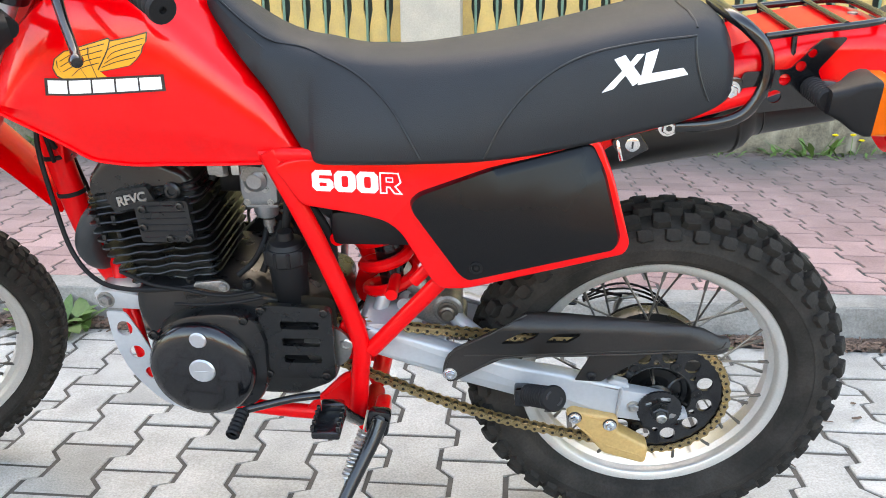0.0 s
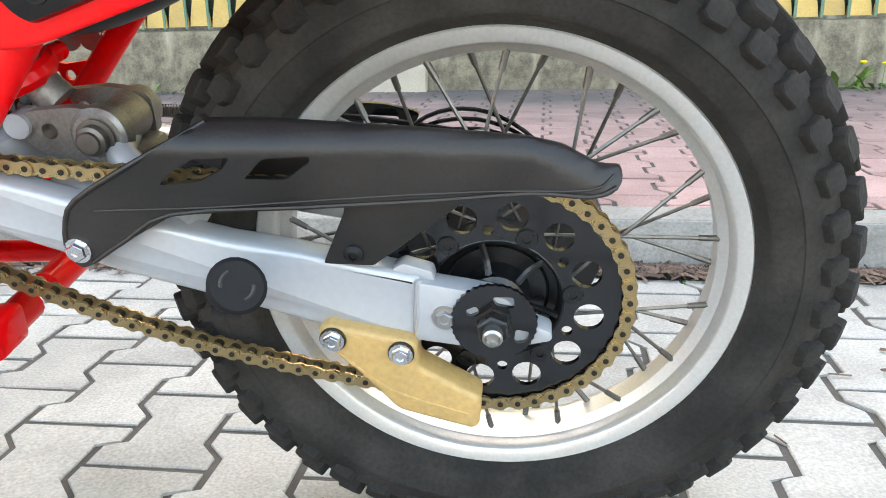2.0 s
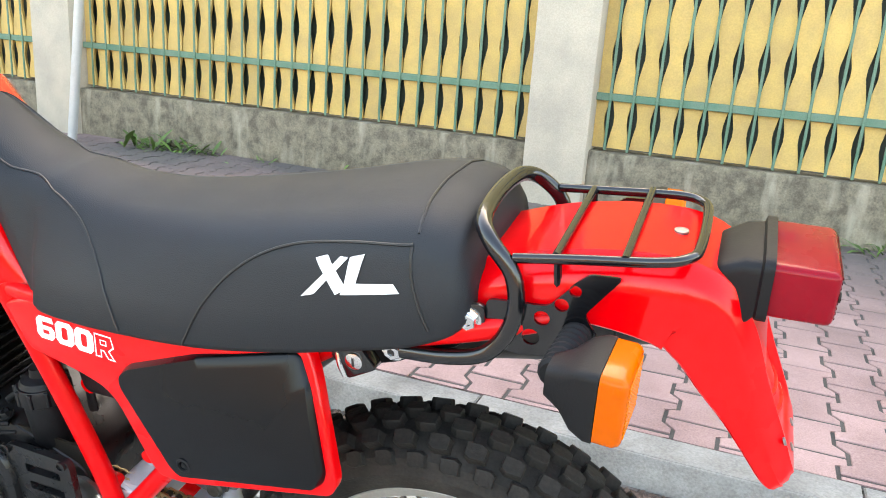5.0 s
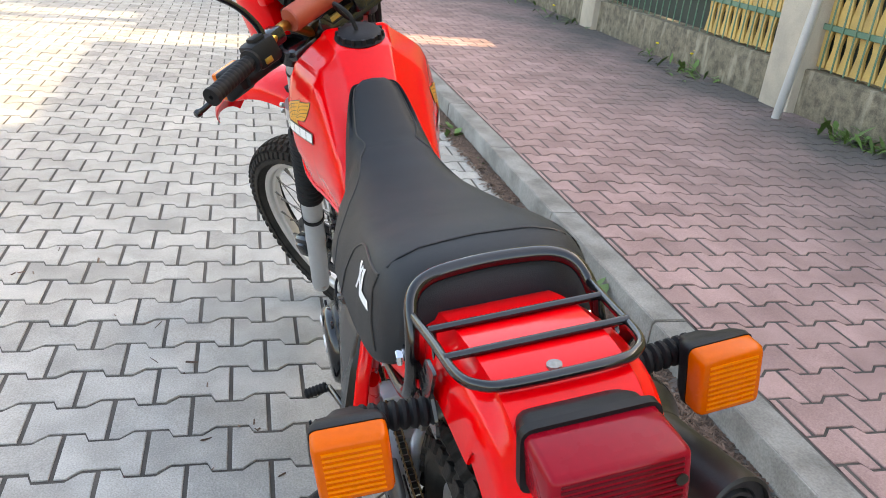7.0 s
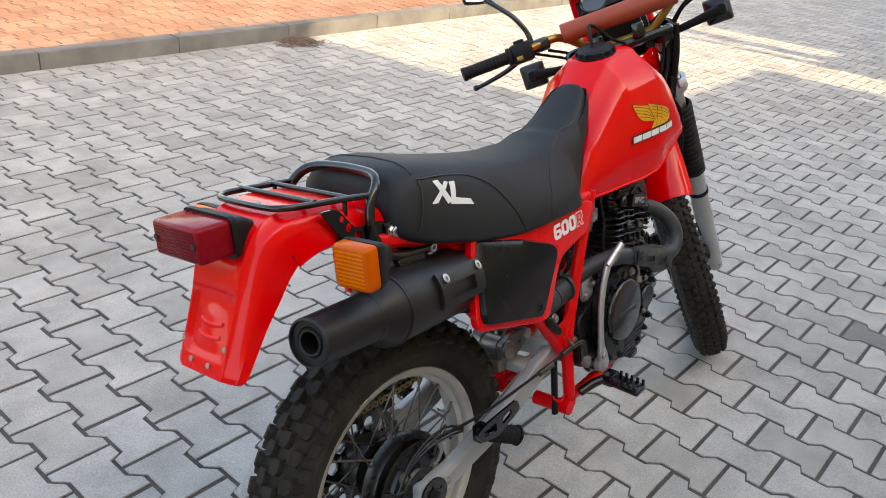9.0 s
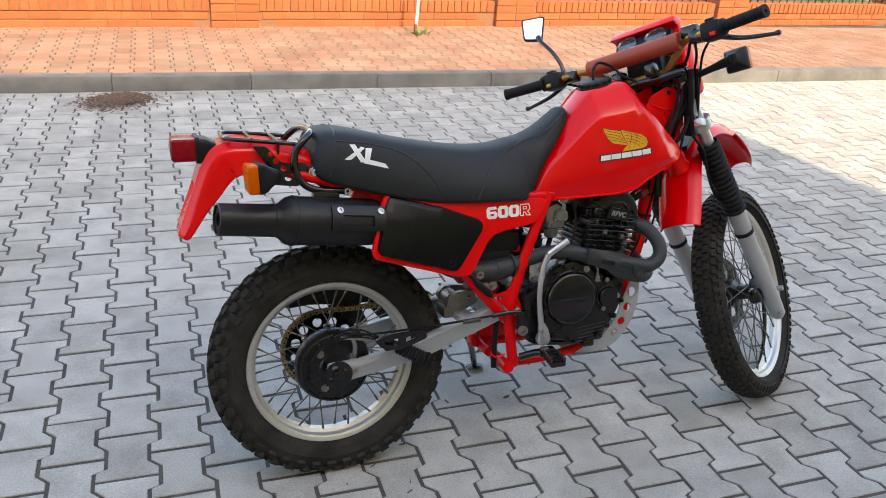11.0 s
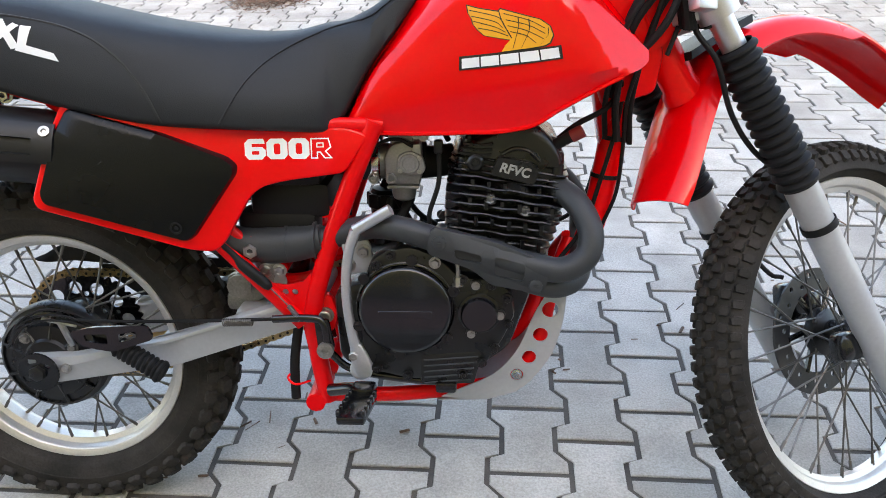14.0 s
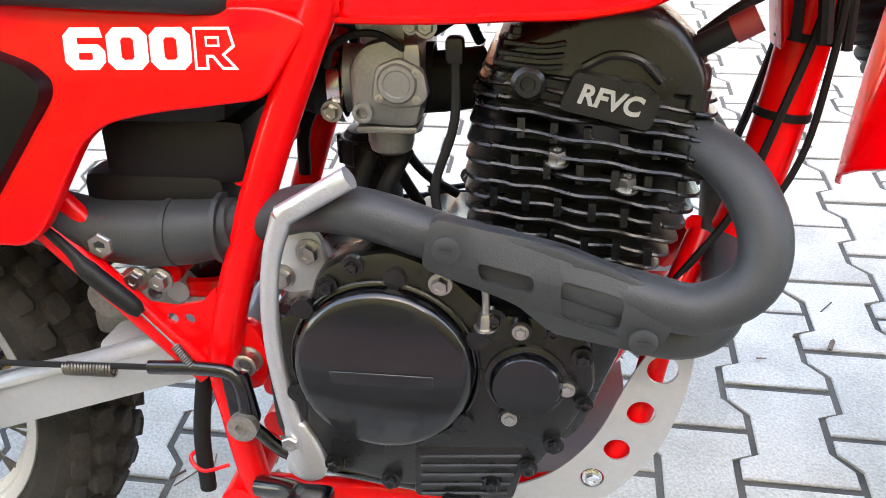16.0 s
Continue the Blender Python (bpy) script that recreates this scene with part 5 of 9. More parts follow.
PANEL_BVH = {}
for s in BOTH:
    bm = bmesh.new()
    slab(bm, PANEL_OUT, s * 0.108, s * 0.129, 0.004, seg=3, bend=panel_bend(s))
    PANEL_BVH[s] = BVHTree.FromBMesh(bm)
    panel = part("side_panel", bm, RED_PLASTIC, bike, "red plastic side panel with a black number plate")
    bm = bmesh.new()
    n = len(BLACK_OUT)
    cu, cw = sum(p[0] for p in BLACK_OUT) / n, sum(p[1] for p in BLACK_OUT) / n
    bend = black_bend(s)
    rings = []
    for f, v in ((1.0, 0.126), (0.995, 0.1300), (0.97, 0.1318), (0.8, 0.1318), (0.55, 0.1318), (0.28, 0.1318)):
        rings.append([bend(Vector((cu + (u - cu) * f, v, cw + (w - cw) * f))) for u, w in BLACK_OUT])
    loft(bm, rings)
    part("number_plate", bm, PANEL, panel, "satin black plastic plate", 50)
    bm = bmesh.new()
    lathe(bm, [(0.010, 0), (0.0095, 0.001), (0.007, 0.001), (0.0065, -0.002), (0.0035, -0.002), (0.003, 0.0005), (0, 0.0005)], basis(bend(Vector((0.300, 0.1325, 0.597))), (0, s, 0)), 20)
    part("panel_screw", bm, PLASTIC, panel)
    # number on the panel: three solid figures and an outlined letter
    octo = lambda x, y, w, h, c: [(x + c, y), (x + w - c, y), (x + w, y + c), (x + w, y + h - c), (x + w - c, y + h), (x + c, y + h), (x, y + h - c), (x, y + c)]
    C = 0.475
    x0, y0, W, H = 0.409, 0.698, 0.034, 0.0315
    six = [(x0 + 0.006, y0), (x0 + 0.026, y0), (x0 + 0.032, y0 + 0.006), (x0 + 0.032, y0 + 0.014), (x0 + 0.027, y0 + 0.019), (x0 + 0.011, y0 + 0.019), (x0 + 0.011, y0 + 0.024), (x0 + 0.031, y0 + 0.024), (x0 + 0.029, y0 + 0.0315), (x0 + 0.006, y0 + 0.0315), (x0, y0 + 0.0255), (x0, y0 + 0.006)]
    six_h = octo(x0 + 0.011, y0 + 0.0075, 0.011, 0.0055, 0.001)
    decal("number_figure", [flip(six, C, s)], {0: [flip(six_h, C, s)]}, PANEL_BVH[s], s, WHITE, panel)
    for k in (1, 2):
        x = x0 + k * 0.0335
        decal("number_figure", [flip(octo(x, y0, 0.032, H, 0.006), C, s)], {0: [flip(octo(x + 0.011, y0 + 0.0075, 0.010, 0.0165, 0.002), C, s)]}, PANEL_BVH[s], s, WHITE, panel)
    x = x0 + 0.101
    rr = [(x, y0), (x + 0.011, y0), (x + 0.011, y0 + 0.009), (x + 0.014, y0 + 0.009), (x + 0.021, y0), (x + 0.034, y0), (x + 0.024, y0 + 0.011), (x + 0.032, y0 + 0.017), (x + 0.028, y0 + 0.0315), (x, y0 + 0.0315)]
    ri = [(x + 0.002, y0 + 0.002), (x + 0.009, y0 + 0.002), (x + 0.009, y0 + 0.011), (x + 0.015, y0 + 0.011), (x + 0.022, y0 + 0.002), (x + 0.0295, y0 + 0.002), (x + 0.0212, y0 + 0.0112), (x + 0.0295, y0 + 0.018), (x + 0.0265, y0 + 0.0295), (x + 0.002, y0 + 0.0295)]
    rc = [(x + 0.009, y0 + 0.017), (x + 0.020, y0 + 0.017), (x + 0.020, y0 + 0.0245), (x + 0.009, y0 + 0.0245)]
    decal("number_letter", [flip(rr, C, s)], {0: [flip(ri, C, s)]}, PANEL_BVH[s], s, WHITE, panel, label="white outlined letter")
    decal("number_letter", [flip(rc, C, s)], {0: [flip([(a + (0.0015 if a < x + 0.014 else -0.0015), b2 + (0.0015 if b2 < y0 + 0.020 else -0.0015)) for a, b2 in rc], C, s)]}, PANEL_BVH[s], s, WHITE, panel)
    # wing emblem and plain name bar on the tank
    # both wings sweep back; each is shifted to fit the camera's view of its side
    place = (lambda o: [(u + 0.020, w - 0.012) for u, w in o]) if s > 0 else (lambda o: [(u + 0.024, w - 0.017) for u, w in o])
    wing = [(0.728, 0.940), (0.745, 0.936), (0.772, 0.9325), (0.775, 0.936), (0.800, 0.930), (0.830, 0.923), (0.844, 0.914), (0.849, 0.902), (0.845, 0.892), (0.838, 0.888), (0.822, 0.885), (0.778, 0.878), (0.783, 0.887), (0.790, 0.895), (0.770, 0.8975), (0.753, 0.900), (0.744, 0.907), (0.737, 0.915), (0.735, 0.922), (0.730, 0.929)]
    ctr = (0.790, 0.910)
    grow = lambda o, f: [(ctr[0] + (u - ctr[0]) * f, ctr[1] + (w - ctr[1]) * (f + 0.04)) for u, w in o]
    decal("emblem_outline", [place(grow(wing, 1.035))], {}, TANK_BVH, s, INK, tank, 0.0008)
    decal("wing_emblem", [place(wing)], {}, TANK_BVH, s, GOLD, tank, 0.0014, label="gold wing emblem")
    for line in (((0.731, 0.934), (0.770, 0.926), (0.779, 0.918)), ((0.734, 0.926), (0.768, 0.919), (0.779, 0.911)), ((0.737, 0.919), (0.768, 0.912), (0.783, 0.905)), ((0.744, 0.910), (0.768, 0.906), (0.787, 0.900)),
                 ((0.773, 0.934), (0.778, 0.920), (0.792, 0.897)), ((0.780, 0.930), (0.815, 0.922), (0.838, 0.911)), ((0.783, 0.922), (0.815, 0.915), (0.838, 0.904)), ((0.786, 0.914), (0.812, 0.908), (0.836, 0.897)), ((0.790, 0.906), (0.812, 0.901), (0.826, 0.891)),
                 ((0.815, 0.924), (0.816, 0.908), (0.806, 0.884)), ((0.800, 0.927), (0.801, 0.912), (0.794, 0.883)), ((0.842, 0.912), (0.842, 0.902), (0.832, 0.889))):
        q = [Vector((a, 0, b2)) for a, b2 in line]
        up = [(p.x, p.z + 0.0006) for p in spline(q, 4)]
        dn = [(p.x, p.z - 0.0006) for p in spline(q, 4)]
        if abs(line[0][0] - line[2][0]) < 0.025:
            up, dn = [(u + 0.0006, w) for u, w in up], [(u - 0.0006, w) for u, w in dn]
        decal("feather_line", [place(up + dn[::-1])], {}, TANK_BVH, s, INK, tank, 0.0020)
    bar = [(0.7245, 0.8535), (0.8725, 0.8735), (0.8690, 0.8925), (0.7245, 0.8735)]
    inner = [(0.7275, 0.8565), (0.8690, 0.8755), (0.8660, 0.8895), (0.7275, 0.8705)]
    if s > 0:
        bar = [(0.735, 0.853), (0.891, 0.856), (0.887, 0.880), (0.735, 0.876)]
        inner = [(0.738, 0.856), (0.887, 0.859), (0.884, 0.877), (0.738, 0.873)]
    shift = (lambda o: [(u - 0.003, w - 0.003) for u, w in o]) if s > 0 else (lambda o: [(u + 0.016, w - 0.021) for u, w in o])
    bar, inner = shift(bar), shift(inner)
    decal("name_bar_edge", [bar], {}, TANK_BVH, s, INK, tank, 0.0020)
    a0, a1, b1, b0 = (Vector((q[0], 0, q[1])) for q in inner)
    for k in range(5):
        f0, f1 = (k + 0.04) / 5, (k + 0.96) / 5
        block = [a0.lerp(a1, f0), a0.lerp(a1, f1), b0.lerp(b1, f1), b0.lerp(b1, f0)]
        decal("name_block", [[(q.x, q.z) for q in block]], {}, TANK_BVH, s, WHITE, tank, 0.0026, label="plain white block of the name bar")

# airbox and seat lock under the seat
bm = bmesh.new()
box(bm, (0.30, -0.10, 0.640), (0.52, 0.10, 0.745), 0.02)
box(bm, (0.395, -0.096, 0.588), (0.530, 0.096, 0.65), 0.015)
box(bm, (0.372, -0.096, 0.556), (0.505, -0.035, 0.60), 0.012)
part("airbox", bm, PLASTIC, bike, "black plastic airbox")
bm = bmesh.new()
slab(bm, rounded([(0.085, 0.800), (0.115, 0.775), (0.095, 0.745), (0.060, 0.765)], 0.006), 0.112, 0.134, 0.003)
lock = part("helmet_lock", bm, BLACK, bike, "black helmet lock with keyhole")
bm = bmesh.new()
lathe(bm, [(0, 0), (0.010, 0), (0.010, 0.003), (0.008, 0.004), (0, 0.004)], basis((0.085, 0.134, 0.772), (0, 1, 0)), 20)
part("lock_barrel", bm, CHROME, lock)
# no hole is cut: its darkness is a black sliver on the barrel
bm = bmesh.new()
box(bm, (0.084, 0.1378, 0.767), (0.0865, 0.1388, 0.777))
part("keyhole", bm, INK, lock)
tube_part("lock_hook", [(0.108, 0.128, 0.785), (0.103, 0.135, 0.765), (0.098, 0.133, 0.748)], 0.003, CHROME, lock, seg=8)

# -- rear mudguard, rack, lamps --
# along the guard: u, w, half width, middle lift, ridge lift, depth of the turned-down flank
FENDER = [(0.06, 0.845, 0.085, 0.012, 0.012, 0.034), (-0.03, 0.876, 0.087, 0.012, 0.012, 0.036), (-0.10, 0.899, 0.088, 0.012, 0.012, 0.042), (-0.17, 0.911, 0.087, 0.012, 0.012, 0.056), (-0.228, 0.911, 0.084, 0.012, 0.012, 0.068), (-0.264, 0.896, 0.081, 0.012, 0.012, 0.070),
          (-0.288, 0.860, 0.078, 0.012, 0.012, 0.062), (-0.3035, 0.822, 0.0765, 0.012, 0.011, 0.050), (-0.308, 0.811, 0.076, 0.004, 0.010, 0.046), (-0.320, 0.783, 0.0755, 0.001, 0.009, 0.036), (-0.331, 0.757, 0.075, 0.001, 0.009, 0.029), (-0.342, 0.733, 0.0745, 0.003, 0.008, 0.024), (-0.347, 0.722, 0.074, 0.006, 0.007, 0.022), (-0.3535, 0.708, 0.073, 0.006, 0.006, 0.018), (-0.3570, 0.7005, 0.067, 0.005, 0.005, 0.014)]


def fender_section(u, w, hw, du, dw, mid, ridge, drop, th):
    """Across the guard: a middle panel between ridges, shoulders and turned-down flanks."""
    n = Vector((-dw, 0, du)).normalized()
    half = [(0, mid), (0.15, mid), (0.30, mid), (0.44, mid), (0.56, mid), (0.62, mid * 0.4 + ridge * 0.6), (0.66, ridge), (0.71, ridge), (0.77, ridge * 0.35), (0.88, 0.0), (0.96, -0.006), (1.0, -drop * 0.35), (1.02, -drop * 0.7), (1.06, -drop)]
    out = [(a * hw, h) for a, h in half[::-1]] + [(-a * hw, h) for a, h in half[1:]]
    inn = [(v * (1 - th / hw), h - th) for v, h in out[::-1]]
    # a soft round pressing in the middle of the tail panel
    swell = lambda v: 0.0055 * math.exp(-(v / 0.026) ** 4 - ((w - 0.764) / 0.026) ** 4)
    return [Vector((u, v, w)) + n * (h + swell(v)) for v, h in out + inn]


rows = resample(FENDER, 5)
bm = bmesh.new()
secs = []
for i, (u, w, hw, mid, ridge, drop) in enumerate(rows):
    a, b2 = rows[max(i - 1, 0)], rows[min(i + 1, len(rows) - 1)]
    d = Vector((b2[0] - a[0], 0, b2[1] - a[1])).normalized()
    secs.append(fender_section(u, w, hw, -d.x, -d.z, mid, ridge, drop, 0.003))
loft(bm, secs)
for v in bm.verts:
    v.co.y -= 0.005 * max(0, (-v.co.x - 0.1) / 0.28)
GUARD_BVH = BVHTree.FromBMesh(bm)
rear_fender = part("rear_mudguard", bm, RED_PLASTIC, bike, "red plastic rear mudguard with raised middle panel", 40)


def on_guard(v, w):
    """The point of the guard's tail face at this height and side."""
    hit, _, _, _ = GUARD_BVH.ray_cast(Vector((-0.6, v, w)), Vector((1, 0, 0)))
    return hit or Vector((-0.34, v, w))


bm = bmesh.new()
for w in (0.770, 0.752):
    tube(bm, [on_guard(v, w + 4 * (v + 0.004) ** 2) + Vector((0.001, 0, 0)) for v in (-0.030, -0.017, -0.004, 0.009, 0.022)], 0.0036, 8, 3)
part("pressed_rib", bm, RED_PLASTIC, rear_fender)
for v, w in ((0.050, 0.742), (-0.044, 0.742), (0.022, 0.717), (-0.020, 0.717)):
    bm = bmesh.new()
    lathe(bm, [(0, 0), (0.0045, 0), (0.0045, 0.0016), (0, 0.002)], basis(on_guard(v, w), (-0.90, 0, 0.42)), 10)
    part("rivet", bm, CAST, rear_fender)
bm = bmesh.new()
lathe(bm, [(0, 0.004), (0.013, 0.004), (0.013, 0.007), (0.007, 0.008), (0.007, 0.013), (0, 0.014)], basis((-0.220, 0.0, 0.913), (0, 0, 1)), 18)
part("mudguard_bolt", bm, CAST, rear_fender)

bm = bmesh.new()
hoop = [(0.045, 0.133, 0.797), (-0.02, 0.129, 0.800), (-0.062, 0.126, 0.815), (-0.084, 0.121, 0.855), (-0.080, 0.115, 0.897), (-0.056, 0.106, 0.924), (-0.040, 0.080, 0.935), (-0.034, 0.03, 0.938)]
tube(bm, hoop + [(u, -v, w) for u, v, w in hoop[::-1]], 0.0088, 14, 5)
rack = part("grab_rail", bm, BLACK, bike, "glossy black steel grab rail and small luggage rack")
rail = [(-0.078, 0.110, 0.914), (-0.14, 0.104, 0.921), (-0.208, 0.098, 0.928), (-0.233, 0.082, 0.930), (-0.241, 0.05, 0.930)]
tube_part("rack_rail", rail + [(u, -v, w) for u, v, w in rail[::-1]], 0.0052, BLACK, rack, seg=10, n=5)
for u, w in ((-0.117, 0.920), (-0.180, 0.928)):
    tube_part("rack_bar", [(u, -0.103, w), (u, 0.103, w)], 0.0042, BLACK, rack, seg=10, n=1)
for s in BOTH:
    tube_part("rack_stub", [(-0.118, s * 0.098, 0.918), (-0.120, s * 0.098, 0.885)], 0.004, BLACK, rack, seg=8, n=1)
    bm = bmesh.new()
    brk = rounded([(-0.055, 0.868), (-0.115, 0.872), (-0.150, 0.912), (-0.182, 0.914), (-0.150, 0.870), (-0.165, 0.845), (-0.160, 0.822), (-0.080, 0.812), (-0.050, 0.828)], 0.006, 3)
    hs = [circle2((-0.140, 0.893), 0.006, 12), circle2((-0.128, 0.876), 0.007, 12), circle2((-0.110, 0.858), 0.008, 12), circle2((-0.100, 0.835), 0.009, 14)]
    holed(bm, brk, hs, s * 0.112, s * 0.116)
    part("rack_bracket", bm, BLACK, rack, smooth=30)
    bm = bmesh.new()
    slab(bm, rounded([(0.055, 0.812), (0.055, 0.786), (-0.01, 0.798), (-0.055, 0.830), (-0.055, 0.862), (-0.02, 0.862)], 0.008, 3), s * 0.112, s * 0.122, 0.002)
    part("rail_plate", bm, BLACK, rack)
    for u, w in ((0.039, 0.797), (-0.039, 0.845)):
        bm = bmesh.new()
        bolt(bm, (u, s * 0.132 if u > 0 else s * 0.122, w), (0, s, 0), 0.010, 0.010)
        part("rail_bolt", bm, CHROME, rack)

bm = bmesh.new()
secs = []
for u, w0, w1, hw in ((-0.306, 0.872, 0.934, 0.062), (-0.297, 0.872, 0.934, 0.062), (-0.295, 0.872, 0.929, 0.057), (-0.280, 0.850, 0.928, 0.055), (-0.262, 0.825, 0.918, 0.052), (-0.240, 0.812, 0.904, 0.045)):
    secs.append([(u, v + 0.002, w) for v, w in rounded([(-hw, w0), (hw, w0), (hw * 0.94, w1), (-hw * 0.94, w1)], 0.012, 4)])
loft(bm, secs)
tail = part("tail_lamp", bm, PLASTIC, bike, "dark red rectangular tail lamp in black rubber housing")
bm = bmesh.new()
box(bm, (-0.361, -0.053, 0.877), (-0.299, 0.058, 0.930), 0.007, 3)
part("tail_lens", bm, RED_LENS, tail, "dark red ribbed lens")
for k in range(9):
    w = 0.8835 + k * 0.005
    bm = bmesh.new()
    box(bm, (-0.3622, -0.045, w - 0.0013), (-0.3605, 0.050, w + 0.0013), 0.0006, 1)
    part("lens_rib", bm, RED_DARK, tail)
for v in (-0.043, 0.048):
    bm = bmesh.new()
    lathe(bm, [(0, 0), (0.005, 0), (0.005, 0.0015), (0, 0.002)], basis((-0.3615, v, 0.905), (-1, 0, 0)), 12)
    part("lens_screw", bm, CHAIN_DARK, tail)


def indicator(name, c, stem, back, lens_dir, turn, label):
    """A square amber turn signal: ribbed lens, black shell tapering to a rubber stem."""
    c, stem = Vector(c), Vector(stem)
    f = Vector(lens_dir).normalized()
    m = basis(c, f)
    bm = bmesh.new()
    def ring(hx, hy, z, k=0.22):
        o = rounded([(-hx, -hy), (hx, -hy), (hx, hy), (-hx, hy)], min(hx, hy) * k, 3)
        return [m @ Vector((a, b, z)) for a, b in o]
    loft(bm, [ring(0.0345, 0.0355, 0.0), ring(0.0345, 0.0355, -0.007), ring(0.030, 0.031, -0.020), ring(0.022, 0.023, -0.032, 0.5), ring(0.015, 0.016, -0.048, 0.6)])
    body = part(name, steered(bm) if turn else bm, PLASTIC, bike, label)
    bm = bmesh.new()
    loft(bm, [ring(0.0335, 0.0345, 0.0005), ring(0.0335, 0.0345, 0.017), ring(0.0315, 0.0325, 0.022), ring(0.029, 0.030, 0.0235)])
    part("amber_lens", steered(bm) if turn else bm, AMBER, body, "amber plastic lens", 50)
    for k in range(9):
        bm = bmesh.new()
        y = -0.024 + k * 0.006
        loft(bm, [[m @ Vector((y - 0.0013, -0.026, z)), m @ Vector((y + 0.0013, -0.026, z)), m @ Vector((y + 0.0013, 0.026, z)), m @ Vector((y - 0.0013, 0.026, z))] for z in (0.0235, 0.0245)])
        part("lens_rib", steered(bm) if turn else bm, AMBER_RIB, body)
    tip = c - f * 0.045
    bm = bmesh.new()
    n = 26
    pts = [tip.lerp(stem, i / n) for i in range(n + 1)]
    tube(bm, pts, [0.016, 0.011, 0.010] if turn else [0.0150 if i % 3 else 0.0120 for i in range(n + 1)], 14, 1)
    part("rubber_stem", steered(bm) if turn else bm, RUBBER, body)
    return body


for s in BOTH:
    indicator("rear_indicator", (-0.186, s * 0.182, 0.852), (-0.145, s * 0.095, 0.848), None, (-1, s * 0.05, -0.03), False, "amber rear turn signal on a black rubber stem")
    indicator("front_indicator", (1.045, s * 0.266, 1.046), (1.025, s * 0.128, 1.030), None, (1, s * 0.05, 0.02), True, "amber front turn signal in black housing")


# -- front end --
TURN = TURN_FORK
def ribbed(p0, p1, r, ribs, deep=0.006):
    """A bellows between two points."""
    p0, p1 = Vector(p0), Vector(p1)
    l = (p1 - p0).length
    prof = [(r * 0.85, 0)]
    for i in range(ribs):
        h = l * i / ribs
        prof += [(r - deep, h + l / ribs * 0.1), (r, h + l / ribs * 0.4), (r, h + l / ribs * 0.65), (r - deep, h + l / ribs * 0.95)]
    prof += [(r * 0.85, l)]
    b = bmesh.new()
    lathe(b, prof, basis(p0, p1 - p0), 22)
    return b


bm = bmesh.new()
for s in BOTH:
    lathe(bm, [(0.022, 0), (0.033, 0), (0.033, 0.034), (0.022, 0.034)], basis(fork(0.900, s * 0.109), FORK_D), 24)
    box(bm, (fork(0.885).x - 0.06, s * 0.125 - 0.012, 0.872), (fork(0.885).x - 0.022, s * 0.125 + 0.012, 0.896), 0.004)
box(bm, (1.045, -0.105, 0.862), (1.110, 0.105, 0.890), 0.010)
box(bm, (1.075, -0.13, 0.874), (1.12, 0.13, 0.892), 0.006)
triple = front("lower_triple_clamp", bm, ALU, label="cast aluminium lower fork yoke")
bm = bmesh.new()
for s in BOTH:
    for dz in (0.008, 0.026):
        p = fork(0.900, s * 0.109) + FORK_D * dz
        bolt(bm, (p.x + 0.030, s * 0.128, p.z + 0.012), (1, 0, 0.2), 0.006, 0.010, False)
front("clamp_bolt", bm, STEEL, triple)
bm = bmesh.new()
box(bm, (0.960, -0.135, 1.015), (1.035, 0.135, 1.042), 0.012)
for s in BOTH:
    lathe(bm, [(0.02, 0), (0.030, 0), (0.030, 0.035), (0.02, 0.035)], basis(fork(1.045, s * 0.109), FORK_D), 22)
    box(bm, (0.935, s * 0.05 - 0.016, 1.035), (0.985, s * 0.05 + 0.016, 1.075), 0.008)
upper = front("upper_triple_clamp", bm, BLACK, label="black upper fork yoke with bar clamps")
for s in BOTH:
    bm = bmesh.new()
    tube(bm, [fork(1.030, s * 0.109), fork(0.60, s * 0.109)], 0.0195, 22, 1)
    leg = front("fork_leg", bm, ALU, label="silver telescopic fork leg with black rubber gaiter")
    front("fork_gaiter", ribbed(fork(0.828, s * 0.109), fork(0.610, s * 0.109), 0.0345, 15), RUBBER, leg, "black ribbed rubber gaiter")
    bm = bmesh.new()
    p = fork(0.62, s * 0.109)
    l = 0.445
    lathe(bm, [(0.020, 0), (0.0275, 0.0), (0.0275, 0.06), (0.0265, 0.064), (0.0265, 0.175), (0.0280, 0.190), (0.0265, 0.205), (0.0260, l - 0.05), (0.024, l - 0.012), (0.016, l), (0, l)], basis(p, FORK_D), 26)
    front("fork_slider", bm, SILVER, leg, "silver lower fork slider")
    bm = bmesh.new()
    for dz, wd in ((0.085, 0.012),):
        lathe(bm, [(0.0270, 0), (0.0295, 0), (0.0295, wd), (0.0270, wd)], basis(p + FORK_D * dz, FORK_D), 24)
    front("slider_band", bm, RUBBER, leg)
    bm = bmesh.new()
    bolt(bm, tuple(p + FORK_D * (l - 0.03) + Vector((-0.018, s * 0.012, -0.010))), (-0.7, s * 0.6, -0.4), 0.006, 0.006)
    front("drain_bolt", bm, STEEL, leg)
    bm = bmesh.new()
    lathe(bm, [(0.0195, 0), (0.0212, 0), (0.0212, 0.006), (0.0195, 0.006)], basis(fork(0.985, s * 0.109), FORK_D), 20)
    front("cable_tie", bm, RUBBER, leg)
bm = bmesh.new()
box(bm, (1.425, 0.062, 0.350), (1.490, 0.105, 0.425), 0.012)
box(bm, (1.440, 0.030, 0.365), (1.480, 0.115, 0.410), 0.010)
caliper = front("brake_caliper", bm, BLACK, label="black front brake caliper")
bm = bmesh.new()
box(bm, (1.360, -0.098, 0.300), (1.415, -0.058, 0.352), 0.014)
front("speedometer_drive", bm, BLACK, label="black speedometer drive at the hub")

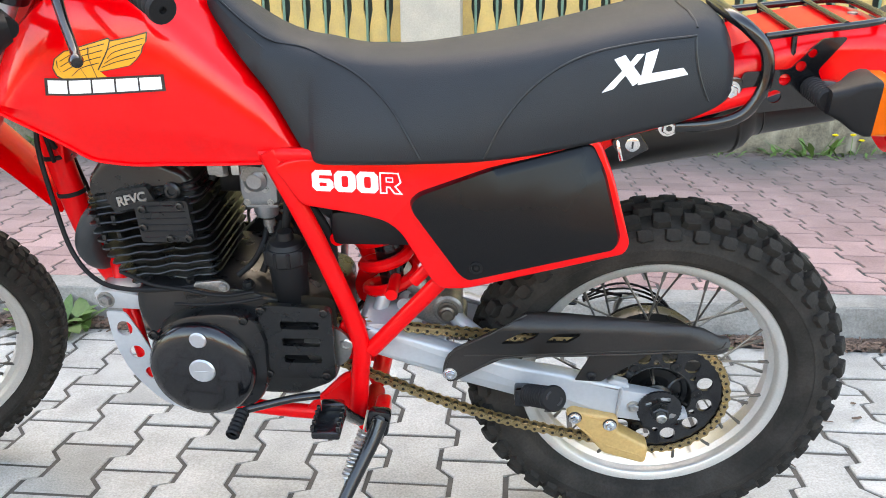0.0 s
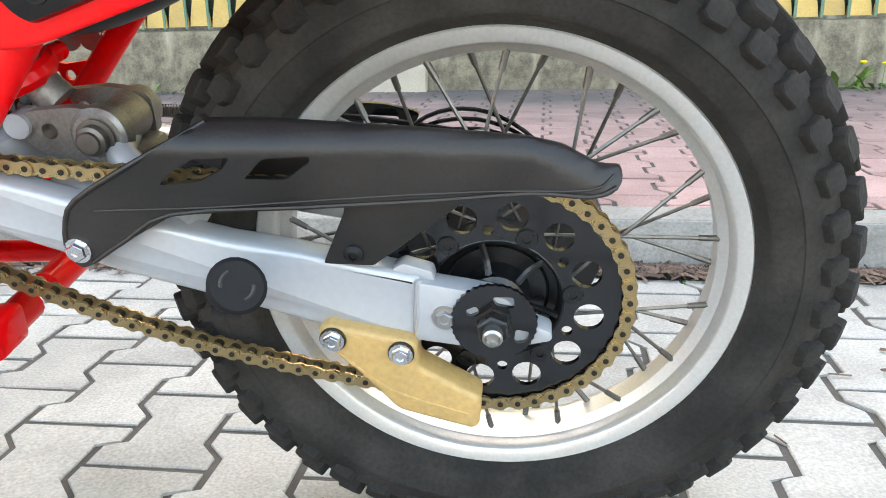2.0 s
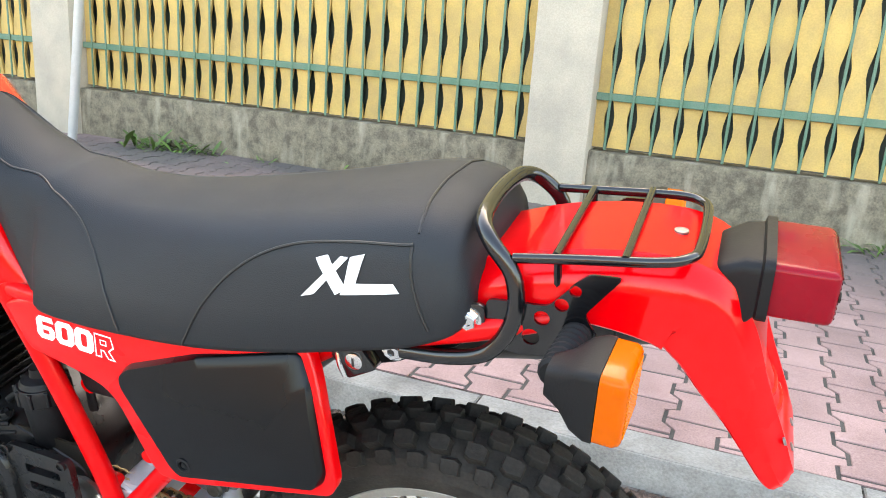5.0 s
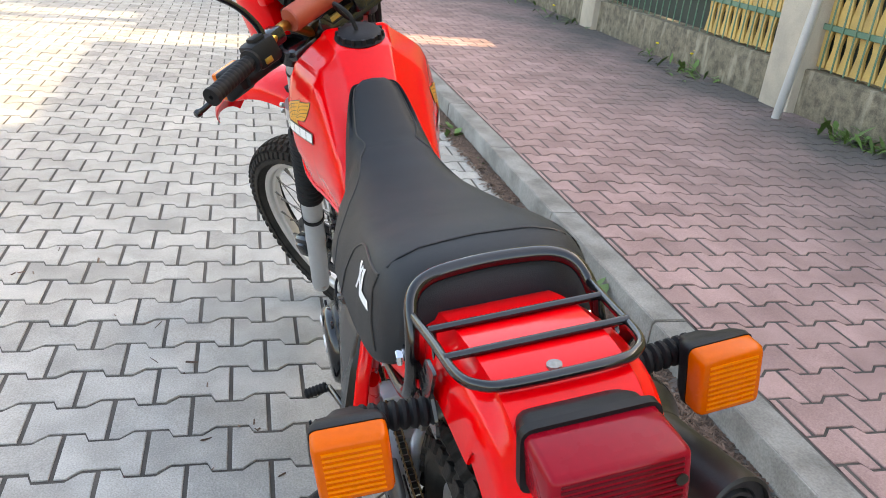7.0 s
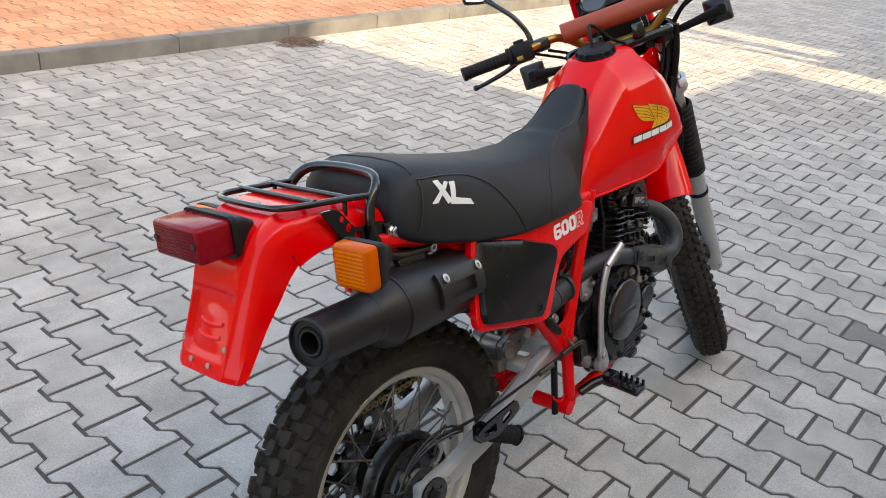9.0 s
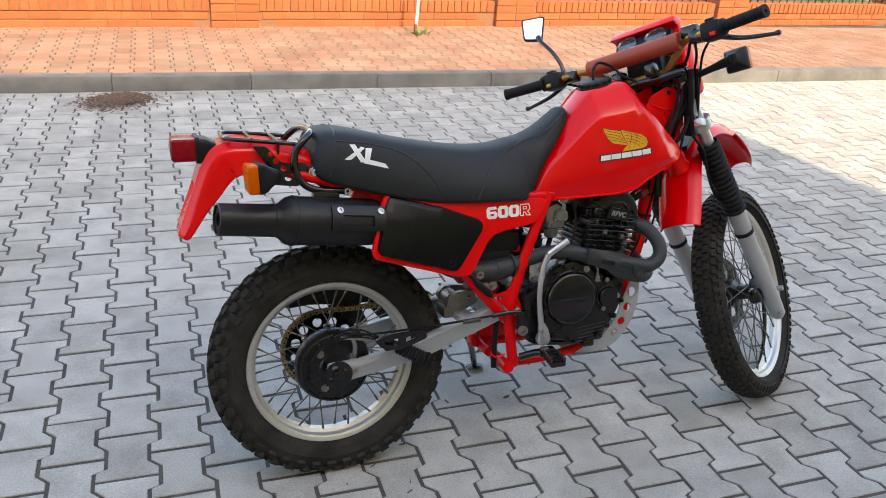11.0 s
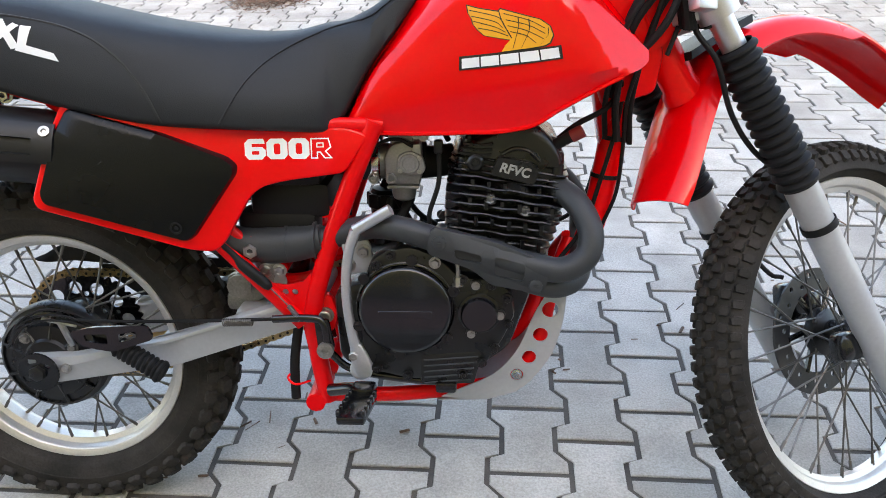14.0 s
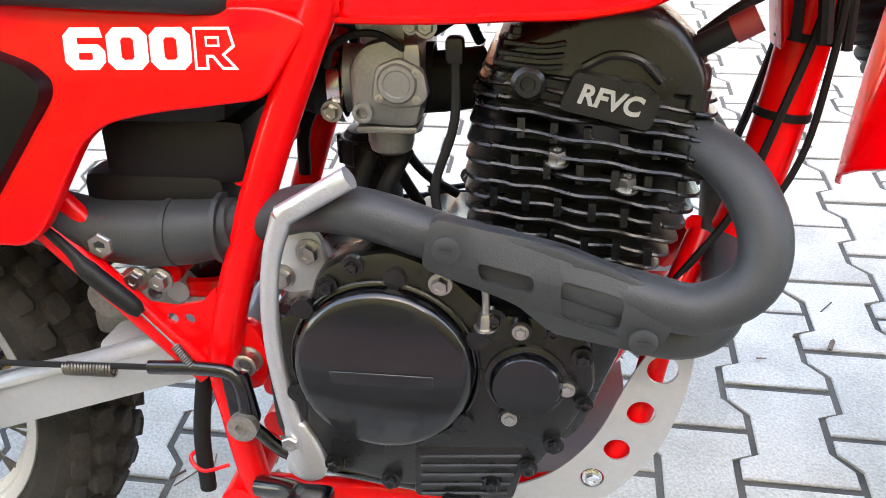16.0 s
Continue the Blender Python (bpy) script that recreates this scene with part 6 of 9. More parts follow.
FEND = [(1.018, 0.604, 0.066), (1.036, 0.640, 0.070), (1.071, 0.718, 0.072), (1.115, 0.798, 0.072), (1.175, 0.860, 0.071), (1.25, 0.900, 0.071), (1.35, 0.922, 0.072), (1.45, 0.919, 0.073), (1.55, 0.897, 0.072), (1.64, 0.855, 0.066), (1.70, 0.815, 0.058), (1.738, 0.782, 0.042)]
rows = resample(FEND, 3)
bm = bmesh.new()
secs = []
for i, (u, w, hw) in enumerate(rows):
    a, b2 = rows[max(i - 1, 0)], rows[min(i + 1, len(rows) - 1)]
    d = Vector((b2[0] - a[0], 0, b2[1] - a[1])).normalized()
    nn = Vector((-d.z, 0, d.x))
    dr = 0.045 if 1.15 < u < 1.5 else 0.030
    half = [(0, 0.0), (0.4, -0.002), (0.75, -0.010), (0.95, -0.024), (1.0, -dr)]
    out = [(q * hw, h) for q, h in half[::-1]] + [(-q * hw, h) for q, h in half[1:]]
    inn = [(v * 0.955, h - 0.003) for v, h in out[::-1]]
    secs.append([Vector((u, v, w)) + nn * h for v, h in out + inn])
loft(bm, secs)
TURN = TURN_GUARD
front_fender = front("front_mudguard", bm, RED_PLASTIC, label="high red plastic front mudguard", smooth=50)
bm = bmesh.new()
loft(bm, [[(u, -0.052, w), (u, 0.052, w), (u, 0.052, w + 0.014), (u, -0.052, w + 0.014)] for u, w in ((1.09, 0.828), (1.16, 0.862), (1.24, 0.896))])
front("mudguard_bracket", bm, PLASTIC, front_fender)

# headlamp shell and instruments
TURN = TURN_BAR
bm = bmesh.new()
shell = []
for u, w0, w1, hw in ((1.076, 1.035, 1.165, 0.094), (1.090, 1.012, 1.213, 0.106), (1.125, 0.996, 1.215, 0.112), (1.168, 0.990, 1.190, 0.108), (1.196, 1.000, 1.160, 0.098)):
    o = rounded([(-hw, w0), (hw, w0), (hw * 0.92, w1), (-hw * 0.92, w1)], 0.030, 4)
    shell.append([(u, v, w) for v, w in o])
loft(bm, shell)
headlamp = front("headlamp_shell", bm, RED_PLASTIC, label="red plastic headlamp cowl over the instruments")
bm = bmesh.new()
loft(bm, [[(1.197, v, w) for v, w in rounded([(-0.08, 1.005), (0.08, 1.005), (0.08, 1.14), (-0.08, 1.14)], 0.02, 4)], [(1.215, v * 0.9, 1.060 + (w - 1.060) * 0.9) for v, w in rounded([(-0.08, 1.005), (0.08, 1.005), (0.08, 1.14), (-0.08, 1.14)], 0.02, 4)]])
front("headlamp_glass", bm, LAMP_GLASS, headlamp)
for s in BOTH:
    bm = bmesh.new()
    bolt(bm, (1.140, s * 0.114, 1.068), (0, s, 0), 0.008, 0.008)
    front("cowl_bolt", bm, CHROME, headlamp)
bm = bmesh.new()
slab(bm, rounded([(1.07, 1.14), (1.07, 1.232), (1.02, 1.236), (0.99, 1.212), (1.035, 1.205), (1.040, 1.14)], 0.008, 3), -0.110, 0.110, 0.006)
front("instrument_hood", bm, RED_PLASTIC, headlamp)
m_dash = basis((1.006, 0, 1.165), (-0.75, 0, 0.66))
bm = bmesh.new()
bmesh.ops.create_cube(bm, size=1, matrix=m_dash @ Matrix.Diagonal((0.075, 0.190, 0.050, 1)))
bmesh.ops.bevel(bm, geom=list(bm.edges), offset=0.010, segments=2, affect="EDGES")
dash = front("instrument_cluster", bm, PLASTIC, label="black instrument cluster with two dials")
for v in (-0.048, 0.048):
    bm = bmesh.new()
    lathe(bm, [(0, 0.0255), (0.031, 0.0255), (0.035, 0.030), (0.037, 0.026), (0.037, 0.02)], m_dash @ Matrix.Translation((0, v, 0)), 28)
    front("dial", bm, LAMP_GLASS, dash)

# plain black mass added where dark clutter hides the back of the cowl
bm = bmesh.new()
box(bm, (1.010, -0.080, 1.000), (1.058, 0.080, 1.120), 0.012)
box(bm, (0.970, -0.060, 1.060), (1.030, 0.060, 1.150), 0.010)
front("instrument_bracket", bm, PLASTIC, dash, "black block standing in for the clutter behind the instruments")
for s in BOTH:
    bm = bmesh.new()
    lathe(bm, [(0, 0), (0.013, 0), (0.015, 0.004), (0.015, 0.028), (0.011, 0.032), (0, 0.032)], basis((1.005, s * 0.062, 1.020), (-1, 0, 0.1)), 18)
    front("connector_box", bm, PLASTIC, dash)
rc2 = random.Random(4)
for k in range(9):
    s = -1 if k % 3 else 1
    a0, a1 = Vector((1.062 + rc2.uniform(-0.03, 0.02), s * rc2.uniform(0.050, 0.08), 1.035)), Vector((0.985 + rc2.uniform(-0.03, 0.03), s * rc2.uniform(0.025, 0.05), 0.76 + rc2.uniform(-0.06, 0.05)))
    mid = a0.lerp(a1, 0.5) + Vector((rc2.uniform(-0.035, 0.03), s * rc2.uniform(0.0, 0.03), rc2.uniform(-0.02, 0.02)))
    tube_part("loom_cable", [a0, a0.lerp(mid, 0.5) + Vector((0.012, 0, 0)), mid, mid.lerp(a1, 0.6) + Vector((-0.010, 0, 0)), a1], rc2.choice((0.0035, 0.0045, 0.006)), RUBBER, dash, seg=8)
# thicker cables and the wiring bundle that drop between the fork legs
for k in range(8):
    s = -1 if k % 4 else 1
    u0, v0 = 1.035 + 0.006 * k, s * rc2.uniform(0.055, 0.088)
    tube_part("loom_cable", [(u0, v0, 1.075), (u0 + 0.010, v0, 1.010), (u0 + 0.022 + rc2.uniform(-0.008, 0.008), v0 * 0.9, 0.950), (u0 + 0.034, v0 * 0.8, 0.885)], rc2.choice((0.0055, 0.007, 0.0085)), RUBBER, dash, seg=8)

# handlebar, pad, grips, levers, switchgear, mirror
half = [(0.960, 0.0, 1.058), (0.960, 0.05, 1.058), (0.955, 0.085, 1.064), (0.925, 0.145, 1.112), (0.902, 0.185, 1.126), (0.870, 0.26, 1.120), (0.822, 0.425, 1.117)]
bm = bmesh.new()
tube(bm, [(u, -v, w) for u, v, w in half[:0:-1]] + half, 0.0112, 14, 5)
bar = front("handlebar", bm, BRASS, label="gold handlebar with brick-red crossbar pad and black grips")
bm = bmesh.new()
tube(bm, [(0.905, -0.150, 1.128), (0.905, 0.150, 1.128)], 0.0270, 22, 1)
for s in BOTH:
    lathe(bm, [(0.027, 0), (0.025, 0.004), (0, 0.005)], basis((0.905, s * 0.150, 1.128), (0, s, 0)), 22)
front("crossbar_pad", bm, PAD, bar, "brick-red vinyl crossbar pad")
for s in BOTH:
    g0, g1 = Vector((0.858, s * 0.300, 1.119)), Vector((0.820, s * 0.432, 1.117))
    bm = bmesh.new()
    l = (g1 - g0).length
    prof = [(0.012, 0), (0.024, 0.0), (0.024, 0.006)]
    for k in range(11):
        h = 0.010 + k * (l - 0.022) / 11
        prof += [(0.0163, h), (0.0170, h + 0.0015), (0.0170, h + 0.0085), (0.0163, h + 0.0095)]
    prof += [(0.0185, l - 0.010), (0.0185, l), (0.005, l), (0.004, l - 0.006), (0, l - 0.006)]
    lathe(bm, prof, basis(g0, g1 - g0), 20)
    front("grip", bm, RUBBER, bar, "black ribbed rubber grip")
    bm = bmesh.new()
    box(bm, (0.842, s * 0.268 - 0.031, 1.092), (0.898, s * 0.268 + 0.031, 1.146), 0.010)
    box(bm, (0.850, s * 0.268 - 0.014, 1.140), (0.880, s * 0.268 + 0.014, 1.154), 0.004)
    sw = front("switch_box", bm, PLASTIC, bar, "black switchgear housing")
    bm = bmesh.new()
    box(bm, (0.838, s * 0.275 - 0.009, 1.100), (0.843, s * 0.275 + 0.009, 1.112), 0.002)
    front("switch_button", bm, BRASS if s > 0 else RED_PLASTIC, sw)
    bm = bmesh.new()
    box(bm, (0.876, s * 0.214 - 0.024, 1.103), (0.922, s * 0.214 + 0.026, 1.140), 0.010)
    front("lever_perch", bm, BLACK, bar)
    bm = bmesh.new()
    tube(bm, [(0.905, s * 0.235, 1.118), (0.925, s * 0.275, 1.105), (0.930, s * 0.33, 1.085), (0.930, s * 0.40, 1.072), (0.932, s * 0.422, 1.070)], [0.008, 0.009, 0.007, 0.006, 0.0065], 10, 4)
    lathe(bm, [(0, -0.009), (0.007, -0.006), (0.009, 0), (0.007, 0.006), (0, 0.009)], basis((0.932, s * 0.424, 1.070), (0, s, 0)), 12)
    front("lever", bm, BLACK, bar, "black control lever")
bm = bmesh.new()
box(bm, (0.895, -0.215, 1.125), (0.945, -0.160, 1.165), 0.010)
front("brake_reservoir", bm, BLACK, bar, "black brake fluid reservoir")
bm = bmesh.new()
tube(bm, [(0.884, 0.238, 1.125), (0.886, 0.240, 1.165), (0.884, 0.262, 1.215), (0.892, 0.300, 1.262), (0.905, 0.318, 1.285)], [0.008, 0.0072, 0.0068, 0.0065, 0.010], 10, 4)
mir = front("mirror_arm", bm, BLACK, bar, "black mirror stem")
mm = basis((0.930, 0.345, 1.322), (-0.86, -0.44, 0.16), (0, 0, 1)) @ Matrix.Rotation(radians(-8), 4, "Z")
bm = bmesh.new()
mo = rounded([(-0.042, -0.030), (-0.036, 0.034), (0.040, 0.042), (0.046, -0.040)], 0.010, 4)
loft(bm, [[mm @ Vector((a * f, b * f, z)) for a, b in mo] for f, z in ((0.96, 0.004), (1.0, 0.0), (0.97, -0.010), (0.6, -0.024))])
front("mirror_housing", bm, PLASTIC, mir)
bm = bmesh.new()
loft(bm, [[mm @ Vector((a * 0.86, b * 0.86, z)) for a, b in mo] for z in (0.0042, 0.0052)])
front("mirror_glass", bm, MIRROR, mir, "clear mirror glass")

# cables and hoses round the steering head
for k, (pts, r) in enumerate((
        ([(0.90, 0.24, 1.105), (0.98, 0.16, 1.06), (1.06, 0.08, 1.00), (1.02, 0.055, 0.90), (0.98, 0.045, 0.80)], 0.004),
        ([(0.90, -0.20, 1.115), (1.00, -0.16, 1.08), (1.06, -0.10, 1.00), (1.05, -0.07, 0.90), (1.02, -0.05, 0.82)], 0.004),
        ([(0.92, -0.24, 1.11), (1.02, -0.17, 1.08), (1.09, -0.11, 0.98), (1.06, -0.06, 0.86)], 0.004),
        ([(0.94, 0.20, 1.10), (1.03, 0.14, 1.06), (1.10, 0.08, 0.97), (1.06, 0.05, 0.88)], 0.0045),
        ([(1.12, -0.05, 1.00), (1.08, -0.075, 0.93), (1.05, -0.085, 0.86), (1.08, -0.10, 0.80), (1.12, -0.085, 0.72), (1.18, -0.075, 0.655), (1.27, -0.085, 0.58), (1.35, -0.08, 0.45), (1.385, -0.078, 0.345)], 0.0048),
        ([(0.93, -0.18, 1.13), (1.05, -0.10, 1.08), (1.13, 0.05, 1.0), (1.15, 0.10, 0.88), (1.22, 0.135, 0.72), (1.32, 0.140, 0.55), (1.42, 0.12, 0.42), (1.45, 0.10, 0.40)], 0.0050))):
    b = bmesh.new()
    tube(b, pts, r, 8, 6)
    front("control_cable" if k < 4 else ("speedometer_cable" if k == 4 else "brake_hose"), b, RUBBER, bar)
tube_part("clutch_cable", [(0.98, 0.045, 0.80), (0.985, 0.06, 0.74), (0.975, 0.075, 0.66), (0.955, 0.095, 0.575), (0.915, 0.115, 0.532), (0.86, 0.125, 0.520), (0.78, 0.125, 0.523), (0.71, 0.12, 0.535)], 0.0042, RUBBER, bike, seg=8)
tube_part("wiring_loom", [(1.00, -0.035, 0.84), (0.990, -0.040, 0.74), (0.968, -0.034, 0.64), (0.945, -0.030, 0.56), (0.90, -0.05, 0.50)], 0.0038, RUBBER, bike, seg=8)
tube_part("decompressor_cable", [(1.02, -0.055, 0.84), (1.00, -0.062, 0.78), (1.000, -0.046, 0.70), (0.996, -0.030, 0.62), (0.975, -0.028, 0.56)], 0.0033, RUBBER, bike, seg=8)
tube_part("ignition_lead", [(1.00, -0.03, 0.80), (0.97, -0.055, 0.765), (0.925, -0.06, 0.74), (0.895, -0.055, 0.715)], 0.0045, RUBBER, bike, seg=8)
for w, u in ((0.705, 0.987), (0.640, 0.979)):
    bm = bmesh.new()
    lathe(bm, [(0.0222, 0), (0.0245, 0), (0.0245, 0.007), (0.0222, 0.007)], basis((u, 0, w), (0.13, 0, 0.99)), 20)
    part("cable_clip", bm, RUBBER, chassis)

# -- engine --
bm = bmesh.new()
slab(bm, rounded([(0.530, 0.470), (0.600, 0.500), (0.680, 0.525), (0.850, 0.525), (0.858, 0.480), (0.822, 0.372), (0.750, 0.318), (0.600, 0.315), (0.535, 0.345)], 0.02), -0.112, 0.106, 0.012)
engine = part("engine", bm, ENGINE, bike, "black air-cooled single-cylinder engine")
bm = bmesh.new()
slab(bm, rounded([(0.579, 0.480), (0.601, 0.543), (0.624, 0.558), (0.662, 0.566), (0.705, 0.550), (0.742, 0.514), (0.796, 0.512), (0.823, 0.490), (0.829, 0.449), (0.811, 0.407), (0.784, 0.362), (0.745, 0.335), (0.660, 0.330), (0.602, 0.344), (0.579, 0.388)], 0.010, 4), -0.148, -0.112, 0.008)
rcover = part("clutch_case", bm, ENGINE, engine, "black right crankcase cover")
bm = bmesh.new()
lathe(bm, [(0.0775, -0.012), (0.0775, 0.002), (0.0750, 0.003), (0.0750, 0.011), (0.0735, 0.0150), (0.0705, 0.0178), (0.0660, 0.0190), (0.0, 0.0190)], basis((0.6545, -0.148, 0.4615), (0, -1, 0)), 72)
part("clutch_cover", bm, BLACK, engine, "round glossy black clutch cover")
bm = bmesh.new()
box(bm, (0.612, -0.1684, 0.452), (0.697, -0.1664, 0.464), 0.0005, 1)
part("embossed_bar", bm, BLACK, engine, "embossed plain name bar")
bm = bmesh.new()
lathe(bm, [(0.034, 0), (0.034, 0.004), (0.030, 0.005), (0.030, 0.010), (0.027, 0.014), (0, 0.014)], basis((0.772, -0.148, 0.454), (0, -1, 0)), 40)
part("filter_cover", bm, BLACK, engine, "small round black oil filter cover")
for u, w in ((0.766, 0.504), (0.805, 0.4528), (0.759, 0.420)):
    bm = bmesh.new()
    lathe(bm, [(0, 0), (0.009, 0), (0.009, 0.010), (0, 0.010)], basis((u, -0.146, w), (0, -1, 0)), 12)
    part("cover_boss", bm, ENGINE, engine)
    bm = bmesh.new()
    bolt(bm, (u, -0.156, w), (0, -1, 0), 0.0050, 0.005)
    part("cover_bolt", bm, STEEL, engine)
for u, w in ((0.745, 0.512), (0.816, 0.480), (0.797, 0.392), (0.632, 0.552), (0.586, 0.478), (0.745, 0.345), (0.655, 0.340), (0.604, 0.354)):
    bm = bmesh.new()
    lathe(bm, [(0, 0), (0.009, 0), (0.009, 0.006), (0, 0.006)], basis((u, -0.146, w), (0, -1, 0)), 10)
    bolt(bm, (u, -0.152, w), (0, -1, 0), 0.0055, 0.006, False)
    part("case_bolt", bm, ENGINE, engine)
for k in range(5):
    w = 0.372 - 0.0105 * k
    bm = bmesh.new()
    tube(bm, [(0.682, -0.1490, w - 0.004), (0.770 - k * 0.003, -0.1490, w + 0.004)], 0.0016, 6, 1)
    part("case_rib", bm, EXHAUST, engine)
bm = bmesh.new()
slab(bm, rounded([(0.676, 0.378), (0.778, 0.386), (0.764, 0.326), (0.676, 0.322)], 0.006), -0.1485, -0.140, 0.002)
part("ribbed_panel", bm, ENGINE, engine)
bm = bmesh.new()
tube(bm, [(0.640, -0.10, 0.545), (0.690, -0.13, 0.545), (0.706, -0.13, 0.53)], 0.012, 10, 4)
box(bm, (0.625, -0.135, 0.520), (0.700, -0.112, 0.550), 0.010)
part("bronze_case_top", bm, mat("worn_bronze_paint", (0.16, 0.10, 0.045), 0.4, metal=0.6, var=0.3, scale=30), engine, "bronze-coloured crankcase edge worn through the paint")
tube_part("oil_line", [(0.738, -0.151, 0.515), (0.737, -0.150, 0.538), (0.728, -0.14, 0.56)], 0.0032, STEEL, engine, seg=8)
bm = bmesh.new()
bolt(bm, (0.738, -0.152, 0.503), (0, 0, 1), 0.0070, 0.014)
part("oil_union", bm, STEEL, engine)

# wiring and small fittings behind the kick lever and over the cases
for pts in ([(0.598, -0.115, 0.505), (0.612, -0.128, 0.525), (0.640, -0.135, 0.556), (0.672, -0.122, 0.590)], [(0.590, -0.118, 0.470), (0.604, -0.130, 0.510), (0.632, -0.140, 0.548), (0.655, -0.130, 0.575)], [(0.580, -0.116, 0.440), (0.590, -0.126, 0.485), (0.612, -0.134, 0.530)]):
    tube_part("engine_wire", pts, 0.0028, RUBBER, engine, seg=8)
for u, w, r in ((0.610, 0.534, 0.008), (0.702, 0.540, 0.009), (0.792, 0.503, 0.008), (0.820, 0.436, 0.007), (0.776, 0.366, 0.008)):
    bm = bmesh.new()
    bolt(bm, (u, -0.150, w), (0, -1, 0), r * 0.8, 0.008)
    part("case_bolt", bm, STEEL if r > 0.0085 else ENGINE, engine)
bm = bmesh.new()
lathe(bm, [(0.0785, 0), (0.0800, 0.002), (0.0800, 0.005), (0.0785, 0.006)], basis((0.6545, -0.148, 0.4615), (0, -1, 0)), 64)
for k in range(6):
    a = radians(60 * k + 22)
    lathe(bm, [(0, 0), (0.009, 0), (0.009, 0.007), (0, 0.007)], basis((0.6545 + 0.083 * math.cos(a), -0.148, 0.4615 + 0.083 * math.sin(a)), (0, -1, 0)), 12)
part("clutch_cover_rim", bm, ENGINE, engine, "black rim of the clutch cover with bolt bosses")

# left side
bm = bmesh.new()
slab(bm, rounded([(0.650, 0.490), (0.700, 0.500), (0.775, 0.490), (0.822, 0.455), (0.838, 0.400), (0.815, 0.335), (0.750, 0.306), (0.668, 0.315), (0.640, 0.36), (0.635, 0.45)], 0.03, 5), 0.100, 0.142, 0.010)
part("alternator_case", bm, ENGINE, engine, "black left crankcase cover")
bm = bmesh.new()
lathe(bm, [(0.087, -0.010), (0.087, 0.004), (0.080, 0.014), (0.066, 0.018), (0.0, 0.018)], basis((0.744, 0.146, 0.396), (0, 1, 0)), 60)
part("alternator_cover", bm, BLACK, engine, "round black alternator cover")
for u, w, r in ((0.736, 0.463, 0.012), (0.738, 0.405, 0.0195)):
    bm = bmesh.new()
    lathe(bm, [(0, 0), (r + 0.002, 0), (r, 0.003), (0, 0.003)], basis((u, 0.1642, w), (0, 1, 0)), 30)
    box(bm, (u - r * 0.55, 0.1670, w - 0.001), (u + r * 0.55, 0.1678, w + 0.001))
    part("inspection_plug", bm, ALU, engine, "slotted aluminium inspection plug")
bm = bmesh.new()
out = rounded([(0.528, 0.505), (0.640, 0.510), (0.650, 0.460), (0.640, 0.372), (0.530, 0.372)], 0.012, 4)
hs = [rounded([(0.550, w), (0.612, w), (0.612, w + 0.015), (0.550, w + 0.015)], 0.004, 3) for w in (0.402, 0.434, 0.466)]
holed(bm, out, hs, 0.122, 0.132)
part("sprocket_cover", bm, ENGINE, engine, "black front sprocket cover with three slots", 30)
bm = bmesh.new()
slab(bm, rounded([(0.528, 0.505), (0.66, 0.515), (0.66, 0.370), (0.530, 0.370)], 0.012), 0.096, 0.100)
part("sprocket_recess", bm, CHAIN_DARK, engine)
bm = bmesh.new()
lathe(bm, [(0.0, 0), (0.040, 0), (0.040, 0.006), (0, 0.006)], basis((0.545, 0.103, 0.418), (0, 1, 0)), 20)
part("front_sprocket", bm, STEEL, engine)
for u, w in ((0.640, 0.500), (0.540, 0.498), (0.640, 0.380), (0.545, 0.378), (0.665, 0.490), (0.815, 0.460), (0.805, 0.355)):
    bm = bmesh.new()
    lathe(bm, [(0, 0), (0.008, 0), (0.008, 0.005), (0.0055, 0.006), (0.005, 0.003), (0, 0.003)], basis((u, 0.131 if u < 0.66 else 0.145, w), (0, 1, 0)), 12)
    part("case_bolt", bm, ENGINE, engine)
bm = bmesh.new()
lathe(bm, [(0, 0), (0.026, 0), (0.028, 0.004), (0.031, 0.070), (0.036, 0.074), (0.036, 0.094), (0.033, 0.099), (0.030, 0.099), (0.026, 0.106), (0.014, 0.110), (0.012, 0.122), (0, 0.122)], basis((0.602, 0.080, 0.492), (0, 0, 1)), 28)
canister = part("breather_canister", bm, PLASTIC, engine, "black plastic breather canister")
for k in range(10):
    a = 2 * math.pi * k / 10
    bm = bmesh.new()
    box(bm, (0.602 + 0.035 * math.cos(a) - 0.003, 0.080 + 0.035 * math.sin(a) - 0.003, 0.566), (0.602 + 0.035 * math.cos(a) + 0.003, 0.080 + 0.035 * math.sin(a) + 0.003, 0.590), 0.001, 1)
    part("lid_rib", bm, PLASTIC, canister)

# cylinder with fins, leaning slightly forward
CYL = Matrix.Translation((0.799, 0, 0.540)) @ Matrix.Rotation(radians(8), 4, "Y")


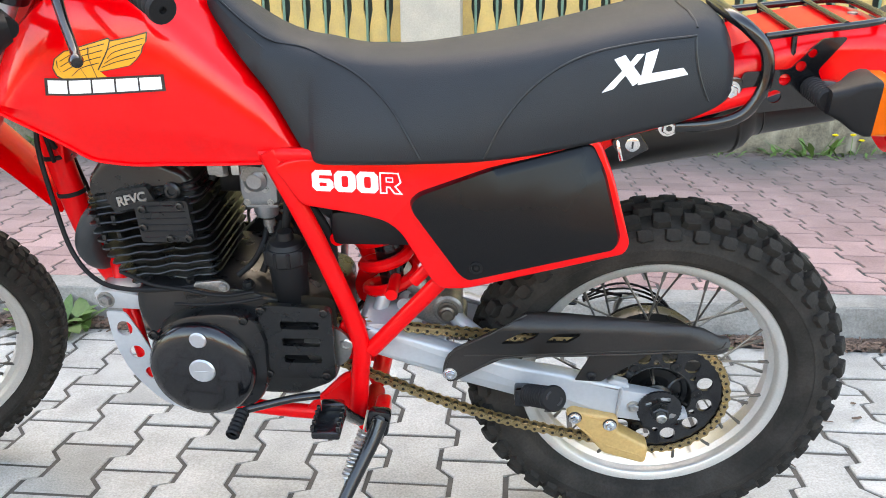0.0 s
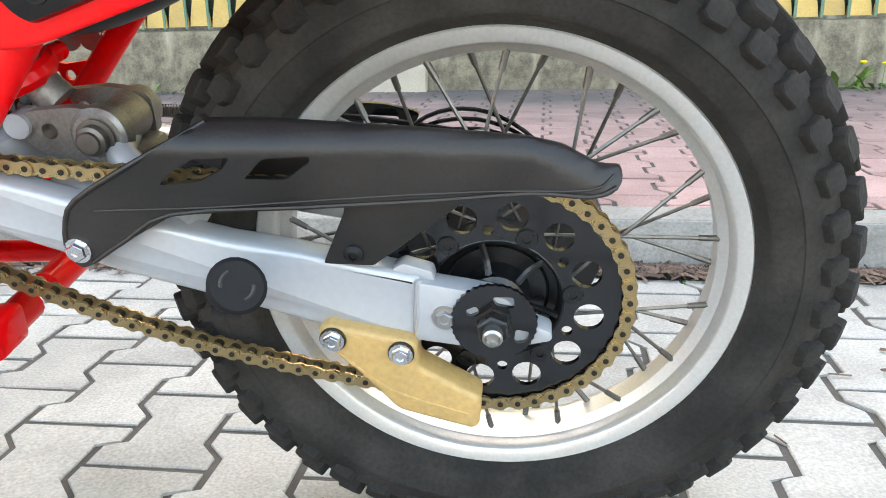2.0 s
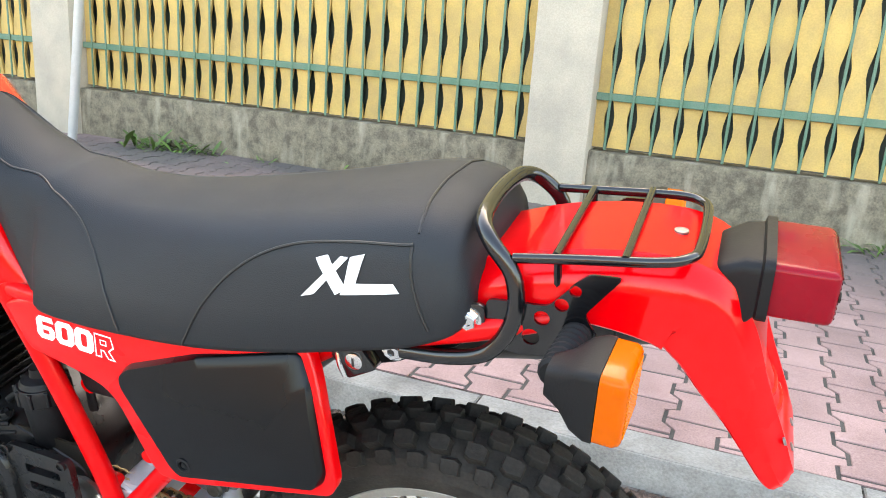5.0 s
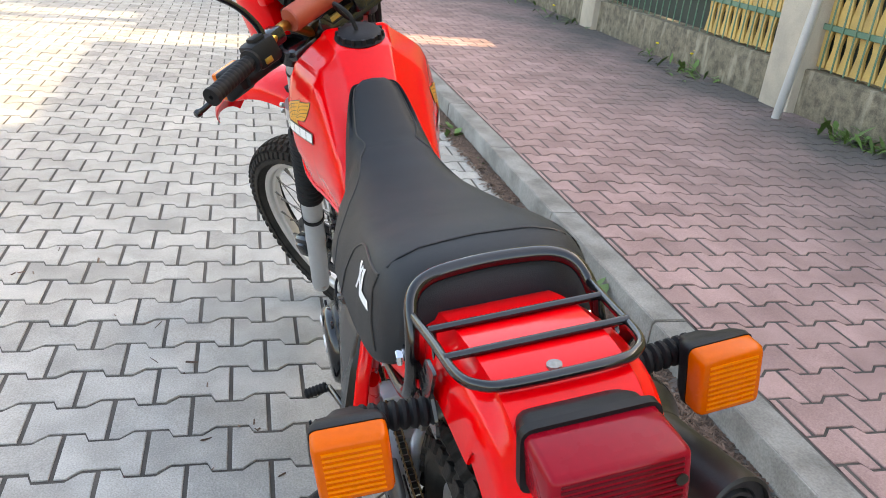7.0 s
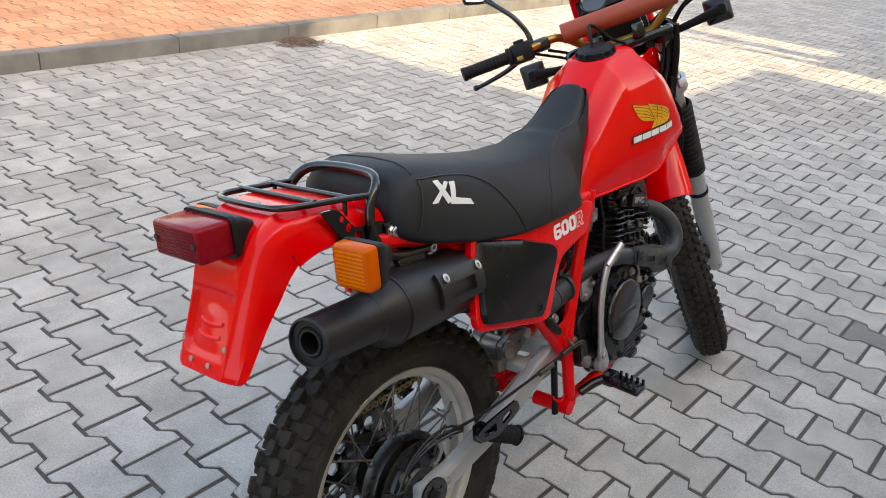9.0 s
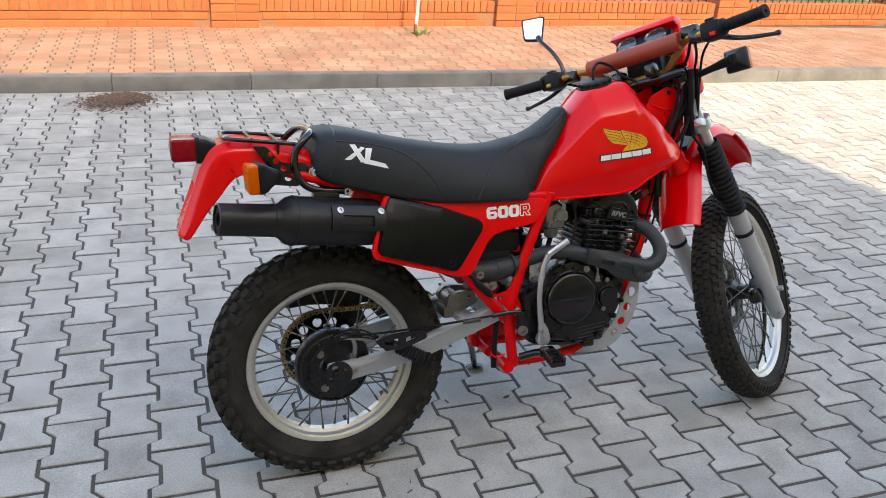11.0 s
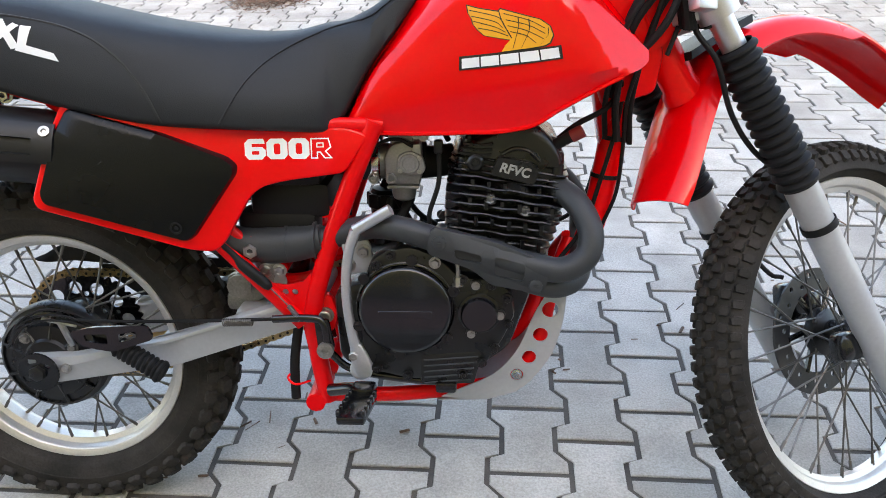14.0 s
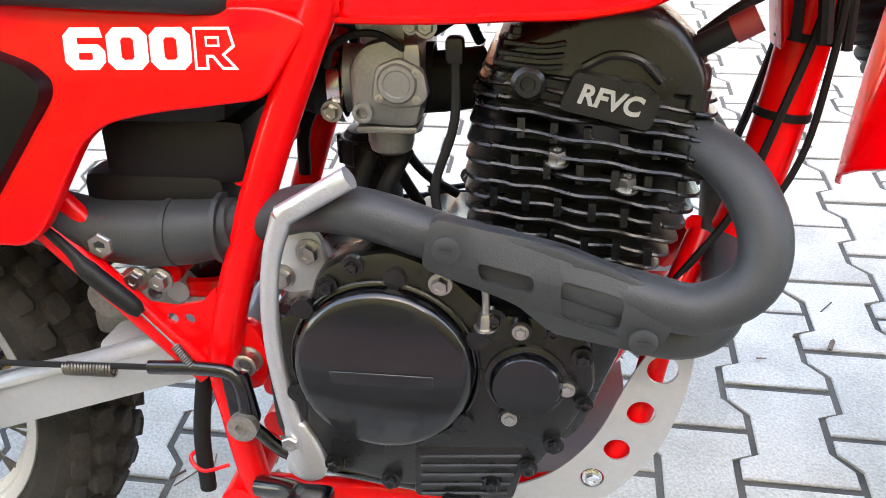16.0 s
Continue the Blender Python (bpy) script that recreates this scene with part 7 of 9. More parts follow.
def cyl_plate(b, hx, hy, z0, z1, r=0.02, dx=0.0, notch=True):
    o = rounded([(-hx + dx, -hy), (hx + dx, -hy), (hx + dx, hy), (-hx + dx, hy)], r, 4)
    if notch:     # cast edges, drawn in between the stud bosses
        n = 22
        wave = lambda i, ph: 0.0035 * math.sin(5.2 * math.pi * i / n + ph + 40 * z0) * (1 if 2 < i < n - 2 else 0)
        flank = [(dx - hx * 0.78 + 1.56 * hx * i / n, -hy + 0.003 + wave(i, 0.6)) for i in range(n + 1)]
        o = [q for q in o if q[0] < dx - hx * 0.78 or q[0] > dx + hx * 0.78]
        left = [q for q in o if q[0] < dx and q[1] < 0]
        right = [q for q in o if q[0] > dx and q[1] < 0]
        rb, lb = [q for q in o if q[0] > dx and q[1] > 0], [q for q in o if q[0] < dx and q[1] > 0]
        o = left + flank + right + rb + [(x, -y) for x, y in flank[::-1]] + lb
    loft(b, [[CYL @ Vector((x * f, y * f, z)) for x, y in o] for f, z in ((0.985, z0), (1.0, (z0 + z1) / 2), (0.985, z1))])


bm = bmesh.new()
cyl_plate(bm, 0.070, 0.070, -0.03, 0.105, notch=False)
cyl = part("cylinder", bm, ENGINE, engine, "black finned cylinder")
for k in range(10):
    z = -0.018 + 0.0150 * k
    bm = bmesh.new()
    hx = (0.078, 0.083, 0.087, 0.090, 0.092, 0.094, 0.095, 0.096, 0.096, 0.094)[k]
    hy = (0.080, 0.085, 0.090, 0.094, 0.098, 0.101, 0.103, 0.104, 0.104, 0.103)[k]
    cyl_plate(bm, hx, hy, z, z + 0.0034)
    part("cooling_fin", bm, ENGINE, cyl)
for s in BOTH:
    for x in (-0.066, -0.040, -0.014, 0.014, 0.040, 0.066):
        for z in (0.012, 0.027, 0.042, 0.057, 0.072, 0.087, 0.102):
            if (int(x * 1000) + int(z * 1000)) % 2 or (s > 0 and (z < 0.05 or abs(x) < 0.02)):
                continue
            bm = bmesh.new()
            p = CYL @ Vector((x + (0.012 if z > 0.05 else 0), s * 0.094, z))
            box(bm, (p.x - 0.003, p.y - 0.004, p.z - 0.004), (p.x + 0.003, p.y + 0.004, p.z + 0.012))
            part("fin_bridge", bm, ENGINE, cyl)
for x, z in ((-0.022, 0.082), (0.036, 0.070)):
    bm = bmesh.new()
    p = CYL @ Vector((x, -0.094, z))
    bolt(bm, tuple(p), (0, -0.3, 1), 0.0075, 0.012)
    part("head_nut", bm, STEEL, cyl)
bm = bmesh.new()
cyl_plate(bm, 0.086, 0.084, 0.118, 0.150, 0.02, notch=False)
o = [rounded([(-hx + d, -hy), (hx + d, -hy), (hx + d, hy), (-hx + d, hy)], 0.022, 4) for hx, hy, d in ((0.086, 0.084, 0), (0.084, 0.082, 0), (0.062, 0.070, 0.004), (0.050, 0.058, 0.004))]
loft(bm, [[CYL @ Vector((x, y, z)) for x, y in q] for q, z in zip(o, (0.148, 0.166, 0.190, 0.197))])
head = part("cylinder_head", bm, ENGINE, engine, "black cylinder head with raised white letters", 40)
for z, g in ((0.124, 0.098), (0.134, 0.095), (0.144, 0.092)):
    bm = bmesh.new()
    cyl_plate(bm, g, g - 0.004, z, z + 0.0034)
    part("cooling_fin", bm, ENGINE, head)
for s in BOTH:
    for k in range(2):
        bm = bmesh.new()
        p = CYL @ Vector((-0.055, s * 0.0895, 0.140 + k * 0.020))
        lathe(bm, [(0, 0), (0.0135, 0), (0.0135, 0.006), (0.010, 0.009), (0.006, 0.009), (0.005, 0.006), (0, 0.006)], basis(p, (0, s, 0)), 20)
        if k == 0:
            part("cam_plug", bm, ENGINE, head)
        else:
            bm.free()
    bm = bmesh.new()
    mlab = CYL @ Matrix.Translation((0.007, s * 0.090, 0.137)) @ Matrix.Rotation(radians(5), 4, "Y") @ Matrix.Diagonal((0.84, 1, 0.95, 1))
    oo = rounded([(-0.042, -0.014), (0.042, -0.014), (0.044, 0.012), (0.03, 0.020), (-0.036, 0.018)], 0.006, 3)
    loft(bm, [[mlab @ Vector((x, s * y, z)) for x, z in oo] for y in (-0.01, 0.012, 0.014)])
    part("letter_plate", bm, ENGINE, head)
    # raised letters
    fc = bpy.data.curves.new("letters", "FONT")
    fc.body, fc.size, fc.extrude, fc.align_x, fc.align_y = "RFVC", 0.0215, 0.0008, "CENTER", "CENTER"
    fc.offset, fc.shear = 0.0007, 0.12
    tob = bpy.data.objects.new("letters", fc)
    scene.collection.objects.link(tob)
    dg = bpy.context.evaluated_depsgraph_get()
    me = bpy.data.meshes.new_from_object(tob.evaluated_get(dg))
    bpy.data.objects.remove(tob)
    me.transform(Matrix.Diagonal((1.12, 1.0, 1.0, 1)))
    rot = Matrix.Rotation(radians(90), 4, "X") if s < 0 else Matrix.Rotation(radians(180), 4, "Z") @ Matrix.Rotation(radians(90), 4, "X")
    me.transform(mlab @ Matrix.Translation((0.0, s * 0.0150, 0.002)) @ rot)
    me.materials.append(ALU if s < 0 else STEEL)
    lo = new("raised_letters", me)
    lo.parent = head
for x, y, z in ((-0.07, -0.07, 0.168), (0.07, -0.07, 0.168), (-0.07, 0.07, 0.168), (0.07, 0.07, 0.168), (0.075, -0.080, 0.150), (0.045, -0.078, 0.178)):
    bm = bmesh.new()
    p = CYL @ Vector((x, y, z - 0.012))
    lathe(bm, [(0, 0), (0.010, 0), (0.009, 0.016), (0, 0.016)], basis(p, CYL.to_3x3() @ Vector((0, 0, 1))), 12)
    bolt(bm, tuple(CYL @ Vector((x, y, z + 0.003))), CYL.to_3x3() @ Vector((0, 0, 1)), 0.006, 0.007, False)
    part("rocker_bolt", bm, ENGINE, head)
for k in range(3):
    bm = bmesh.new()
    tube(bm, [CYL @ Vector((-0.084 + 0.003 * k, -0.0900, 0.152 + 0.008 * k)), CYL @ Vector((-0.050, -0.0915, 0.153 + 0.008 * k)), CYL @ Vector((-0.032, -0.0915, 0.156 + 0.009 * k))], 0.0024, 6, 3)
    part("head_rib", bm, ENGINE, head)
bm = bmesh.new()
tube(bm, [CYL @ Vector((-0.016, -0.0905, 0.158)), CYL @ Vector((0.002, -0.0905, 0.170)), CYL @ Vector((0.024, -0.0905, 0.170)), CYL @ Vector((0.044, -0.0905, 0.156))], 0.0036, 8, 4)
part("head_arch_rib", bm, ENGINE, head)
bm = bmesh.new()
hump = [(-0.082, 0.150), (-0.074, 0.166), (-0.050, 0.184), (-0.020, 0.205), (0.010, 0.213), (0.036, 0.208), (0.060, 0.190), (0.076, 0.168), (0.080, 0.150)]
hump = [tuple(q) for q in resample(hump, 3)]
loft(bm, [[CYL @ Vector((x * f, y, 0.150 + (z - 0.150) * g)) for x, z in hump] for y, f, g in ((-0.0895, 0.93, 0.70), (-0.088, 0.96, 0.82), (-0.084, 0.985, 0.92), (-0.076, 1.0, 0.98), (0.0, 1.0, 1.0), (0.076, 1.0, 0.98), (0.084, 0.985, 0.92), (0.088, 0.96, 0.82), (0.0895, 0.93, 0.70))])
part("cam_cover", bm, ENGINE, head, "black domed cam cover", 50)
# left rocker plate
bm = bmesh.new()
mlp = CYL @ Matrix.Translation((-0.035, 0.104, 0.098)) @ Matrix.Rotation(radians(-6), 4, "Y")
loft(bm, [[mlp @ Vector((x, y, z)) for x, z in rounded([(-0.042, -0.034), (0.042, -0.034), (0.042, 0.034), (-0.042, 0.034)], 0.006, 3)] for y in (-0.01, 0.004, 0.006)])
plate_l = part("chain_tensioner_plate", bm, ENGINE, engine, "black bolted plate on the cylinder")
for k in range(6):
    bm = bmesh.new()
    tube(bm, [mlp @ Vector((-0.036, 0.006, -0.026 + k * 0.0105)), mlp @ Vector((0.036, 0.006, -0.026 + k * 0.0105))], 0.0014, 5, 1)
    part("plate_rib", bm, ENGINE, plate_l)
for x, z in ((-0.03, 0.026), (0.03, 0.022), (0.034, -0.008), (-0.004, -0.028), (-0.034, -0.028)):
    bm = bmesh.new()
    p = mlp @ Vector((x, 0.005, z))
    lathe(bm, [(0, 0), (0.0065, 0), (0.0065, 0.005), (0.004, 0.006), (0.0035, 0.003), (0, 0.003)], basis(p, (0, 1, 0)), 12)
    part("plate_bolt", bm, ENGINE, plate_l)
# spark plug cap
tube_part("plug_cap", [(0.870, -0.06, 0.700), (0.890, -0.075, 0.712), (0.915, -0.08, 0.727)], 0.009, RUBBER, engine, "black spark plug cap", seg=10)
tube_part("plug_lead_collar", [(0.913, -0.079, 0.725), (0.930, -0.082, 0.735)], 0.0105, mat("dark_red_rubber", (0.20, 0.02, 0.02), 0.5), engine, seg=10)

# carburettor and inlet
CARB = mat("grey_die_cast_zinc", (0.30, 0.305, 0.315), 0.42, metal=0.75, var=0.2, scale=45, bump=0.15, bscale=300)
bm = bmesh.new()
tube(bm, [(0.605, -0.035, 0.673), (0.672, -0.030, 0.673)], [0.030, 0.027, 0.028], 24, 2)
carb = part("carburettor", bm, CARB, bike, "grey die-cast carburettor with rubber inlet stubs")
bm = bmesh.new()
slab(bm, rounded([(0.618, 0.642), (0.616, 0.690), (0.628, 0.708), (0.650, 0.714), (0.676, 0.706), (0.678, 0.660), (0.672, 0.640)], 0.008, 3), -0.086, 0.055, 0.006)
part("carburettor_body", bm, CARB, carb)
bm = bmesh.new()
slab(bm, rounded([(0.626, 0.704), (0.624, 0.730), (0.660, 0.734), (0.664, 0.708)], 0.006, 3), -0.070, 0.045, 0.005)
part("carburettor_top", bm, CARB, carb)
bm = bmesh.new()
lathe(bm, [(0.0135, -0.02), (0.0165, -0.004), (0.0165, 0.003), (0.0150, 0.006), (0.0115, 0.006), (0.0105, 0.0045), (0, 0.0045)], basis((0.658, -0.093, 0.679), (0, -1, 0)), 30)
part("diaphragm_cover", bm, CARB, carb)
bm = bmesh.new()
slab(bm, rounded([(0.636, 0.664), (0.640, 0.692), (0.660, 0.700), (0.680, 0.690), (0.684, 0.668), (0.676, 0.660), (0.655, 0.658)], 0.006, 3), -0.095, -0.080, 0.003)
part("cover_plate", bm, CARB, carb)
for v in (-0.052, 0.025):
    bm = bmesh.new()
    loft(bm, [[(0.6455 + x * f, v + y * f * 1.1, z) for x, y in circle2((0, 0), 0.021, 24)] for f, z in ((1.08, 0.640), (1.08, 0.634), (0.97, 0.633), (0.97, 0.622), (0.85, 0.614), (0.5, 0.610))])
    part("float_bowl", bm, CARB, carb)
bm = bmesh.new()
slab(bm, rounded([(0.620, 0.640), (0.620, 0.6345), (0.672, 0.6345), (0.672, 0.640)], 0.002), -0.083, 0.050, 0.001)
part("bowl_flange", bm, CARB, carb)
for u, w in ((0.643, 0.667), (0.674, 0.688), (0.674, 0.666)):
    bm = bmesh.new()
    lathe(bm, [(0, 0), (0.0038, 0), (0.0038, 0.003), (0.0015, 0.0035), (0.001, 0.002), (0, 0.002)], basis((u, -0.0945, w), (0, -1, 0)), 12)
    part("carburettor_screw", bm, STEEL, carb)
bm = bmesh.new()
lathe(bm, [(0.0085, 0), (0.0085, 0.016), (0.0050, 0.016), (0.0045, 0.004), (0, 0.004)], basis((0.628, -0.080, 0.654), (0, -1, 0)), 18)
part("idle_boss", bm, CARB, carb)
bm = bmesh.new()
slab(bm, rounded([(0.663, 0.688), (0.663, 0.709), (0.676, 0.710), (0.677, 0.688)], 0.003), -0.089, -0.078, 0.002)
part("link_bracket", bm, STEEL, carb)
for u, w, r in ((0.632, 0.724, 0.007), (0.668, 0.722, 0.005), (0.680, 0.722, 0.007)):
    bm = bmesh.new()
    bolt(bm, (u, -0.074, w), (0, -1, 0), r, 0.006)
    part("top_screw", bm, STEEL, carb)
tube_part("cable_loop", [(0.598, -0.085, 0.690), (0.606, -0.092, 0.707), (0.622, -0.094, 0.717), (0.643, -0.093, 0.718), (0.660, -0.088, 0.708), (0.672, -0.078, 0.700)], 0.0032, RUBBER, carb, seg=8)
tube_part("inlet_rubber", [(0.668, -0.025, 0.668), (0.690, -0.020, 0.669), (0.725, -0.01, 0.672)], 0.027, RUBBER, carb, seg=18)
tube_part("airbox_rubber", [(0.588, -0.035, 0.672), (0.555, -0.030, 0.680), (0.50, -0.02, 0.690)], 0.033, RUBBER, carb, seg=18)
bm = bmesh.new()
lathe(bm, [(0.0335, 0), (0.0375, 0), (0.0375, 0.011), (0.0335, 0.011)], basis((0.594, -0.035, 0.672), (1, 0, 0)), 26)
part("hose_clamp", bm, CHROME, carb)
bm = bmesh.new()
lathe(bm, [(0.0262, 0), (0.0295, 0), (0.0295, 0.014), (0.0262, 0.014)], basis((0.668, -0.024, 0.674), (1, 0, 0)), 24)
part("inlet_band", bm, RUBBER, carb)
bm = bmesh.new()
bolt(bm, (0.597, -0.070, 0.650), (0, -1, 0), 0.007, 0.012)
part("clamp_screw", bm, STEEL, carb)
tube_part("throttle_cable", [(0.625, -0.06, 0.72), (0.60, -0.075, 0.730), (0.590, -0.06, 0.745), (0.66, -0.04, 0.752), (0.80, -0.03, 0.752)], 0.0045, RUBBER, carb, seg=8)
tube_part("fuel_hose", [(0.655, -0.03, 0.610), (0.640, -0.045, 0.580), (0.625, -0.05, 0.545)], 0.008, RUBBER, carb, seg=10)
tube_part("drain_hose", [(0.622, -0.03, 0.605), (0.610, -0.04, 0.570), (0.60, -0.045, 0.530)], 0.008, RUBBER, carb, seg=10)
tube_part("vent_hose", [(0.705, -0.085, 0.705), (0.705, -0.10, 0.650), (0.690, -0.11, 0.60), (0.692, -0.115, 0.570)], 0.004, RUBBER, carb, seg=8)
bm = bmesh.new()
box(bm, (0.697, -0.092, 0.694), (0.712, -0.072, 0.716), 0.004)
part("decompressor_bracket", bm, ENGINE, carb)
# left flank of the carburettor: cover, choke lever, hoses, screws
bm = bmesh.new()
lathe(bm, [(0, 0.012), (0.012, 0.012), (0.015, 0.009), (0.019, 0.006), (0.019, -0.01)], basis((0.650, 0.055, 0.684), (0, 1, 0)), 26)
part("choke_cover", bm, CARB, carb)
for u, w in ((0.636, 0.698), (0.664, 0.698), (0.636, 0.668), (0.664, 0.668), (0.630, 0.646), (0.668, 0.646)):
    bm = bmesh.new()
    bolt(bm, (u, 0.055, w), (0, 1, 0), 0.0042, 0.005)
    part("carburettor_screw", bm, STEEL, carb)
bm = bmesh.new()
slab(bm, rounded([(0.622, 0.700), (0.632, 0.716), (0.660, 0.708), (0.672, 0.690), (0.664, 0.684), (0.648, 0.700)], 0.004, 3), 0.062, 0.067, 0.001)
part("choke_lever", bm, CAST, carb)
bm = bmesh.new()
lathe(bm, [(0, 0), (0.010, 0), (0.010, 0.012), (0.006, 0.014), (0.006, 0.024), (0, 0.024)], basis((0.640, 0.040, 0.612), (0, 0, -1)), 14)
part("drain_plug", bm, CAST, carb)
for pts, r in (([(0.62, 0.04, 0.72), (0.60, 0.07, 0.715), (0.592, 0.085, 0.68), (0.600, 0.090, 0.630), (0.604, 0.082, 0.605)], 0.0065), ([(0.675, 0.03, 0.705), (0.70, 0.06, 0.715), (0.715, 0.075, 0.69)], 0.005),
               ([(0.645, 0.03, 0.60), (0.650, 0.06, 0.575), (0.665, 0.085, 0.55), (0.690, 0.10, 0.530)], 0.005), ([(0.625, 0.02, 0.60), (0.64, 0.05, 0.56), (0.655, 0.07, 0.525)], 0.006), ([(0.59, 0.05, 0.655), (0.56, 0.07, 0.64), (0.535, 0.085, 0.60), (0.53, 0.09, 0.55)], 0.007)):
    tube_part("hose", pts, r, RUBBER, carb, seg=10)
bm = bmesh.new()
slab(bm, rounded([(0.690, 0.530), (0.700, 0.545), (0.745, 0.540), (0.748, 0.532), (0.705, 0.524)], 0.004, 3), 0.112, 0.118, 0.001)
bolt(bm, (0.698, 0.118, 0.535), (0, 1, 0), 0.007, 0.008)
part("clutch_arm", bm, CAST, engine, "small steel clutch arm on the crankcase")
for u, v, w in ((0.760, 0.092, 0.527), (0.665, 0.100, 0.527), (0.835, 0.085, 0.522)):
    bm = bmesh.new()
    bolt(bm, (u, v, w), (0, 0.3, 1), 0.008, 0.010)
    part("case_bolt", bm, ENGINE, engine)
tube_part("case_wire", [(0.655, 0.108, 0.520), (0.70, 0.125, 0.522), (0.76, 0.122, 0.530), (0.82, 0.105, 0.528), (0.88, 0.085, 0.54)], 0.0032, RUBBER, engine, seg=8)
tube_part("case_wire", [(0.640, 0.112, 0.512), (0.68, 0.128, 0.512), (0.73, 0.130, 0.508), (0.78, 0.125, 0.505)], 0.0028, RUBBER, engine, seg=8)
# fuel tap on the left
bm = bmesh.new()
lathe(bm, [(0, 0), (0.012, 0), (0.015, 0.010), (0.015, 0.030), (0.010, 0.036), (0.010, 0.050), (0, 0.050)], basis((0.690, 0.085, 0.755), (0, 0, -1)), 16)
box(bm, (0.678, 0.090, 0.712), (0.704, 0.112, 0.735), 0.005)
tap = part("fuel_tap", bm, CAST, bike, "cast fuel tap under the tank")
tube_part("tap_hose", [(0.675, 0.095, 0.722), (0.655, 0.09, 0.727), (0.63, 0.075, 0.72)], 0.006, RUBBER, tap, seg=8)
bm = bmesh.new()
box(bm, (0.655, 0.098, 0.712), (0.668, 0.108, 0.728), 0.002)
part("hose_clip", bm, STEEL, tap)

# -- exhaust --
bm = bmesh.new()
tube(bm, [(0.865, -0.040, 0.642), (0.898, -0.078, 0.640), (0.926, -0.112, 0.622), (0.943, -0.138, 0.588), (0.936, -0.152, 0.553), (0.900, -0.157, 0.533), (0.857, -0.155, 0.539), (0.780, -0.150, 0.557), (0.700, -0.145, 0.578), (0.660, -0.145, 0.591), (0.622, -0.135, 0.594), (0.580, -0.108, 0.582), (0.535, -0.089, 0.562), (0.480, -0.084, 0.548)], 0.0200, 20, 6)
exhaust = part("exhaust_pipe", bm, EXHAUST, bike, "matt black exhaust header and muffler")
bm = bmesh.new()
tube(bm, [(0.870, 0.035, 0.645), (0.915, 0.050, 0.625), (0.945, 0.048, 0.575), (0.946, 0.020, 0.530), (0.940, -0.050, 0.508), (0.925, -0.110, 0.500), (0.890, -0.138, 0.498), (0.840, -0.142, 0.512), (0.780, -0.140, 0.540)], 0.0195, 20, 6)
part("second_header", bm, EXHAUST, exhaust)
bm = bmesh.new()
sh = rounded([(0.698, 0.604), (0.690, 0.562), (0.758, 0.536), (0.790, 0.509), (0.868, 0.494), (0.884, 0.545), (0.800, 0.580), (0.732, 0.596)], 0.010, 4)
hs = [rounded([(0.733, 0.572), (0.775, 0.562), (0.775, 0.548), (0.735, 0.556)], 0.005, 3), rounded([(0.795, 0.560), (0.842, 0.547), (0.840, 0.519), (0.796, 0.527)], 0.006, 3)]
holed(bm, sh, hs, -0.1755, -0.1715)
def shield_bend(q):
    mid = 0.582 - (q.x - 0.70) * 0.34
    return Vector((q.x, q.y + 3.2 * (q.z - mid) ** 2 * 4, q.z))
bmesh.ops.subdivide_edges(bm, edges=[e for e in bm.edges if e.calc_length() > 0.02], cuts=1)
for v in bm.verts:
    v.co = shield_bend(v.co)
shield = part("heat_shield", bm, EXHAUST, exhaust, "matt black heat shield with two recesses", 35)
bm = bmesh.new()
slab(bm, [(u, w) for u, w in sh], -0.168, -0.150, 0.004)
part("shield_back", bm, EXHAUST, exhaust)
for u, w in ((0.710, 0.581), (0.858, 0.512)):
    bm = bmesh.new()
    lathe(bm, [(0.011, -0.006), (0.011, 0.002), (0.008, 0.0035), (0.002, 0.0035), (0, 0.002)], basis((u, -0.1745, w), (0, -1, 0)), 18)
    box(bm, (u - 0.005, -0.1790, w - 0.0008), (u + 0.005, -0.1778, w + 0.0008))
    part("shield_screw", bm, EXHAUST, exhaust)
bm = bmesh.new()
tube(bm, [(0.515, -0.087, 0.556), (0.470, -0.084, 0.547), (0.425, -0.083, 0.543), (0.370, -0.088, 0.550), (0.300, -0.100, 0.580), (0.235, -0.113, 0.640), (0.185, -0.116, 0.695)], [0.024, 0.030, 0.031, 0.027, 0.027, 0.030, 0.045], 22, 5)
part("mid_pipe", bm, EXHAUST, exhaust)
for u, v, w in ((0.452, -0.0835, 0.5455), (0.500, -0.086, 0.5525)):
    bm = bmesh.new()
    lathe(bm, [(0.026, 0), (0.0315, 0), (0.0315, 0.005), (0.026, 0.005)], basis((u, v, w), (1, 0, 0.05)), 26)
    part("pipe_clamp", bm, EXHAUST, exhaust)
for u in (0.418, 0.441):
    bm = bmesh.new()
    bolt(bm, (u, -0.100, 0.505), (0, -1, 0), 0.009, 0.009)
    part("clamp_bolt", bm, STEEL, exhaust)
m0 = Vector((0.118, -0.097, 0.708))
md = (Vector((-0.277, -0.156, 0.757)) - m0).normalized()
bm = bmesh.new()
lathe(bm, [(0.030, -0.115), (0.040, -0.070), (0.049, -0.030), (0.056, 0.0), (0.0595, 0.022), (0.0595, 0.228), (0.057, 0.240), (0.043, 0.258), (0.0395, 0.266), (0.0378, 0.400), (0.0375, 0.402), (0.0340, 0.404), (0.0335, 0.398), (0.024, 0.398), (0.022, 0.396), (0.020, 0.400), (0.0165, 0.400), (0.0160, 0.30), (0, 0.30)], basis(m0, md), 40)
muffler = part("muffler", bm, MUFFLER, exhaust, "matt black muffler with stepped tail pipe")
bm = bmesh.new()
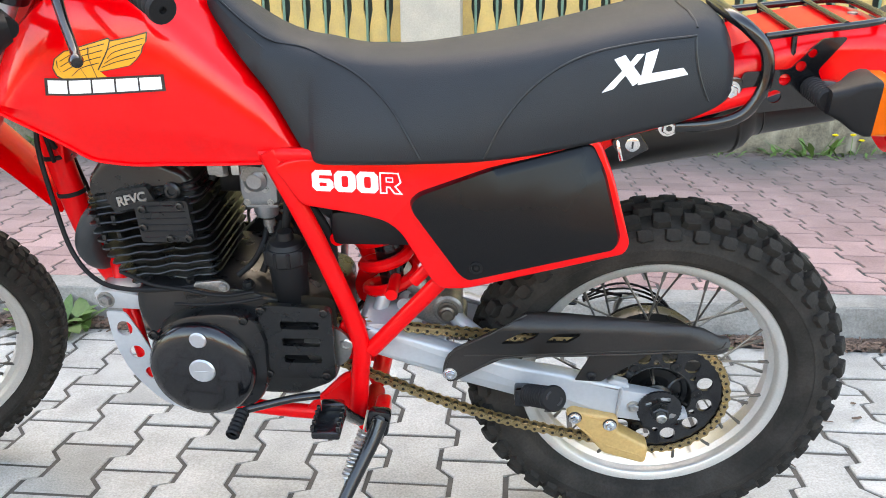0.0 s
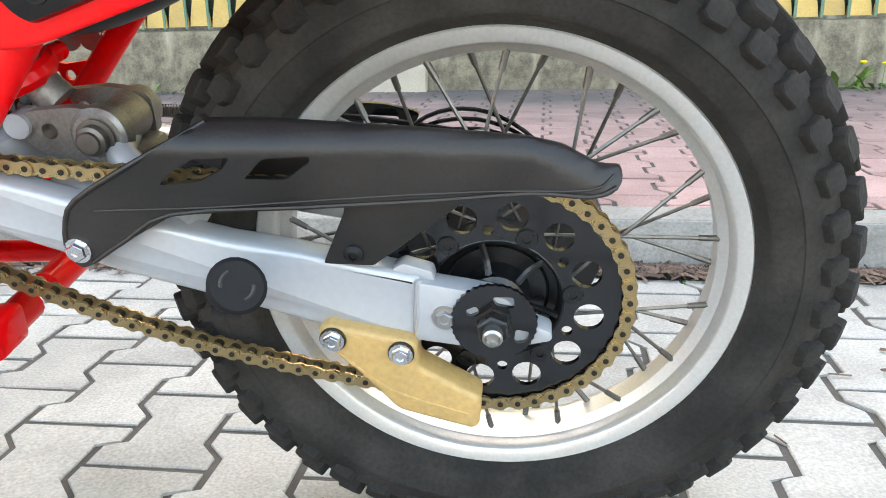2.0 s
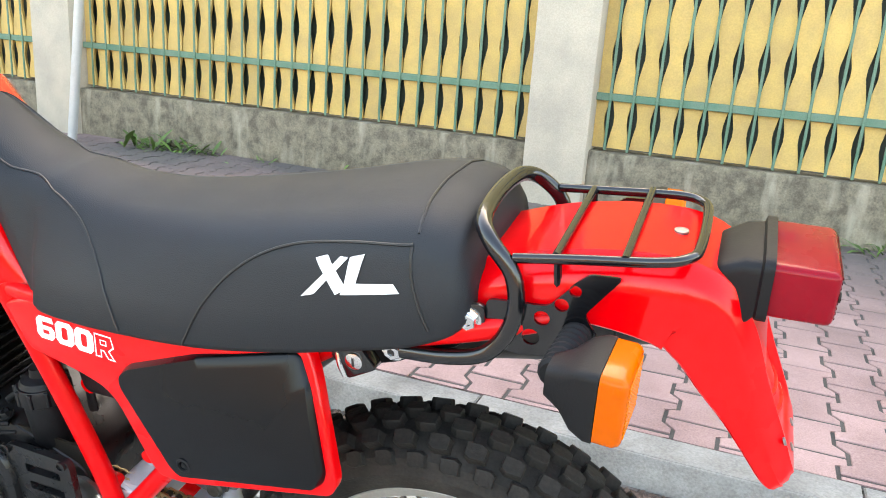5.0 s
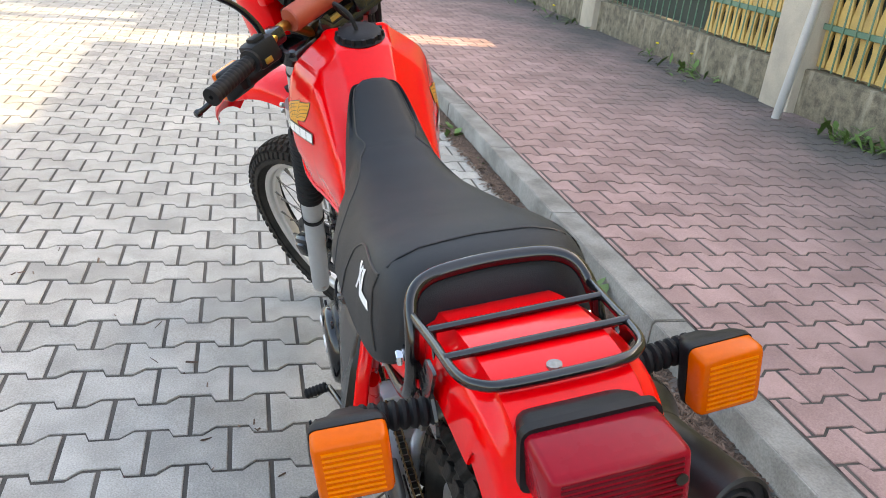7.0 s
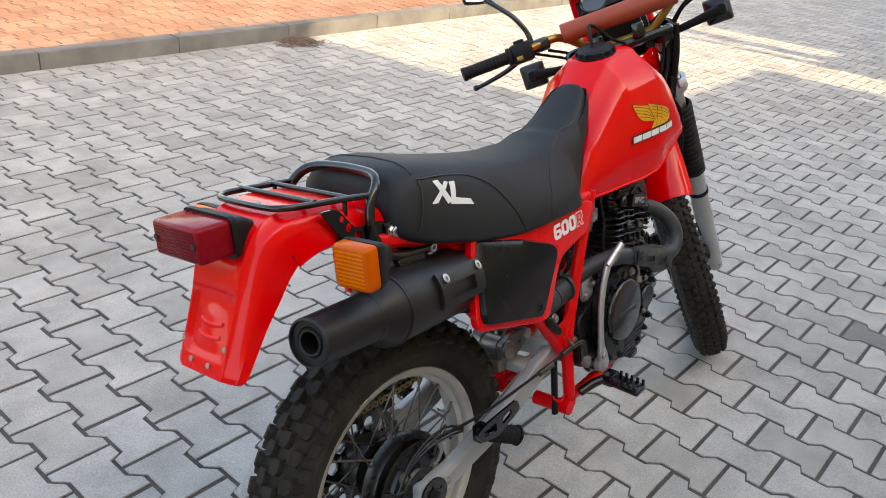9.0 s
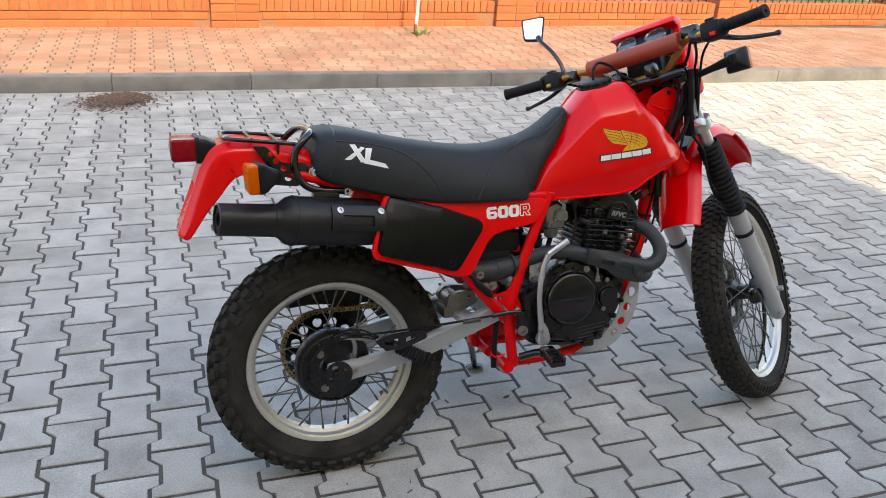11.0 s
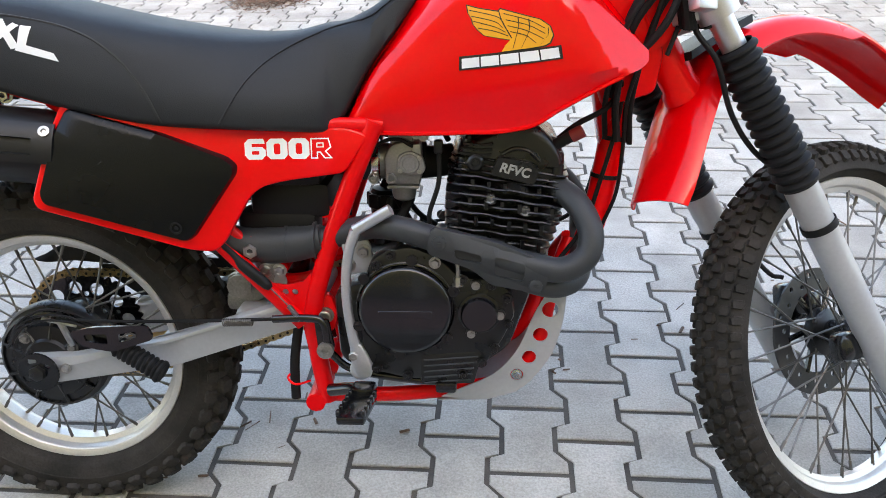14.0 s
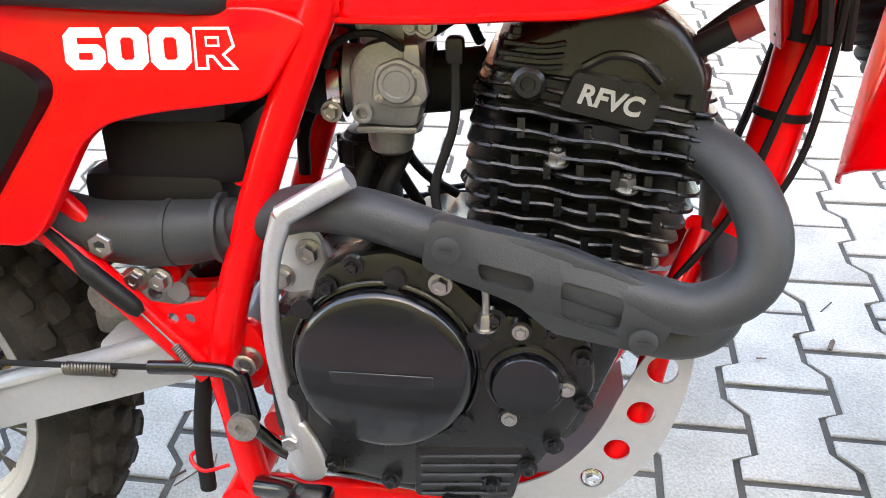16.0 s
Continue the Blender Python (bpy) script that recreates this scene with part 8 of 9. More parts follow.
lathe(bm, [(0.0605, 0), (0.0618, 0.003), (0.0605, 0.007)], basis(m0 + md * 0.222, md), 40)
lathe(bm, [(0.0385, 0), (0.0405, 0.003), (0.0385, 0.006)], basis(m0 + md * 0.270, md), 36)
part("weld_seam", bm, MUFFLER, muffler)
# ladder-shaped shield on the muffler flank
mz = basis(m0, md, (0, 0, 1))
bm = bmesh.new()


def on_muffler(a, h, r):
    return mz @ Vector((r * math.cos(a), -r * math.sin(a), h))


side_a = radians(90)
for a0, a1, h0, h1 in ((44, 66, 0.005, 0.145), (88, 99, 0.005, 0.145), (64, 90, 0.005, 0.036), (64, 90, 0.118, 0.145)):
    secs = []
    for j in range(7):
        a = radians(a0 + (a1 - a0) * j / 6)
        secs.append([on_muffler(a, h, r) for h, r in ((h0, 0.060), (h1, 0.060), (h1, 0.067), (h0, 0.067))])
    loft(bm, secs)
part("muffler_shield", bm, MUFFLER, muffler, "black ladder-shaped guard")
for h in (0.018, 0.125):
    bm = bmesh.new()
    a = radians(56)
    p = on_muffler(a, h, 0.067)
    nrm = (on_muffler(a, h, 0.08) - p)
    lathe(bm, [(0, 0), (0.0085, 0), (0.0085, 0.003), (0.004, 0.0035), (0.003, 0.001), (0, 0.001)], basis(p, nrm), 14)
    part("shield_screw", bm, STEEL, muffler)
bm = bmesh.new()
box(bm, (-0.045, -0.120, 0.772), (0.02, -0.085, 0.80), 0.006)
part("muffler_bracket", bm, BLACK, muffler)

# -- controls low down --
bm = bmesh.new()
tube(bm, [(0.577, -0.172, 0.352), (0.570, -0.176, 0.384), (0.561, -0.180, 0.450), (0.560, -0.182, 0.505), (0.567, -0.184, 0.556), (0.580, -0.186, 0.594)], [0.012, 0.0095, 0.008, 0.008, 0.008, 0.009], 12, 5)
tube(bm, [(0.579, -0.186, 0.594), (0.636, -0.190, 0.629)], 0.0092, 12, 1)
lathe(bm, [(0, 0), (0.017, 0), (0.019, 0.004), (0.019, 0.020), (0.015, 0.024), (0.009, 0.024), (0.008, 0.018), (0, 0.018)], basis((0.577, -0.158, 0.348), (0, -1, 0)), 24)
slab(bm, rounded([(0.560, 0.392), (0.578, 0.398), (0.590, 0.376), (0.598, 0.350), (0.592, 0.334), (0.572, 0.332), (0.562, 0.352)], 0.006, 3), -0.184, -0.168, 0.004, seg=3)
kick = part("kick_starter", bm, ALU, bike, "polished aluminium kick start lever")
fc = bpy.data.curves.new("letters", "FONT")
fc.body, fc.size, fc.extrude, fc.align_x, fc.align_y = "KICKSTARTER", 0.0090, 0.0004, "CENTER", "CENTER"
tob = bpy.data.objects.new("letters", fc)
scene.collection.objects.link(tob)
me = bpy.data.meshes.new_from_object(tob.evaluated_get(bpy.context.evaluated_depsgraph_get()))
bpy.data.objects.remove(tob)
ang = math.atan2(0.034, 0.055)
me.transform(Matrix.Translation((0.6045, -0.2026, 0.611)) @ Matrix.Rotation(-ang, 4, "Y") @ Matrix.Rotation(radians(90), 4, "X") @ Matrix.Diagonal((0.80, 1, 1, 1)))
for v in me.vertices:
    v.co.y -= 0.109 * (v.co.x - 0.6045) - 0.0002
me.materials.append(ALU)
lo = new("embossed_letters", me)
lo.parent = kick
bm = bmesh.new()
bolt(bm, (0.566, -0.184, 0.376), (0, -1, 0), 0.008, 0.006, False)
part("lever_screw", bm, STEEL, kick)

for s in BOTH:
    bm = bmesh.new()
    box(bm, (0.545, s * 0.165 - 0.016, 0.282), (0.585, s * 0.165 + 0.016, 0.312), 0.006)
    tube(bm, [(0.500, s * 0.120, 0.275), (0.540, s * 0.140, 0.290), (0.565, s * 0.165, 0.298)], 0.011, 10, 4)
    box(bm, (0.545, s * 0.215 - 0.038, 0.286), (0.590, s * 0.215 + 0.038, 0.300), 0.004)
    for k in range(5):
        for e in BOTH:
            box(bm, (0.5675 + e * 0.020 - 0.003, s * (0.182 + k * 0.016) - 0.004, 0.298), (0.5675 + e * 0.020 + 0.003, s * (0.182 + k * 0.016) + 0.004, 0.310), 0.001, 1)
    if s > 0:
        for v in bm.verts:
            f = min(1.0, max(0.0, (v.co.y - 0.12) / 0.04))
            v.co += Vector((-0.036, 0, 0.042)) * f
            v.co.y -= 0.25 * max(0.0, v.co.y - 0.165)
    else:
        for v in bm.verts:
            k = max(0.0, -v.co.y - 0.165)
            v.co += Vector((0.018 - 0.15 * k, 0.05 * k, 0.018))
    part("foot_peg", bm, BLACK, bike, "black serrated steel foot peg")
    bm = bmesh.new()
    c0 = Vector((0.226, s * 0.148, 0.342)) if s > 0 else Vector((0.135, -0.158, 0.390))
    c1 = Vector((0.184, s * 0.245, 0.394)) if s > 0 else Vector((0.231, -0.176, 0.336))
    peg = ribbed(c0.lerp(c1, 0.25), c1, 0.0195, 9, 0.003)
    ob = part("passenger_peg", peg, RUBBER, bike, "ribbed black rubber passenger peg")
    bm = bmesh.new()
    lathe(bm, [(0, 0), (0.021, 0), (0.022, 0.004), (0.019, 0.008), (0, 0.008)], basis(c1, c1 - c0), 24)
    part("peg_end", bm, RUBBER, ob)
    # grooves drawn as black beads on the end face; their shade is only colour
    bm = bmesh.new()
    for a in (0, math.pi):
        mk = basis(c1 + (c1 - c0).normalized() * 0.0082, c1 - c0)
        tube(bm, [mk @ Vector((0.012 * math.cos(a + t), 0.012 * math.sin(a + t), 0)) for t in (0.3, 0.7, 1.1, 1.5)], 0.0018, 6, 2)
    part("peg_groove", bm, INK, ob)
    bm = bmesh.new()
    tube(bm, [c0 - Vector((0, s * 0.012, 0.0)), c0.lerp(c1, 0.3)], 0.012, 12, 1)
    box(bm, tuple(c0 + Vector((-0.014, -0.014, -0.020))), tuple(c0 + Vector((0.014, 0.014, 0.016))), 0.005)
    part("peg_mount", bm, BLACK, ob)
bm = bmesh.new()
tube(bm, [(0.555, 0.150, 0.352), (0.600, 0.162, 0.352), (0.672, 0.175, 0.338)], 0.0065, 10, 4)
tube(bm, [(0.672, 0.175, 0.338), (0.676, 0.190, 0.335)], 0.007, 10, 1)
shift = part("gear_lever", bm, BLACK, bike, "black gear lever with rubber toe")
part("rubber_toe", ribbed((0.676, 0.180, 0.338), (0.682, 0.226, 0.326), 0.0115, 6, 0.002), RUBBER, shift)
bm = bmesh.new()
tube(bm, [(0.430, -0.158, 0.428), (0.485, -0.162, 0.432), (0.514, -0.165, 0.426), (0.520, -0.166, 0.385)], 0.007, 10, 4)
slab(bm, rounded([(0.500, 0.430), (0.524, 0.432), (0.532, 0.380), (0.518, 0.366), (0.504, 0.376)], 0.006), -0.168, -0.158, 0.002)
tube(bm, [(0.52, -0.160, 0.372), (0.56, -0.155, 0.335), (0.66, -0.16, 0.320), (0.715, -0.17, 0.322)], 0.007, 10, 4)
box(bm, (0.700, -0.195, 0.310), (0.735, -0.150, 0.330), 0.005)
pedal = part("brake_pedal", bm, BLACK, bike, "black rear brake pedal and rod")
bm = bmesh.new()
lathe(bm, [(0, 0), (0.014, 0), (0.014, 0.012), (0.006, 0.013), (0.005, 0.008), (0, 0.008)], basis((0.517, -0.166, 0.378), (0, -1, 0)), 20)
part("pedal_pivot", bm, CAST, pedal)
tube_part("brake_rod", [(0.43, -0.158, 0.428), (0.30, -0.156, 0.422), (0.15, -0.145, 0.415), (0.045, -0.115, 0.408)], 0.0032, RUBBER, pedal, seg=8)
bm = bmesh.new()
coil(bm, (0.345, -0.156, 0.420), (0.395, -0.158, 0.422), 0.006, 0.0014, 16)
part("pedal_spring", bm, SPOKE, pedal)
bm = bmesh.new()
br = rounded([(0.235, 0.400), (0.160, 0.375), (0.110, 0.385), (0.090, 0.410), (0.130, 0.420), (0.225, 0.425)], 0.010, 4)
holed(bm, br, [rounded([(0.205, 0.402), (0.175, 0.393), (0.175, 0.408), (0.205, 0.414)], 0.004, 3), rounded([(0.155, 0.389), (0.118, 0.394), (0.115, 0.406), (0.155, 0.408)], 0.004, 3)], -0.176, -0.170)
part("peg_hanger", bm, BLACK, bike, "black stamped passenger peg hanger", 30)
tube_part("brake_switch", [(0.350, -0.136, 0.560), (0.375, -0.141, 0.538), (0.388, -0.143, 0.522), (0.420, -0.143, 0.492), (0.430, -0.144, 0.482)], [0.005, 0.005, 0.006, 0.0095, 0.0095, 0.0085, 0.005], PLASTIC, bike, "black brake light switch", seg=10)
bm = bmesh.new()
coil(bm, (0.458, -0.146, 0.452), (0.478, -0.152, 0.428), 0.004, 0.001, 14)
tube(bm, [(0.430, -0.144, 0.482), (0.458, -0.146, 0.452)], 0.0012, 6, 1)
part("switch_spring", bm, SPOKE, bike)
tube_part("overflow_hose", [(0.462, -0.100, 0.400), (0.452, -0.108, 0.330), (0.450, -0.110, 0.262)], 0.0085, RUBBER, bike, "black overflow hose", seg=10)
tube_part("hose_guide", [(0.480, -0.118, 0.300), (0.455, -0.126, 0.296), (0.440, -0.118, 0.305), (0.448, -0.105, 0.312)], 0.0022, RED_FRAME, bike, seg=6)

# -- skid plate --
SK = [(0.916, 0.470), (0.884, 0.468), (0.862, 0.430), (0.836, 0.362), (0.800, 0.318), (0.705, 0.272), (0.785, 0.268), (0.846, 0.288), (0.894, 0.352), (0.912, 0.420)]
bm = bmesh.new()
loft(bm, [[(u, -0.112, w), (u, 0.112, w), (u, 0.112, w + 0.003), (u, -0.112, w + 0.003)] for u, w in ((0.700, 0.262), (0.785, 0.266), (0.835, 0.282), (0.875, 0.322))])
skid = part("skid_plate", bm, SILVER, bike, "silver drilled skid plate under the engine", 30)
for s in BOTH:
    b2 = bmesh.new()
    holed(b2, rounded(SK, [0.006, 0.006, 0.02, 0.03, 0.03, 0.004, 0.02, 0.03, 0.03, 0.02], 4), [circle2((0.889, 0.438), 0.0135, 18), circle2((0.874, 0.394), 0.0125, 18), circle2((0.856, 0.352), 0.0120, 18), circle2((0.836, 0.318), 0.0110, 18)], s * 0.1145, s * 0.1175)
    for v in b2.verts:
        v.co.y -= s * max(0, v.co.z - 0.40) * 0.12
    part("skid_wing", b2, SILVER, skid, "drilled silver side plate", 30)
for s in BOTH:
    bm = bmesh.new()
    bolt(bm, (0.836, s * 0.1150, 0.318), (0, s, 0), 0.007, 0.008)
    part("skid_bolt", bm, CHROME, skid)
bm = bmesh.new()
slab(bm, rounded([(0.905, 0.505), (0.935, 0.500), (0.93, 0.470), (0.84, 0.468), (0.83, 0.490)], 0.006), 0.040, 0.100, 0.003)
part("engine_mount_plate", bm, SILVER, skid)
bm = bmesh.new()
bm.free()
for at, d, r in (((0.845, 0.100, 0.480), 1, 0.011), ((0.915, 0.100, 0.487), 1, 0.011), ((0.918, -0.030, 0.505), -1, 0.012)):
    bm = bmesh.new()
    bolt(bm, at, (0, d, 0), r, 0.011)
    part("engine_mount_bolt", bm, CAST, skid)
bm = bmesh.new()
slab(bm, rounded([(0.545, 0.572), (0.595, 0.560), (0.600, 0.508), (0.555, 0.500)], 0.012), -0.108, -0.098, 0.003)
part("engine_mount_rear", bm, SILVER, bike, "silver rear engine mount plate")
for u, w in ((0.558, 0.518), (0.584, 0.543)):
    bm = bmesh.new()
    bolt(bm, (u, -0.108, w), (0, -1, 0), 0.009, 0.010)
    part("mount_bolt", bm, STEEL, bike)


# widths fitted to the camera's views: frame, rear wheel and bodywork slimmer than drawn above, engine and steered parts
# not
WIDTH = dict(engine=1.0, engine_mount_rear=1.0, mount_bolt=1.0, exhaust_pipe=1.0, seat=1.0, carburettor=0.75, kick_starter=0.83, brake_pedal=0.80, passenger_peg=0.80, swingarm=1.0, side_panel=0.91,
             chain_guard=1.0, chain_slider=1.0, foot_peg=1.0, gear_lever=1.0, side_stand=1.0, rear_mudguard=1.0, fuel_tank=1.0, tail_lamp=1.0, rear_indicator=1.0, front_wheel=1.0, brake_caliper=1.0, speedometer_drive=1.0,
             fork_leg=1.0, front_indicator=1.0, front_mudguard=1.0, handlebar=1.0, headlamp_shell=1.0, instrument_cluster=1.0, lower_triple_clamp=1.0, upper_triple_clamp=1.0)
bpy.context.view_layer.update()
for ob in bike.children:
    ob.matrix_local = Matrix.Diagonal((1, WIDTH.get(ob.name.split(".")[0], 0.86), 1, 1)) @ ob.matrix_local


# ---- setting details ----
# fence panels on the low wall: yellow pickets behind green steel bars
def picket_outline(z0, z1, w):
    """Half of a board sawn into a row of waists and bellies."""
    right = []
    n = 26
    for i in range(n + 1):
        z = z0 + (z1 - z0) * i / n
        f = 0.5 + 0.5 * math.cos(2 * math.pi * (z - 0.72) / 0.36)
        right.append((w * (0.56 + 0.44 * f ** 0.7), z))
    return right + [(-x, z) for x, z in right[::-1]]


def fence_panel(x0, x1, boards_to, label):
    root = tagged(empty("fence", NEAR_SIDE @ Matrix.Translation((x0, WALL_Y, 0.43))), label, "fence", "fence panels")
    w = x1 - x0
    # added sheet whose dark colour stands in for shade and greenery behind the gaps
    b = bmesh.new()
    box(b, (0, -0.150, 0.02), (w, -0.144, 1.22))
    part("backing_sheet", b, GAP_GREEN, root, "dark green sheet standing in for the shade behind the gaps", 0)
    for z in (0.285, 0.95):
        b = bmesh.new()
        box(b, (0, -0.062, z), (w, -0.046, z + 0.042), 0.003, 1)
        part("rail", b, GREEN, root)
    b = bmesh.new()
    slab(b, picket_outline(0.02, 1.20, 0.060), -0.100, -0.080)
    board = None
    n = int(w / 0.128)
    off = (w - n * 0.128) / 2
    for i in range(n + 1):
        x = off + i * 0.128
        if x0 + x > boards_to:
            break
        if board is None:
            board = part("picket", b, PICKET, root, smooth=0)
            ob = board
        else:
            ob = new("picket", board.data)
            ob.parent = root
        ob.location = (x, 0, random.uniform(-0.006, 0.006))
    b = bmesh.new()
    box(b, (-0.008, -0.045, 0.01), (0.008, -0.038, 0.98), 0.002, 1)
    bar = part("bar", b, GREEN, root)
    for i in range(n):
        ob = bar if i == 0 else new("bar", bar.data)
        if i:
            ob.parent = root
        ob.location = (off + (i + 0.5) * 0.128, 0, 0)


GAP_GREEN = mat("gap_shade_green", (0.020, 0.035, 0.026), 0.6, var=0.3, scale=3)
fence_panel(-2.76, 0.6, 9, "yellow wooden picket fence with green steel bars")
fence_panel(0.96, 4.34, 9, "yellow wooden picket fence with green steel bars")
fence_panel(4.70, 8.08, 6.0, "green steel fence, partly backed by yellow pickets")
fence_panel(8.44, 11.82, 0, "green steel bar fence over a dark stand-in sheet")

# pole in front of a pillar
bm = bmesh.new()
tube(bm, [(4.08, -3.36, 0.07), (3.95, -3.33, 0.80), (3.77, -3.28, 1.80), (3.60, -3.23, 2.75)], 0.031, 18, 4)
tagged(link("pole", bm, POLE), "slim galvanised steel pole leaning beside a pillar", "pole")


# weeds
def leaf(b, at, heading, length, width, rise, droop):
    """One blade: a narrow toothed leaf that rises and bends over."""
    d = Vector((math.cos(heading), math.sin(heading), 0))
    s = Vector((-d.y, d.x, 0))
    prof = (0.12, 0.55, 0.75, 1.0, 0.8, 0.5, 0.0)
    prev = None
    for i, f in enumerate(prof):
        t = i / (len(prof) - 1)
        p = Vector(at) + d * length * t + Vector((0, 0, rise * t - droop * t * t))
        k = width * f * (1.0 if i % 2 else 0.82)
        row = [b.verts.new(p - s * k), b.verts.new(p - Vector((0, 0, 0.12 * k))), b.verts.new(p + s * k)] if f else [b.verts.new(p)]
        if prev:
            if len(row) == 3:
                b.faces.new((prev[0], prev[1], row[1], row[0]))
                b.faces.new((prev[1], prev[2], row[2], row[1]))
            else:
                b.faces.new((prev[0], prev[1], row[0]))
                b.faces.new((prev[1], prev[2], row[0]))
        prev = row


def weed(x, y, z, n, size, flowers=0, spread=0.05, seed=1, label="green dandelion leaves growing from a joint", broad=1.0):
    r = random.Random(seed)
    root = tagged(empty("weed", Matrix.Translation((x, y, z))), label, "weed", "weeds")
    b = bmesh.new()
    for _ in range(n):
        h = r.uniform(0, 2 * math.pi)
        o = (r.gauss(0, spread), r.gauss(0, spread * 0.6), 0)
        L = size * r.uniform(0.55, 1.15)
        leaf(b, o, h, L, L * r.uniform(0.10, 0.17) * broad, L * r.uniform(0.3, 1.3), L * r.uniform(0.2, 0.7))
    part("leaves", b, LEAF, root, smooth=60)
    for _ in range(flowers):
        fx, fy, fh = r.gauss(0, spread * 1.3), r.gauss(0, spread), size * r.uniform(0.9, 1.5)
        b = bmesh.new()
        tube(b, [(fx * 0.6, fy * 0.6, 0), (fx, fy, fh)], 0.002, 6, 1)
        stem = part("stem", b, LEAF, root)
        b = bmesh.new()
        lathe(b, [(0, 0.010), (0.010, 0.009), (0.018, 0.004), (0.014, -0.002), (0, -0.006)], Matrix.Translation((fx, fy, fh)), 12)
        part("flower", b, FLOWER, stem, "yellow dandelion flower")
    return root


def side_y(x, y):
    return (NEAR_SIDE @ Vector((x, y, 0))).y


for i, (x, y, n, size, fl, sp) in enumerate(((3.50, -3.47, 46, 0.17, 0, 0.13), (3.12, -3.46, 30, 0.11, 0, 0.11), (2.62, -3.48, 10, 0.06, 0, 0.05), (1.95, -3.50, 12, 0.08, 0, 0.07), (3.45, -3.35, 10, 0.06, 0, 0.05), (5.60, -3.44, 40, 0.16, 3, 0.20), (6.4, -3.40, 10, 0.09, 1, 0.06),
                                             (-1.45, -3.47, 40, 0.13, 1, 0.10), (-1.75, -3.48, 18, 0.09, 2, 0.08), (-0.95, -3.50, 22, 0.10, 1, 0.12), (8.6, -3.46, 30, 0.16, 4, 0.35), (10.5, -3.46, 26, 0.18, 3, 0.3), (-2.05, -3.48, 14, 0.08, 0, 0.1))):
    weed(x, side_y(x, y), KERB_H - 0.006, n, size, fl, sp, 20 + i)
for i, (x, y, n, size, sp) in enumerate(((1.60, -0.80, 30, 0.115, 0.030), (1.69, -0.83, 18, 0.095, 0.03), (2.30, -0.83, 10, 0.05, 0.04), (3.70, -0.90, 22, 0.08, 0.06), (3.15, -0.87, 8, 0.04, 0.03), (-0.35, -0.79, 8, 0.03, 0.03), (6.6, -1.0, 16, 0.08, 0.06))):
    weed(x, y, 0.0, n, size, 0, sp, 60 + i, broad=1.8, label="broad-leaved green weed in the dirt along the kerb")
weed(2.18, 5.80, KERB_H - 0.006, 24, 0.10, 0, 0.05, 91, "dry weed at the foot of a thin post")
weed(-0.78, 6.22, KERB_H - 0.006, 10, 0.15, 0, 0.03, 92, "dry weed growing against the brick wall")


# dirt and dead plant litter along the near kerb, and two swept heaps by the far kerb
def litter(name, spots, label, seed, n):
    """Loose bits of needles and leaf stalks lying about given places (x, y, z, spread x, spread y)."""
    r = random.Random(seed)
    verts, faces = [], []
    for _ in range(n):
        cx, cy, cz, sx, sy, sz = r.choice(spots)
        a, b2 = r.gauss(0, 0.5), r.gauss(0, 0.5)
        x, y = cx + a * sx, cy + b2 * sy
        z = cz + sz * max(0.0, 1 - a * a - b2 * b2) + r.uniform(0.001, 0.006)
        h, L, k = r.uniform(0, math.pi), r.uniform(0.006, 0.040), r.uniform(0.0010, 0.0042)
        d, s, up = Vector((math.cos(h), math.sin(h), r.uniform(-0.25, 0.25))) * L * 0.5, Vector((-math.sin(h), math.cos(h), 0)) * k, Vector((0, 0, k))
        p = Vector((x, y, z))
        i = len(verts)
        verts += [p - d - s, p - d + s, p - d + up, p + d - s, p + d + s, p + d + up]
        faces += [(i, i + 1, i + 2), (i + 3, i + 5, i + 4), (i, i + 3, i + 4, i + 1), (i + 1, i + 4, i + 5, i + 2), (i + 2, i + 5, i + 3, i)]
    me = bpy.data.meshes.new(name)
    me.from_pydata([tuple(v) for v in verts], [], faces)
    me.materials.append(STRAW)
    return tagged(new(name, me), label, "litter", kind="stuff")


def mound(name, x0, x1, lo, hi, h, label, nx, ny=7):
    """A low uneven bed of soil between two lines."""
    from_verts, quads = [], []
    r = random.Random(3)
    ph = [r.uniform(0, 6.28) for _ in range(6)]
    for i in range(nx + 1):
        x = x0 + (x1 - x0) * i / nx
        wob = 0.030 * math.sin(x * 7.3 + ph[0]) + 0.026 * math.sin(x * 2.9 + ph[4]) + 0.018 * math.sin(x * 17.1 + ph[1]) + 0.012 * math.sin(x * 41 + ph[2])
        for j in range(ny + 1):
            f = j / ny
            y = lo(x) * (1 - f) + (hi(x) + wob) * f
            z = h * (1 - f ** 2) + 0.004 * math.sin(x * 33 + j * 2.1 + ph[3]) * (1 - f) - 0.010 * f ** 6
            from_verts.append((x, y, z))
    for i in range(nx):
        for j in range(ny):
            a = i * (ny + 1) + j
            quads.append((a, a + ny + 1, a + ny + 2, a + 1))
    me = bpy.data.meshes.new(name)
    me.from_pydata(from_verts, [], quads)
    me.polygons.foreach_set("use_smooth", [True] * len(quads))
    me.materials.append(SOIL)
    return tagged(new(name, me), label, "soil", kind="structure")


